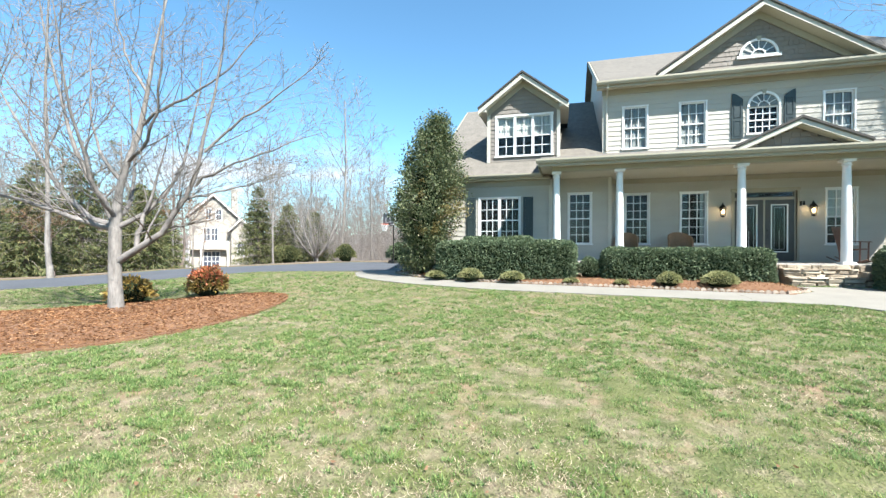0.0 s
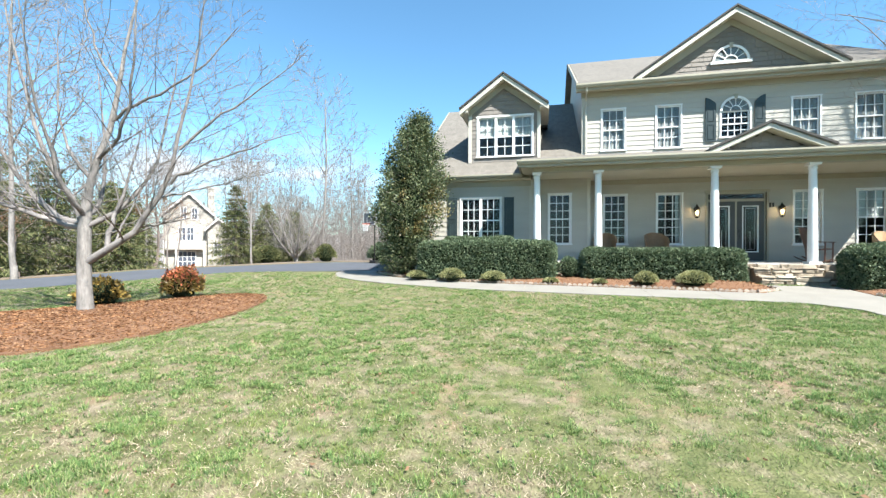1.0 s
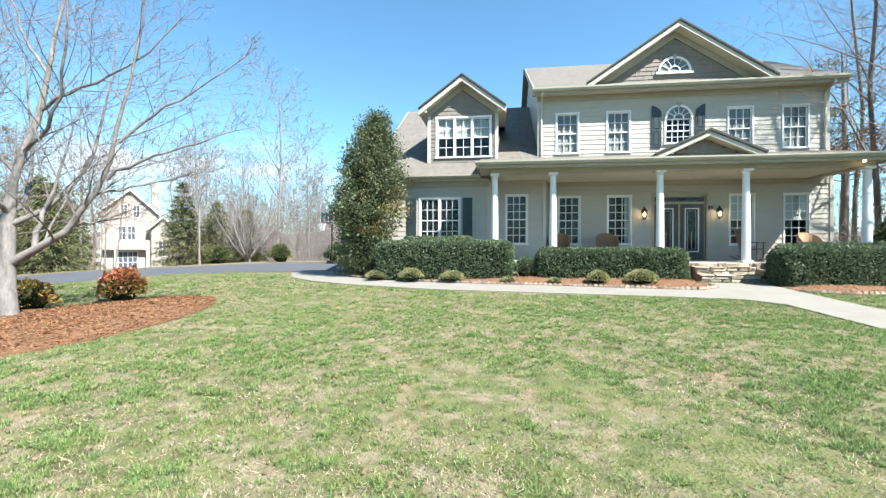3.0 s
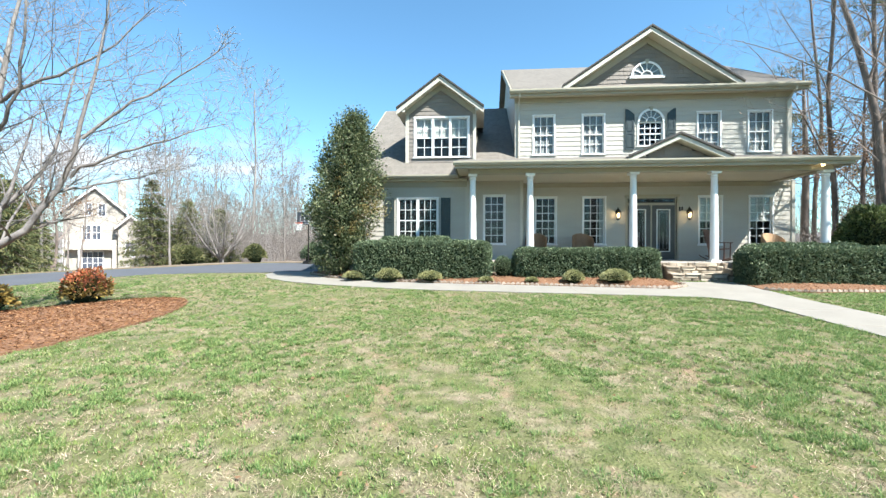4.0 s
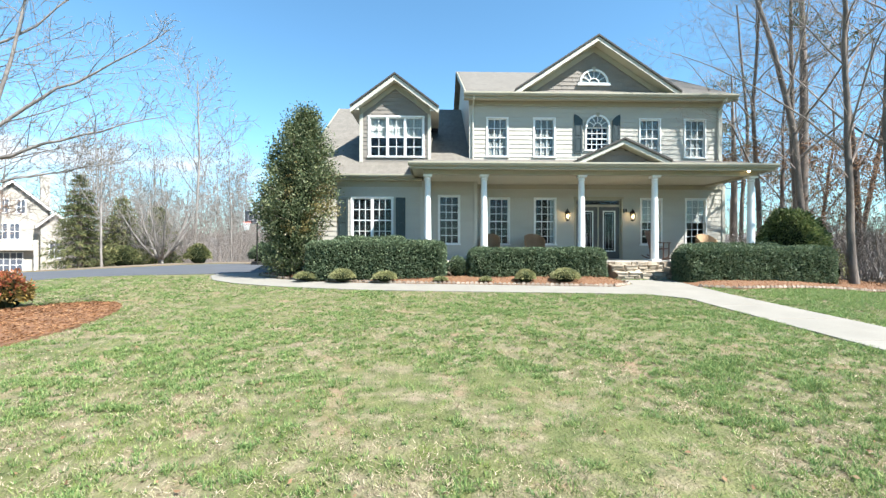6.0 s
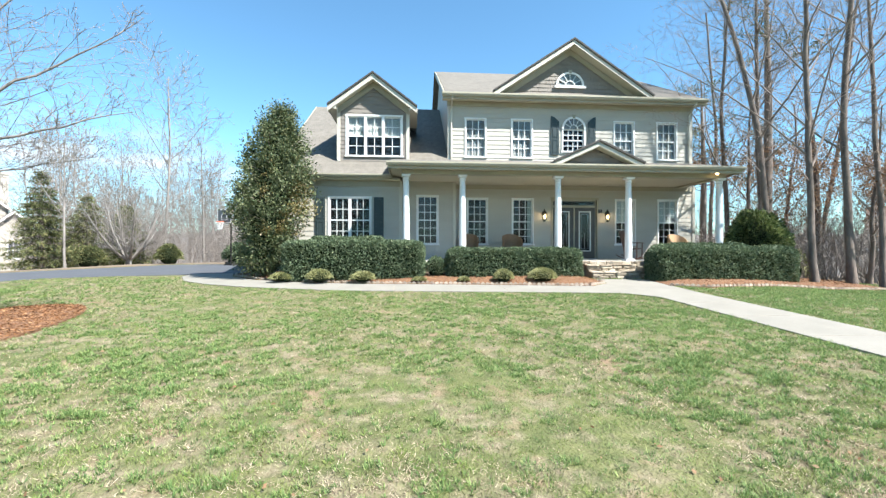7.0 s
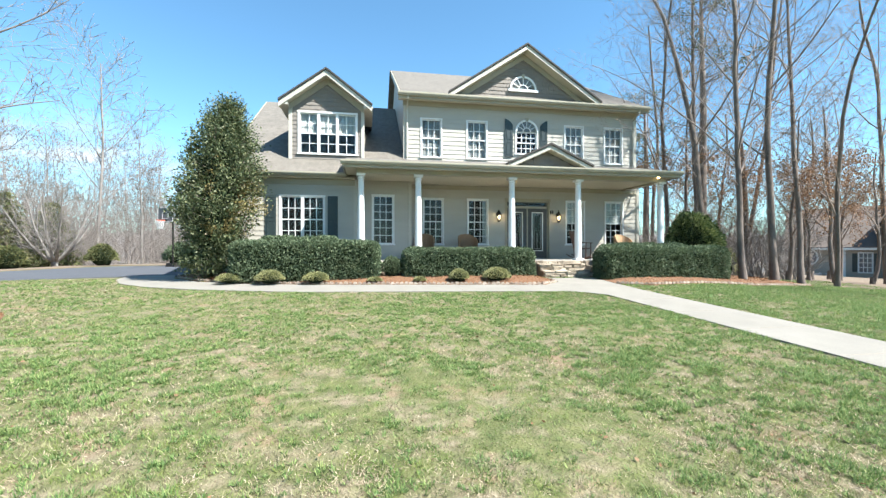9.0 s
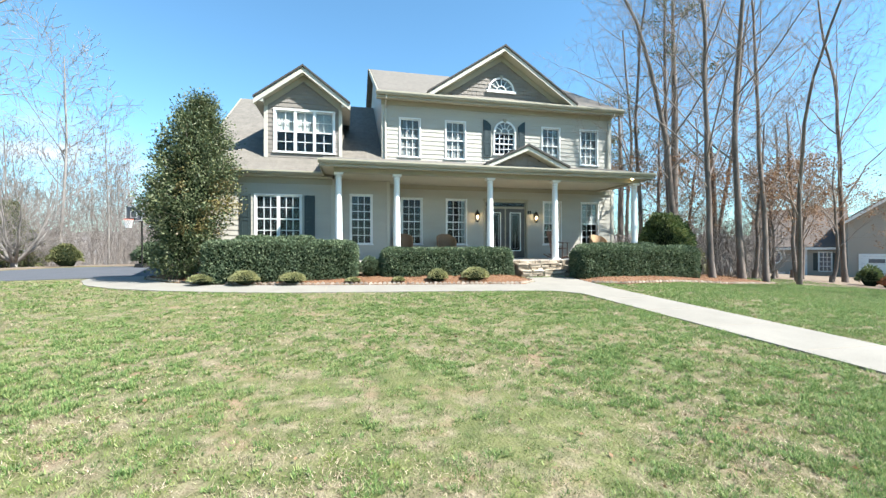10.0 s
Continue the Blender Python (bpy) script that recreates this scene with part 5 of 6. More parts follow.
def young_tree(x, y):
    z = gz(x, y) + 0.05
    ob = thing("young_tree", "young bare tree with pale grey bark in the mulch bed", "tree", (x, y, z))
    rng = random.Random(11)
    w = Wood()
    right, away = Vector((0.96, 0.27, 0)), Vector((-0.65, 0.76, 0))

    def at(s, b, h):
        return right * s + away * b + Vector((0, 0, h))
    lead = [at(*p) for p in ((0, 0, -0.2), (0, 0, 0.06), (-0.02, 0, 0.5), (-0.03, 0, 1.1), (-0.02, 0, 1.6), (0.03, 0.03, 2.3), (0.17, 0.10, 2.9), (0.42, 0.16, 3.6), (0.55, 0.2, 4.3), (0.68, 0.25, 5.2), (0.95, 0.3, 6.4), (1.05, 0.3, 7.3))]
    w.limb(lead, [0.19, 0.14, 0.120, 0.115, 0.112, 0.072, 0.062, 0.052, 0.042, 0.030, 0.017, 0.007], 14)
    w.stem = len(w.v), len(w.f)
    # foot on the trunk, two handles and tip: share to the side, away, height; then the radius and its side branches
    for f, b, c, d, r, k in (((0.06, 0, 0.98), (1.1, -0.1, 1.45), (1.85, -0.2, 2.2), (2.3, -0.5, 6.2), 0.092, 17),
                             ((-0.06, 0, 1.62), (-0.8, -0.2, 1.80), (-1.6, -0.5, 2.1), (-3.8, -0.8, 2.8), 0.070, 12),
                             ((-0.06, 0, 1.68), (-1.0, 0.1, 1.80), (-1.5, 0.3, 2.7), (-3.1, 0.5, 5.4), 0.080, 15),
                             ((-0.04, 0, 1.70), (-0.4, 0.1, 2.6), (-1.1, -0.2, 3.0), (-1.5, -0.3, 6.5), 0.078, 16),
                             ((0.06, 0, 1.66), (0.9, 0.3, 2.1), (1.4, 0.6, 2.6), (1.65, 0.9, 5.4), 0.062, 14),
                             ((0.03, 0, 1.85), (0.2, 0.8, 2.2), (0.1, 1.5, 3.0), (-0.4, 2.3, 5.6), 0.060, 13),
                             ((0.0, 0, 1.80), (-0.2, -0.7, 2.2), (-0.5, -1.2, 3.0), (-0.6, -1.7, 5.4), 0.055, 12),
                             ((0.10, 0.05, 2.55), (-0.4, 0.3, 3.0), (-0.9, 0.6, 3.6), (-0.8, 0.8, 6.0), 0.045, 11),
                             ((0.48, 0.18, 3.75), (0.9, 0, 4.1), (1.7, -0.1, 4.1), (2.9, -0.2, 5.5), 0.042, 12),
                             ((0.20, 0.1, 2.95), (0.8, -0.4, 3.2), (1.1, -0.8, 3.9), (1.2, -1.1, 6.2), 0.042, 11),
                             ((0.58, 0.2, 4.4), (0.2, 0.3, 4.9), (-0.1, 0.3, 5.4), (-0.2, 0.3, 7.0), 0.032, 8)):
        clothe(w, rng, sweep(at(*f), at(*b), at(*c), at(*d)), r * 0.74, k, 1.8)
    # long thin side limbs of the lowest one, reaching over the drive
    for f, b, c, d, r in (((1.62, -0.2, 2.45), (2.2, -0.2, 2.9), (2.9, -0.2, 3.1), (4.1, -0.2, 3.5), 0.026), ((1.80, -0.28, 3.1), (2.4, -0.3, 3.7), (3.1, -0.3, 4.0), (4.2, -0.4, 5.0), 0.024),
                          ((1.45, -0.1, 2.2), (2.0, 0.3, 2.4), (2.7, 0.6, 2.6), (3.7, 0.9, 2.9), 0.020)):
        clothe(w, rng, sweep(at(*f), at(*b), at(*c), at(*d)), r, 10, 1.1, 0.005)
    # the stout spur that forks up from the lowest limb
    clothe(w, rng, sweep(at(0.42, -0.02, 1.17), at(0.45, 0, 1.7), at(0.7, 0.1, 2.2), at(1.0, 0.3, 3.6)), 0.048, 8, 1.2)
    for nm, me in zip(("trunk", "crown"), w.both()):
        part(nm, me, M["bark" if nm == "trunk" else "young_twig"], ob, smooth=True)


young_tree(-8.66, 6.4)


def placed(w, name, label, x, y, mat, turn=0.0, scale=1.0, group="", lean=(0, 0), leaves=None):
    """One bare tree as a thing with its trunk and, where it has them, leaves."""
    ob = thing(name, label, "tree", (x, y, gz(x, y)), group)
    ob.rotation_euler = (lean[0], lean[1], turn)
    ob.scale = (scale,) * 3
    part("trunk", w["mesh"], mat, ob, smooth=True)
    part("crown", w["twigs"], mat, ob, smooth=True)
    if leaves:
        part("leaves", w["leaf"], leaves, ob)
    return ob


def forest_tree(seed, height, r, fork, limbs, sway=0.05):
    """A tall woodland tree: a slightly crooked trunk that holds its girth, steep crooked limbs from fork upwards, fine twigs."""
    rng = random.Random(seed)
    w = Wood()
    n = 15
    p, d = Vector((0, 0, -0.2)), Vector((rng.uniform(-0.04, 0.04), rng.uniform(-0.04, 0.04), 1)).normalized()
    pts, rad = [], []
    for i in range(n):
        u = i / (n - 1)
        pts.append(p.copy())
        rad.append(r * ((1.35 if i == 0 else 1.0) - 0.72 * u) + 0.01)
        d = (d + Vector((rng.gauss(0, sway), rng.gauss(0, sway), 0.03))).normalized()
        p = p + d * height / (n - 1)
    w.limb(pts, rad, 10)
    w.stem = len(w.v), len(w.f)
    for k in range(limbs):
        u = fork + (0.97 - fork) * (k + rng.uniform(0.1, 0.9)) / limbs
        i = min(n - 2, int(u * (n - 1)))
        q = pts[i].lerp(pts[i + 1], u * (n - 1) - i)
        a = k * 2.4 + rng.uniform(-0.7, 0.7)
        out = Vector((math.cos(a), math.sin(a), 0))
        stout = rng.random() < 0.24
        ln = height * (0.40 if stout else 0.22) * (1.25 - 0.7 * u) * rng.uniform(0.8, 1.2)
        rise = rng.uniform(0.9, 1.5) if stout else rng.uniform(0.2, 0.9)
        rl = rad[i] * (0.40 if stout else 0.22)
        grow(w, rng, q, (out + Vector((0, 0, rise))).normalized(), ln, rl, 1, 4, 0.035, (0, 7, 4, 2) if stout else (0, 5, 3, 2), 0.13, 0.22, None, 0.0036)
    a, b = w.both()
    return {"mesh": a, "twigs": b, "whole": w, "tips": w.tips}


def kind_of_tree(seed, height, r, split, deepest, **kw):
    w = bare_tree_mesh(seed, height, r, split, deepest, **kw)
    a, b = w.both()
    return {"mesh": a, "twigs": b, "whole": w, "tips": w.tips}


WOODS = [forest_tree(s, 15.0, 0.112, f, k, w) for s, f, k, w in ((3, 0.27, 26, 0.045), (5, 0.32, 25, 0.03), (8, 0.22, 26, 0.055), (13, 0.25, 27, 0.05))]
PALE = [kind_of_tree(s, 12.0, 0.10, (14, 7, 4), 3, first=0.30, min_r=0.011, wander=0.04, upward=0.09) for s in (21, 27)]
FAR = [kind_of_tree(s, 14.0, 0.10, (10, 5, 3), 3, first=0.22, min_r=0.020, wander=0.05) for s in (51, 52, 53)]


def many_stemmed(seed, height, spread, stems):
    """A small ornamental tree whose stems part just over the ground and spread like a bowl."""
    rng = random.Random(seed)
    w = Wood()
    w.limb([Vector((0, 0, -0.2)), Vector((0, 0, 0.1)), Vector((0, 0, 0.5))], [0.2, 0.17, 0.15], 9)
    w.stem = len(w.v), len(w.f)
    for k in range(stems):
        a = 2 * math.pi * (k + rng.uniform(-0.3, 0.3)) / stems
        out = Vector((math.cos(a), math.sin(a), 0))
        s = spread * rng.uniform(0.45, 1.0)
        clothe(w, rng, sweep(Vector((0, 0, 0.3)), out * s * 0.35 + Vector((0, 0, 0.7)), out * s * 0.7 + Vector((0, 0, height * 0.45)), out * s + Vector((0, 0, height * rng.uniform(0.75, 1.0)))), 0.085, 12, 1.5, 0.012)
    a, b = w.both()
    return {"mesh": a, "twigs": b, "whole": w, "tips": w.tips}


SMALL = many_stemmed(33, 5.0, 2.9, 9)
OAK = kind_of_tree(41, 9.0, 0.12, (13, 6, 4), 3, first=0.25, min_r=0.006, wander=0.10, upward=0.02)
rng = np.random.default_rng(5)
tips = np.array([tuple(t) for t in OAK["tips"]])
tips = tips[tips[:, 2] < 6.5]
pick = tips[rng.integers(0, len(tips), 2400)] + rng.normal(0, 0.14, (2400, 3))
OAK["leaf"] = leaf_mesh("leaves", pick, 0.11, 6, droop=0.6)


def tint_woods():
    for d in WOODS + [OAK]:
        d["mesh"].materials.append(M["forest_bark"])
        d["twigs"].materials.append(M["forest_twig"])
    for d in PALE + [SMALL]:
        d["mesh"].materials.append(M["bark"])
        d["twigs"].materials.append(M["bark"])
    OAK["leaf"].materials.append(M["dry_leaf"])


tint_woods()
BARE = "tall bare grey-brown woodland tree at the lawn's edge"
# trees beyond the right-hand hedge: place, kind, scale, turn, lean
for x, y, k, s, turn, lean in ((14.75, 13.15, 0, 1.05, 0.4, (0.0, 0.03)), (15.7, 13.0, 1, 0.86, 1.9, (0.0, 0.02)), (16.5, 12.4, 2, 0.7, 3.1, (0.0, 0.05)), (13.2, 12.95, 3, 0.92, 4.0, (0, 0.02)),
                              (13.9, 15.2, 2, 1.1, 0.9, (0, 0.0)), (14.3, 16.4, 1, 1.0, 2.2, (0, -0.02)), (14.6, 18.4, 3, 0.95, 5.0, (0, 0.0)), (17.8, 17.5, 0, 1.05, 2.7, (0, 0.03)),
                              (22.5, 22.0, 1, 1.1, 0.1, (0, 0)), (19.0, 25.5, 0, 1.1, 5.5, (0, 0)), (21.5, 14.2, 3, 0.85, 3.4, (0, 0.05)),
                              (21.5, 5.0, 0, 0.9, 1.4, (0, 0)), (25.5, 1.0, 2, 1.0, 2.4, (0, 0)), (25.0, 7.0, 1, 1.0, 0.4, (0, 0)), (29.0, 3.5, 3, 1.05, 5.4, (0, 0))):
    placed(WOODS[k], "bare_tree", BARE, x, y, M["dark_bark"], turn, s, "bare trees beside the lawn", lean)
for x, y, s, turn in ((18.3, 13.8, 0.80, 0.3), (19.6, 20.5, 1.0, 2.0), (15.3, 18.6, 0.95, 4.1), (23.5, 18.0, 0.9, 5.2), (13.4, 20.5, 0.9, 1.0), (17.0, 14.6, 0.75, 3.3), (20.6, 16.6, 0.85, 1.7), (20.4, 14.0, 0.62, 4.4), (22.0, 16.4, 0.7, 2.9), (19.0, 15.4, 0.6, 5.9), (16.2, 15.8, 0.6, 0.7), (-23.6, 21.6, 0.72, 0.4), (-21.3, 13.1, 0.45, 2.4)):
    placed(OAK, "oak_sapling", "slender oak still holding brown dry leaves", x, y, M["dark_bark"], turn, s, "oaks with dry leaves", leaves=M["dry_leaf"])
# pale trees on the far side of the drive
for x, y, k, s, turn in ((-18.4, 11.2, 0, 0.95, 0.5), (-23.0, 11.5, 1, 1.0, 2.5), (-20.3, 26.3, 0, 0.72, 1.5), (-19.3, 34.4, 1, 1.25, 0.2), (-23.5, 36.0, 0, 0.85, 3.9), (-18.0, 38.0, 1, 0.9, 2.2), (-27.0, 24.0, 0, 0.9, 5.0)):
    placed(PALE[k], "pale_bare_tree", "tall slender bare tree with pale bark beyond the drive", x, y, M["bark"], turn, s, "pale trees beyond the drive")
placed(SMALL, "ornamental_tree", "small many-limbed bare ornamental tree beyond the drive", -18.2, 28.6, M["bark"], 0.6, 1.0)
placed(SMALL, "ornamental_tree", "small many-limbed bare ornamental tree beyond the drive", -20.6, 30.5, M["bark"], 2.6, 0.9)


# far woods, all bare, as one mass
def far_woods():
    data = []
    for d in FAR:
        data.append((np.array([tuple(p) for p in d["whole"].v]), np.array(d["whole"].f)))
    rng = np.random.default_rng(17)
    spots = []
    for lo, hi, near, far, n in ((-66, -16, 44, 96, 225), (33, 66, 52, 100, 48), (110, 250, 34, 75, 60)):
        for _ in range(n):
            a, d = math.radians(rng.uniform(lo, hi)), rng.uniform(near, far)
            spots.append((d * math.sin(a), d * math.cos(a)))
    V, F, base = [], [], 0
    for x, y in spots:
        if -50 < x < -36 and 36 < y < 50 or 33 < x < 52 and 18 < y < 42:
            continue
        v, f = data[rng.integers(0, len(data))]
        s, t = rng.uniform(0.5, 0.82) * (1.3 if y < 0 else 1.0 if x < 0 else 1.2), rng.uniform(0, 6.28)
        r = np.array([[math.cos(t), -math.sin(t), 0], [math.sin(t), math.cos(t), 0], [0, 0, 1]]) * s
        V.append(v @ r.T + [x, y, gz(x, y)])
        F.append(f + base)
        base += len(v)
    ob = part("woods", raw_mesh("woods", np.concatenate(V), np.concatenate(F)), M["twig"])
    tagged(ob, "distant bare grey winter woods", "woods", kind="stuff")


far_woods()


def brush():
    """Undergrowth: thickets of thin bare stems at the foot of the woods."""
    rng = random.Random(23)
    w = Wood()
    for _ in range(760):
        if rng.random() < 0.65:
            a, d = radians(rng.uniform(-64, -17)), rng.uniform(36, 60)
            if -0.85 < a < -0.70:
                continue
        elif rng.random() < 0.65:
            a, d = radians(rng.uniform(33, 47)), rng.uniform(25, 60)
        else:
            a, d = radians(rng.uniform(38, 50.5)), rng.uniform(22, 30)
        x, y = d * math.sin(a), d * math.cos(a)
        if x < -36 and 36 < y < 50 or x > 33 and 18 < y < 42:
            continue
        p = Vector((x, y, gz(x, y) - 0.1))
        for _ in range(4):
            dd = Vector((rng.gauss(0, 0.35), rng.gauss(0, 0.35), 1)).normalized()
            grow(w, rng, p, dd, rng.uniform(1.5, 5.8 if x < 0 else 3.4), 0.022, 2, 3, 0.05, (0, 0, 6), 0.14, 0.2, None, 0.008)
    tagged(part("brush", w.mesh("brush"), M["twig"]), "thicket of thin bare stems at the foot of the woods", "undergrowth", kind="stuff")


brush()


def conifer(name, label, x, y, height, width, seed, mat, group="", layers=21, bare=0.05, group_size=46):
    """A spruce or pine: a tapered trunk, tiers of drooping boughs, needles in clumps along them."""
    rng = random.Random(seed)
    ob = thing(name, label, "tree", (x, y, gz(x, y)), group)
    w = Wood()
    w.limb([Vector((0, 0, -0.2)), Vector((0, 0, height * 0.5)), Vector((0, 0, height))], [height * 0.02 + 0.03, height * 0.012 + 0.02, 0.01], 8)
    pts, along = [], []
    for k in range(layers):
        u = bare + (1 - bare) * (k + rng.uniform(-0.3, 0.3)) / layers
        reach = width * 0.5 * (1 - u) ** 0.8 * rng.uniform(0.75, 1.15) + 0.08
        n = 9 if u < 0.7 else 6
        for j in range(n):
            a = 2 * math.pi * (j + rng.uniform(-0.3, 0.3)) / n + k
            ln = reach * rng.uniform(0.7, 1.15)
            b = [Vector((math.cos(a) * ln * t, math.sin(a) * ln * t, u * height - ln * 0.28 * t * t + 0.05 * t)) for t in (0, 0.5, 1.0)]
            w.limb(b, [0.02, 0.012, 0.005], 3)
            for _ in range(int(group_size * (0.4 + ln))):
                t = rng.uniform(0.2, 1.05)
                q = b[0].lerp(b[2], t)
                wide = 0.05 + 0.16 * ln * t * (1.15 - t)
                pts.append((q.x + rng.gauss(0, wide), q.y + rng.gauss(0, wide), q.z + rng.gauss(0, 0.035) - 0.03))
                along.append((math.cos(a), math.sin(a), -0.35))
    part("trunk", w.mesh("trunk"), M["dark_bark"], ob)
    part("needles", leaf_mesh("needles", pts, 0.23, seed, droop=0.3, aspect=0.17, outward=np.array(along)), mat, ob)
    return ob


SPRUCE = "dense dark green spruce beyond the drive"
for i, (x, y, h, wd) in enumerate(((-22.9, 27.9, 6.3, 3.6), (-28.2, 24.4, 5.0, 3.4), (-21.5, 17.5, 4.6, 3.6), (-24.0, 16.0, 5.9, 4.4), (-24.5, 19.5, 5.4, 4.4), (-23.2, 13.2, 4.6, 4.0), (-27.2, 13.2, 6.2, 4.6),
                                  (-24.5, 10.2, 4.2, 4.0), (-29.0, 17.0, 7.0, 4.6), (-21.6, 29.8, 5.0, 3.8), (-19.9, 31.0, 4.4, 3.4), (-29.5, 10.0, 6.0, 4.5))):
    conifer("spruce", SPRUCE, x, y, h, wd, 100 + i, M["spruce"], "spruces beyond the drive")


def pine(x, y, height, seed, crown_from, spread):
    """A tall pine with a bare trunk and tufted needles high up."""
    rng = random.Random(seed)
    ob = thing("pine", "tall pine with sparse tufts of green needles", "tree", (x, y, gz(x, y)), "pines in the woods")
    w = Wood()
    w.limb([Vector((0, 0, -0.2)), Vector((0.1, 0, height * 0.5)), Vector((0.0, 0.1, height))], [0.22, 0.15, 0.03], 9)
    pts = []
    for k in range(34):
        u = crown_from + (1 - crown_from) * rng.random()
        a, ln = rng.uniform(0, 6.28), spread * rng.uniform(0.4, 1.0) * (1.15 - u)
        b = [Vector((math.cos(a) * ln * t, math.sin(a) * ln * t, u * height + ln * 0.25 * t)) for t in (0, 0.5, 1)]
        w.limb(b, [0.035, 0.02, 0.01], 4)
        for _ in range(60):
            c = b[0].lerp(b[2], rng.uniform(0.45, 1.05))
            pts.append((c.x + rng.gauss(0, 0.22), c.y + rng.gauss(0, 0.22), c.z + rng.gauss(0, 0.14)))
    part("trunk", w.mesh("trunk"), M["dark_bark"], ob)
    part("needles", leaf_mesh("needles", pts, 0.24, seed, aspect=0.16), M["pine"], ob)


pine(15.6, 17.6, 15.5, 71, 0.55, 5.0)
pine(16.5, 23.0, 11.0, 72, 0.40, 5.0)
pine(19.5, 29.0, 13.0, 73, 0.4, 5.0)
pine(-37.6, 28.2, 12.0, 74, 0.35, 7.5)
pine(-35.0, 22.0, 9.0, 75, 0.3, 6.0)
pine(20.5, 23.5, 9.0, 76, 0.2, 5.0)


# clipped hedges and shrubs
def hedge(x0, x1, y0, y1, z1, label, seed, density=950, leaf=0.062, group="clipped hedges", mat="hedge", name="hedge", category="hedge"):
    """A clipped hedge: a solid core coloured near-black for inner shade, and glossy leaves all over its uneven rounded
    faces.
    """
    z0 = min(gz(x0, y0), gz(x1, y0)) - 0.05
    ob = thing(name, label, category, ((x0 + x1) / 2, (y0 + y1) / 2, z0), group)
    rng = np.random.default_rng(seed)
    hx, hy, hz = (x1 - x0) / 2, (y1 - y0) / 2, (z1 - z0) / 2
    area = 8 * (hx * hz + hy * hz + hx * hy)
    n = int(area * density)
    p = rng.uniform(-1, 1, (n * 2, 3)) * [hx, hy, hz]
    face = rng.choice(3, n * 2, p=np.array([hy * hz, hx * hz, hx * hy]) / (hy * hz + hx * hz + hx * hy))
    sgn = np.where(rng.random(n * 2) < 0.5, -1, 1)
    for k, h in enumerate((hx, hy, hz)):
        m = face == k
        p[m, k] = sgn[m] * h
    p = p[~((face == 2) & (sgn < 0))]
    rr = 0.27                                     # round the edges
    inner = np.clip(p, -np.array([hx, hy, hz]) + rr, np.array([hx, hy, hz]) - rr)
    out = p - inner
    ln = np.linalg.norm(out, axis=1)[:, None] + 1e-9
    out = out / ln
    bulge = np.array([noise.noise(Vector(q) * 2.1 + Vector((seed, 0, 0))) + 0.5 * noise.noise(Vector(q) * 6.0) for q in p])[:, None]
    depth = rng.exponential(0.03, (len(p), 1))
    q = inner + out * (np.minimum(ln, rr) + 0.055 * bulge - depth) + rng.normal(0, 0.008, p.shape)
    q[:, 2] += hz
    part("leaves", leaf_mesh("leaves", q, leaf, seed, aspect=0.6, outward=out * 0.8 + [0, 0, 0.25]), M[mat], ob)
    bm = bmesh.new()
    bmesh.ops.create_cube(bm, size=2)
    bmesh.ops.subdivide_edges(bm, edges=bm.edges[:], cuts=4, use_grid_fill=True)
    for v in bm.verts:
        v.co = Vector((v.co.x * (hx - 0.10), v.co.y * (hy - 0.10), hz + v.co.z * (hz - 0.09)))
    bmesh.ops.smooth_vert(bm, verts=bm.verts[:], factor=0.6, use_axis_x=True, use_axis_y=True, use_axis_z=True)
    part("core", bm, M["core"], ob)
    return ob


HEDGE = "dense dark green clipped evergreen hedge in the mulch bed"
hedge(-3.95, 0.36, 12.95, 14.0, 1.19, HEDGE, 1)
hedge(-3.4, -0.9, 13.95, 15.0, 1.34, "clipped evergreen hedge behind the front row", 2)
hedge(1.12, 5.42, 12.95, 14.0, 0.97, HEDGE, 3)
hedge(7.62, 12.35, 12.55, 13.5, 1.03, "dense dark clipped hedge beside the stone steps", 4)
hedge(8.2, 11.5, 13.5, 14.2, 1.14, "clipped hedge behind the front row beside the porch", 5)


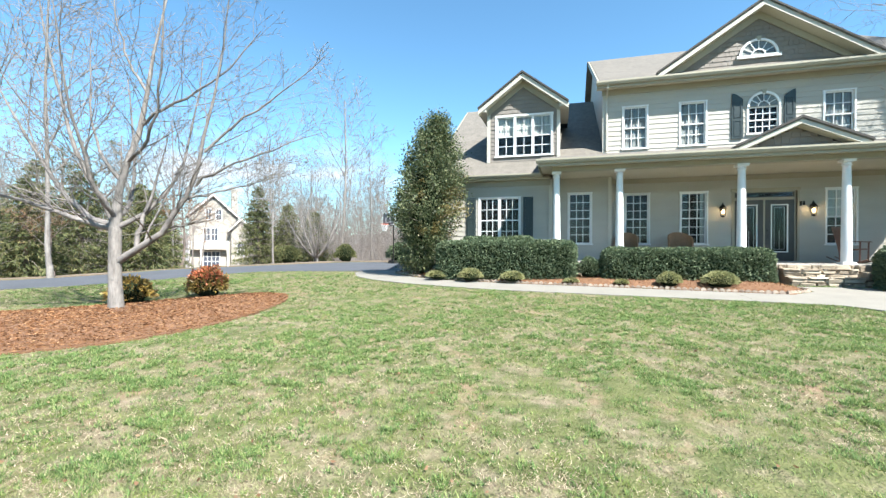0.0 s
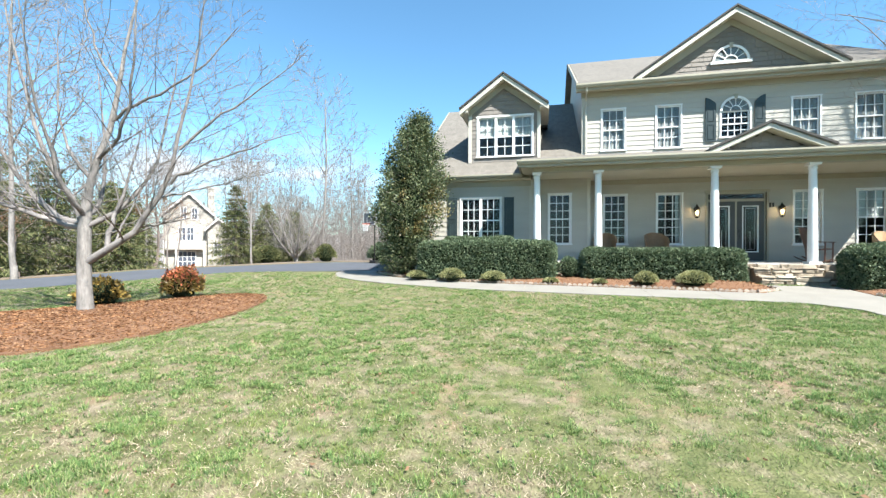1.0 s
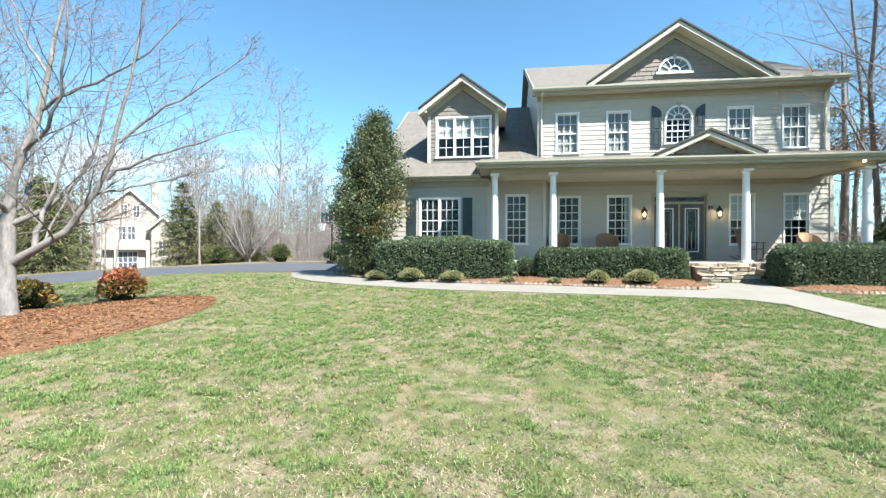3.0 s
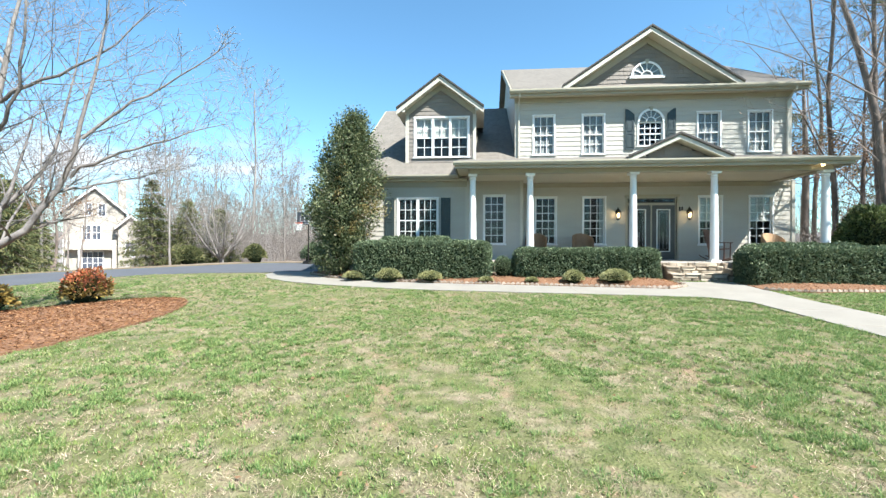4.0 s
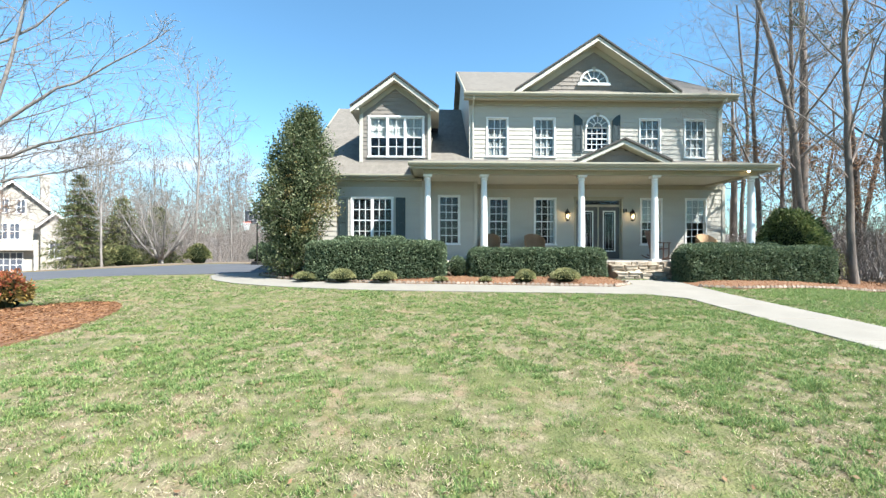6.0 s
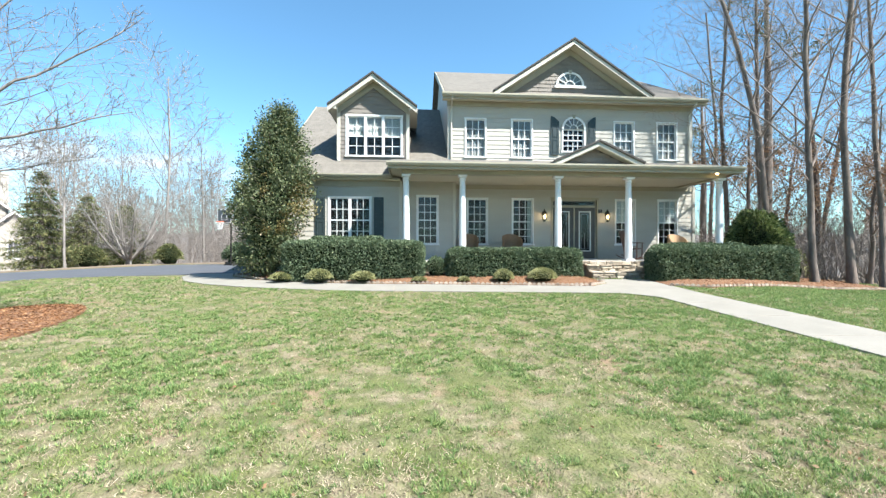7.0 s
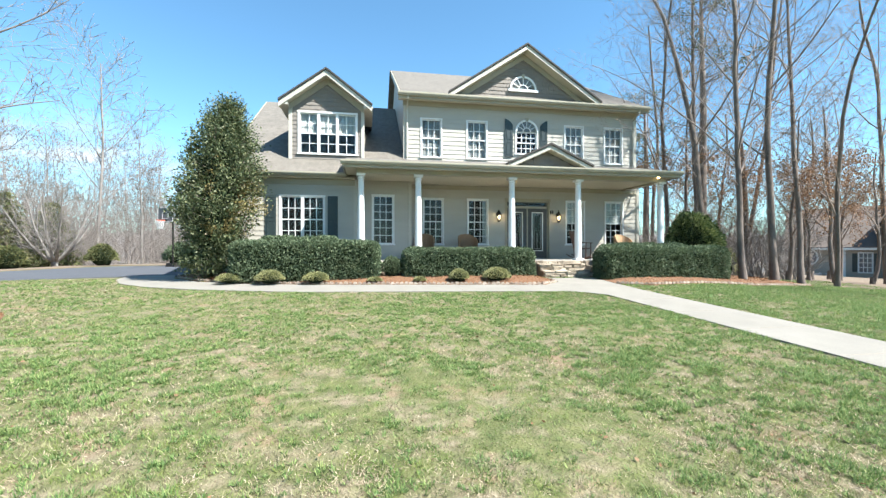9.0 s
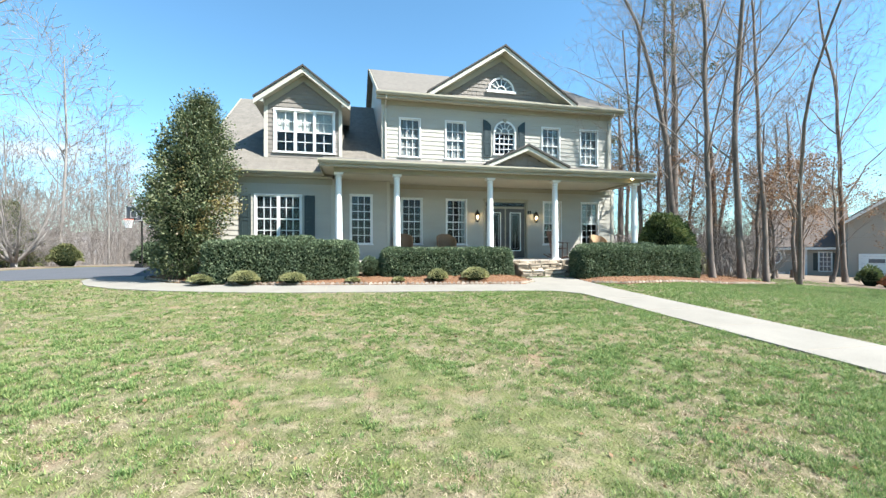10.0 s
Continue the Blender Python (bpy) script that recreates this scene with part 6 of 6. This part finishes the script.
def shrub(name, label, x, y, rx, ry, h, seed, mat, n, leaf, lift=0.05, group="", ragged=0.10, aspect=0.5, z=None, core=0.72, top=None):
    """A rounded shrub: leaves in many clumps round a solid heart coloured dark for inner shade, with an uneven outline.
    """
    rng = np.random.default_rng(seed)
    zb = (gz(x, y) if z is None else z)
    ob = thing(name, label, "shrub", (x, y, zb), group)
    d = rng.normal(size=(n, 3))
    d /= np.linalg.norm(d, axis=1)[:, None]
    d[:, 2] = np.abs(d[:, 2]) * 1.15 - 0.25
    bump = np.array([noise.noise(Vector(q) * 2.6 + Vector((seed * 1.7, 0, 0))) + 0.6 * noise.noise(Vector(q) * 6.5) for q in d])[:, None]
    r = (1 + ragged * 2 * bump) * (1 - rng.exponential(0.07, (n, 1)))
    p = d * r * [rx, ry, h * 0.62] + [0, 0, h * 0.38]
    p[:, 2] = np.maximum(p[:, 2], 0.01)
    young = (p[:, 2] + rng.normal(0, 0.10 * h, n) > 0.55 * h) if top else np.zeros(n, bool)
    part("leaves", leaf_mesh("leaves", p[~young], leaf, seed, aspect=aspect, outward=d[~young]), mat, ob)
    if top:
        part("new_leaves", leaf_mesh("new_leaves", p[young], leaf, seed + 1, aspect=aspect, outward=d[young]), top, ob, "fiery red new leaves")
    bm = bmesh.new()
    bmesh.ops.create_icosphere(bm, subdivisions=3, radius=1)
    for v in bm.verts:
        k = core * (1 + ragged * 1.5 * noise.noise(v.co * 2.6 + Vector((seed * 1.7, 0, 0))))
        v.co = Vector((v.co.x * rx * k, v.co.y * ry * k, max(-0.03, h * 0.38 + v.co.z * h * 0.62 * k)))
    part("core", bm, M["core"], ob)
    return ob


shrub("round_shrub", "small clipped round evergreen between two hedges", 0.76, 13.35, 0.34, 0.34, 0.68, 11, M["hedge"], 2600, 0.05, z=0.08)
MOUND = "low pale green mounded shrub in the mulch"
for i, (x, y, r, h) in enumerate(((-3.92, 12.95, 0.32, 0.24), (-2.74, 12.72, 0.37, 0.36), (-1.46, 12.66, 0.35, 0.30), (0.22, 12.62, 0.20, 0.12), (1.55, 12.55, 0.17, 0.13), (2.72, 12.45, 0.30, 0.38), (3.90, 12.45, 0.42, 0.42))):
    shrub("mound_shrub", MOUND, x, y, r, r * 0.9, h, 30 + i, M["mound"], int(16000 * r * r + 1200), 0.04, group="mounded shrubs", z=gz(x, y) + 0.07, aspect=0.4, ragged=0.07, core=0.74)
shrub("nandina_bush", "round bush with fiery red new leaves over yellow-green", -8.48, 8.5, 0.43, 0.43, 0.74, 51, M["gold_leaf"], 2400, 0.075, aspect=0.45, ragged=0.16, top=M["nandina"])
shrub("gold_bush", "low yellow-leaved bush behind the young tree", -9.25, 7.15, 0.42, 0.40, 0.62, 52, M["gold_leaf"], 1500, 0.07, ragged=0.16)
shrub("laurel_shrub", "tall rounded glossy green laurel shrub behind the hedge", 12.8, 14.9, 1.08, 1.0, 2.75, 53, M["laurel"], 9500, 0.11, ragged=0.10)
shrub("round_bush", "clipped round dark bush beyond the drive", -15.5, 28.2, 0.72, 0.7, 1.3, 54, M["spruce"], 2600, 0.11, group="round bushes beyond the drive")
shrub("round_bush", "clipped round dark bush beyond the drive", -18.8, 26.1, 0.74, 0.7, 1.3, 55, M["spruce"], 2600, 0.11, group="round bushes beyond the drive")
shrub("round_bush", "dark shaded bush beside the basketball hoop", -10.5, 26.4, 0.85, 0.7, 1.4, 56, M["hedge"], 2600, 0.11)
shrub("thin_shrub", "wispy yellow-green shrub at the hedge's end", 13.0, 13.3, 0.22, 0.22, 1.15, 57, M["mound"], 500, 0.06, ragged=0.25, core=0.2)


def holly(x, y):
    """The big holly beside the wing: many leafy shoots round a leader, gaps between them, spiky top."""
    rng = np.random.default_rng(9)
    z = gz(x, y)
    ob = thing("holly_tree", "tall dense glossy holly tree beside the house, partly yellowed", "tree", (x, y, z))
    H = 5.35
    w = Wood()
    w.limb([Vector((0, 0, -0.2)), Vector((0.05, 0, 2.5)), Vector((0, 0, H * 0.93))], [0.13, 0.08, 0.012], 8)
    green, gold = [], []
    out_g, out_y = [], []
    for k in range(820):
        u = rng.uniform(0.02, 1.0) ** 0.9
        prof = float(np.interp(u, (0, 0.2, 0.4, 0.6, 0.75, 0.88, 1.0), (0.55, 0.78, 1.0, 1.08, 0.90, 0.55, 0.12)))
        a = rng.uniform(0, 2 * math.pi)
        rr = prof * rng.uniform(0.66, 1.04) * (1 + 0.5 * noise.noise(Vector((math.cos(a) * 1.8, math.sin(a) * 1.8, u * 6.5))))
        c = np.array([math.cos(a) * rr + 0.55 * (u - 0.45), math.sin(a) * rr, u * H + rng.uniform(0.0, 0.25)])
        if k % 4 == 0:
            w.limb([Vector((0, 0, max(0.2, c[2] - 0.5))), Vector(c) * 0.5 + Vector((0, 0, 0.5 * (c[2] - 0.25))), Vector(c)], [0.03, 0.018, 0.006], 4)
        d = np.array([math.cos(a), math.sin(a), 0.55])
        n = rng.integers(44, 78)
        pts = c + rng.normal(0, 1, (n, 3)) * [0.10, 0.10, 0.10] + d * rng.uniform(-0.34, 0.20, (n, 1))
        is_gold = 0.18 < u < 0.62 and math.cos(a + 0.35) > 0.35 and noise.noise(Vector(c) * 1.7) > 0.0 and rng.random() < 0.6
        (gold if is_gold else green).append(pts)
        (out_y if is_gold else out_g).append(np.tile(d * 0.8, (n, 1)))
    for k in range(26):   # shoots that stand out of the outline at the top
        a, rr = rng.uniform(0, 6.28), rng.uniform(0, 0.75)
        n = 26
        t = rng.random((n, 1))
        pts = np.array([math.cos(a) * rr * 0.75 + 0.28, math.sin(a) * rr * 0.75, H * (0.99 - 0.2 * rr)]) + t * [0.05 * math.cos(a), 0.05 * math.sin(a), 0.45] + rng.normal(0, 0.04, (n, 3)) - [0, 0, 0.2]
        green.append(pts)
        out_g.append(np.tile([0, 0, 0.6], (n, 1)))
    part("trunk", w.mesh("trunk"), M["dark_bark"], ob)
    part("leaves", leaf_mesh("leaves", np.concatenate(green), 0.076, 1, aspect=0.55, outward=np.concatenate(out_g)), M["holly"], ob)
    part("yellow_leaves", leaf_mesh("yellow_leaves", np.concatenate(gold), 0.075, 2, aspect=0.55, outward=np.concatenate(out_y)), M["holly_gold"], ob)
    # solid heart behind the leaves, its near-black colour standing for shade in the gaps
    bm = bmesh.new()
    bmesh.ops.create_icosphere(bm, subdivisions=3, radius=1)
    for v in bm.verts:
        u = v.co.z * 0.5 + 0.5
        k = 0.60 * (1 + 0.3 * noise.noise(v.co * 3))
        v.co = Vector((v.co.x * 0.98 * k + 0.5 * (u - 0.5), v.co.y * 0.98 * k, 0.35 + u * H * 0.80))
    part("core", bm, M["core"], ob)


holly(-4.60, 14.25)


# ---- grass, fallen leaves, mulch chips ----
def soft_noise(x, y, cell, seed):
    """Smooth random field over the plan."""
    rng = np.random.default_rng(seed)
    g = rng.random((128, 128))
    u, v = x / cell + 31.3, y / cell + 17.7
    i, j = np.floor(u).astype(int), np.floor(v).astype(int)
    a, b = u - i, v - j
    a, b = a * a * (3 - 2 * a), b * b * (3 - 2 * b)
    q = lambda m, n: g[m % 128, n % 128]
    return (q(i, j) * (1 - a) + q(i + 1, j) * a) * (1 - b) + (q(i, j + 1) * (1 - a) + q(i + 1, j + 1) * a) * b


def off_lawn(x, y):
    m = np.zeros(x.shape, bool)
    for ring in (WALK_RING, DRIVE_RING, BED_RING, BED_R_RING, BED_T_RING):
        m |= in_ring(x, y, ring)
    return m


def blades(name, label, n, seed, reach, rise, mat, cut):
    """Blades of grass: n tried, reach their length along the ground, rise their height, cut the share of bare ground."""
    rng = np.random.default_rng(seed)
    y = -2.0 + 17.4 * rng.random(n) ** 1.35
    x = rng.uniform(-1, 1, n) * (3.4 + 1.45 * np.maximum(y, 0))
    thick = 0.26 * soft_noise(x, y, 0.9, seed) + 0.46 * soft_noise(x, y, 0.17, seed + 1) + 0.46 * soft_noise(x, y, 0.06, seed + 2)
    keep = (rng.random(n) < np.clip((thick - cut) * 1.9, 0.08, 1.0) * smooth_step(-2.0, 1.2, y)) & ~off_lawn(x, y) & (x > -16) & (x < 19)
    x, y, thick = x[keep], y[keep], thick[keep]
    n = len(x)
    z = ground_z(x, y) - 0.012
    grown = 0.6 + 0.8 * np.clip(thick - 0.25, 0, 1)
    h = rise * grown * rng.uniform(0.4, 1.5, n)
    w = rng.uniform(0.0016, 0.0032, n) * (1 + 0.12 * np.maximum(y, 0))
    a, b = rng.uniform(0, 2 * np.pi, n), rng.uniform(0, 2 * np.pi, n)
    lean = reach * grown * rng.uniform(0.3, 1.5, n)
    v = np.empty((n, 3, 3))
    v[:, 0] = np.stack([x - w * np.cos(a), y - w * np.sin(a), z], 1)
    v[:, 1] = np.stack([x + w * np.cos(a), y + w * np.sin(a), z], 1)
    v[:, 2] = np.stack([x + lean * np.cos(b), y + lean * np.sin(b), z + h + 0.004], 1)
    ob = part(name, raw_mesh(name, v.reshape(-1, 3), np.arange(n * 3).reshape(n, 3)), mat)
    tagged(ob, label, "grass", kind="stuff")


def tufts(n, seed):
    """Tussocks of greener grass: many short blades that spread from one foot; thin on the worn ground, close where the lawn is kept."""
    rng = np.random.default_rng(seed)
    y = -2.0 + 16.9 * rng.random(n) ** 1.15
    x = rng.uniform(-1, 1, n) * (3.4 + 1.42 * np.maximum(y, 0))
    lush = 0.24 * soft_noise(x, y, 1.1, 41) + 0.34 * soft_noise(x, y, 0.33, 42) + 0.42 * soft_noise(x, y, 0.12, 43)
    lush = lush + 0.10 * smooth_step(-1.5, 6.0, x) + 0.10 * smooth_step(7.4, 8.2, x) - 0.03
    keep = (rng.random(n) < np.clip((lush - 0.455) * 4.2, 0.09, 1.0) * smooth_step(-2.0, 1.2, y)) & ~off_lawn(x, y) & (x > -16) & (x < 19)
    x, y, lush = x[keep], y[keep], lush[keep]
    m = 12
    k = len(x)
    size = (rng.uniform(0.55, 1.25, k) * (0.7 + 0.8 * np.clip(lush - 0.4, 0, 0.5)))[:, None]
    a = rng.uniform(0, 2 * np.pi, (k, m))
    foot = 0.022 * size * np.sqrt(rng.random((k, m))) * (1 + 0.06 * np.maximum(y, 0)[:, None])
    fx, fy = x[:, None] + foot * np.cos(a), y[:, None] + foot * np.sin(a)
    h = 0.046 * size * rng.uniform(0.5, 1.2, (k, m))
    lean = 0.055 * size * rng.uniform(0.2, 1.2, (k, m))
    b = a + rng.normal(0, 0.6, (k, m))
    w = rng.uniform(0.0018, 0.0034, (k, m)) * (1 + 0.13 * np.maximum(y, 0)[:, None])
    z = (ground_z(fx, fy) - 0.012)
    c = b + np.pi / 2
    v = np.empty((k, m, 3, 3))
    v[:, :, 0] = np.stack([fx - w * np.cos(c), fy - w * np.sin(c), z], -1)
    v[:, :, 1] = np.stack([fx + w * np.cos(c), fy + w * np.sin(c), z], -1)
    v[:, :, 2] = np.stack([fx + lean * np.cos(b), fy + lean * np.sin(b), z + h], -1)
    me = raw_mesh("grass_tufts", v.reshape(-1, 3), np.arange(k * m * 3).reshape(-1, 3))
    tagged(part("grass_tufts", me, M["tuft"]), "tussocks of fresh green grass on the worn lawn", "grass", kind="stuff")


blades("grass", "short tufted green winter grass", 1300000, 3, 0.028, 0.028, M["blades"], 0.44)
blades("dead_grass", "flattened straw-coloured dead grass between the tufts", 1000000, 30, 0.045, 0.014, M["dead_grass"], 0.40)
tufts(225000, 44)


def litter():
    rng = np.random.default_rng(12)
    y = 1.2 + 11 * rng.random(520) ** 1.5
    x = rng.uniform(-1, 1, 520) * (2 + 1.3 * y)
    k = ~off_lawn(x, y)
    x, y = x[k], y[k]
    p = np.stack([x, y, ground_z(x, y) + 0.018], 1)
    out = np.stack([rng.normal(size=len(x)), rng.normal(size=len(x)), 0.15 * rng.normal(size=len(x))], 1) * 3
    ob = part("fallen_leaves", leaf_mesh("fallen_leaves", p, 0.036, 4, aspect=0.6, outward=out), M["dry_leaf"])
    tagged(ob, "dry brown leaves scattered on the lawn", "fallen leaves", kind="stuff")


litter()


def chips():
    """Shredded bark lying on the mulch beds."""
    rng = np.random.default_rng(14)
    P, O = [], []
    for ring, mound, width, n in ((BED_T_RING, 0.06, 0.9, 60000), (BED_RING, 0.15, 0.8, 20000), (BED_R_RING, 0.08, 0.8, 6000)):
        xs, ys = [p[0] for p in ring], [p[1] for p in ring]
        x, y = rng.uniform(min(xs), max(xs), n), rng.uniform(min(ys), max(ys), n)
        k = in_ring(x, y, ring)
        x, y = x[k], y[k]
        z = ground_z(x, y) + 0.028 + mound * smooth_step(0, width, edge_distance(x, y, ring))
        P.append(np.stack([x, y, z + rng.uniform(-0.006, 0.012, len(x))], 1))
        a = rng.uniform(0, 6.28, len(x))
        O.append(np.stack([np.cos(a), np.sin(a), rng.normal(0, 0.12, len(x))], 1) * 4)
    me = leaf_mesh("mulch_chips", np.concatenate(P), 0.05, 15, aspect=0.26, outward=np.concatenate(O))
    tagged(part("mulch_chips", me, M["chips"]), "shredded red-brown bark chips on the beds", "mulch", kind="stuff")


M["chips"] = per_island(material("shredded_bark", (0.12, 0.05, 0.025), (0.4, 0.2, 0.1), 0.95, spec=0.1), (0.10, 0.044, 0.020), (0.195, 0.092, 0.042), (0.37, 0.22, 0.12))
chips()


shrub("round_bush", "small round green bush at the lawn's edge", 20.6, 12.75, 0.38, 0.38, 0.85, 62, M["laurel"], 1500, 0.08, ragged=0.12)
shrub("nandina_bush", "low dark red bush at the lawn's edge", 20.75, 12.2, 0.27, 0.27, 0.5, 61, M["nandina"], 800, 0.08, ragged=0.18)

# leaf-strewn woodland floor beside the lawn and beyond the drive
tagged(slab("woodland_floor", rounded([(12.9, 12.15), (15.3, 12.6), (19.0, 11.6), (26, 9.5), (60, 4), (70, 60), (12.4, 60), (12.4, 15.8)], 1), M["litter"], 0.012, 0.05, step=1.5), "woodland floor strewn with dry leaves", "woodland floor", kind="structure")
tagged(slab("woodland_floor", [(-20.3, 10.0), (-17.4, 12.4), (-17.0, 17.0), (-16.2, 21.0), (-15.0, 28.2), (-4.0, 29.4), (-4.0, 70), (-70, 70), (-70, 0), (-34, 4.0)], M["litter"], 0.008, 0.05, step=1.5), "woodland floor beyond the drive", "woodland floor", kind="structure")


def ridge():
    """The low wooded ridge that closes the view all round."""
    rng = np.random.default_rng(8)
    n = 360
    v, f = [], []
    for k in range(n):
        a = 2 * math.pi * k / n
        d = 150 + 12 * noise.noise(Vector((math.cos(a) * 2, math.sin(a) * 2, 0)))
        h = 5.5 + 3 * noise.noise(Vector((math.cos(a) * 4, math.sin(a) * 4, 3))) + rng.uniform(-0.8, 0.8)
        for r, z in ((d, -8), (d + 6, h * 0.6), (d + 20, h), (d + 60, -8)):
            v.append((math.sin(a) * r, math.cos(a) * r, z))
    for k in range(n):
        for j in range(3):
            a, b = k * 4 + j, ((k + 1) % n) * 4 + j
            f.append((a, b, b + 1, a + 1))
    tagged(part("backdrop", raw_mesh("backdrop", v, f), M["ridge"]), "low hazy wooded ridge on the horizon", "hills", kind="structure")


ridge()

# ---- stones of the steps and the porch base ----
def rough_stone(seed, n=1):
    """A field stone about one unit in each direction: a block with uneven corners and chipped edges."""
    rng = random.Random(seed)
    bm = bmesh.new()
    bmesh.ops.create_cube(bm, size=1)
    bmesh.ops.bevel(bm, geom=bm.edges[:], offset=0.14, segments=1, affect="EDGES")
    for v in bm.verts:
        v.co += Vector((rng.uniform(-0.05, 0.05), rng.uniform(-0.10, 0.10), rng.uniform(-0.06, 0.06)))
    me = mesh_of("stone", bm)
    me.materials.append(M["stone"])
    return me


STONES = [rough_stone(s) for s in range(7)]
stone_parent = next(o for o in house.children if o.name.startswith("stone_core"))


def stone_face(x0, x1, z0, z1, y, depth, seed, rows):
    rng = random.Random(seed)
    z = z0
    for k in range(rows):
        h = (z1 - z0) / rows
        x = x0
        while x < x1 - 0.02:
            w = min(rng.uniform(0.16, 0.48), x1 - x)
            if x1 - (x + w) < 0.08:
                w = x1 - x
            o = new("stone", STONES[rng.randrange(7)])
            o.parent = stone_parent
            o.location = Vector((x + w / 2, y + depth / 2 - rng.uniform(0, 0.02), z + h / 2)) - H0
            o.scale = (w - 0.014, depth, h - 0.012)
            o.rotation_euler = (0, rng.choice((0, math.pi)), 0)
            x += w
        z += h


stone_face(5.90, 7.70, 0.40, 0.545, 14.22, 0.16, 1, 1)
stone_face(5.96, 7.66, 0.185, 0.40, 13.98, 0.22, 2, 2)
stone_face(5.96, 7.66, -0.06, 0.185, 13.66, 0.20, 3, 2)
stone_face(5.10, 5.94, -0.05, 0.545, 14.20, 0.16, 4, 4)
stone_face(7.70, 8.15, -0.10, 0.54, 14.05, 0.30, 5, 3)
stone_face(7.70, 8.05, -0.10, 0.36, 13.72, 0.32, 6, 2)
stone_face(-0.44, 1.30, 0.0, 0.545, 14.20, 0.16, 7, 4)
for z, y0, y1 in ((0.185, 13.64, 13.99), (0.40, 13.95, 14.25)):
    x = 5.93
    k = 0
    while x < 7.6:
        w = 0.43 + 0.09 * ((k * 7) % 3)
        w = min(w, 7.68 - x)
        o = new("tread_stone", STONES[k % 7])
        o.parent = stone_parent
        o.location = Vector((x + w / 2, (y0 + y1) / 2, z + 0.012)) - H0
        o.scale = (w - 0.012, y1 - y0, 0.05)
        x += w
        k += 1

# ---- edging blocks between bed and walk ----
edging = thing("bed_edging", "row of pale scalloped edging blocks along the mulch bed", "garden edging", (0, 12.2, 0))
bm = bmesh.new()
box(bm, -0.055, 0.055, -0.035, 0.035, -0.06, 0.05)
bmesh.ops.bevel(bm, geom=[e for e in bm.edges if e.verts[0].co.z > 0 and e.verts[1].co.z > 0], offset=0.024, segments=2, affect="EDGES")
block = mesh_of("edging_block", bm)
block.materials.append(M["edging"])


def edging_run(points, seed):
    rng = random.Random(seed)
    step, carry = 0.135, 0.0
    for (x0, y0), (x1, y1) in zip(points, points[1:]):
        ln = math.hypot(x1 - x0, y1 - y0)
        t = carry
        while t < ln:
            x, y = x0 + (x1 - x0) * t / ln, y0 + (y1 - y0) * t / ln
            o = new("edging_block", block)
            o.parent = edging
            o.location = Vector((x, y, gz(x, y) + 0.03 + rng.uniform(-0.008, 0.012))) - Vector((0, 12.2, 0))
            o.rotation_euler = (rng.uniform(-0.12, 0.12), rng.uniform(-0.08, 0.08), math.atan2(y1 - y0, x1 - x0) + rng.uniform(-0.15, 0.15))
            t += step
        carry = t - ln


edging_run([(5.84, 12.9), (5.80, 12.42), (5.12, 11.84), (1.46, 12.31), (-1.83, 12.69), (-3.5, 13.09), (-4.93, 13.79), (-6.02, 14.93), (-6.5, 16.2)], 1)
edging_run([(7.50, 11.72), (8.4, 11.40), (12.6, 11.80), (15.3, 12.34)], 2)
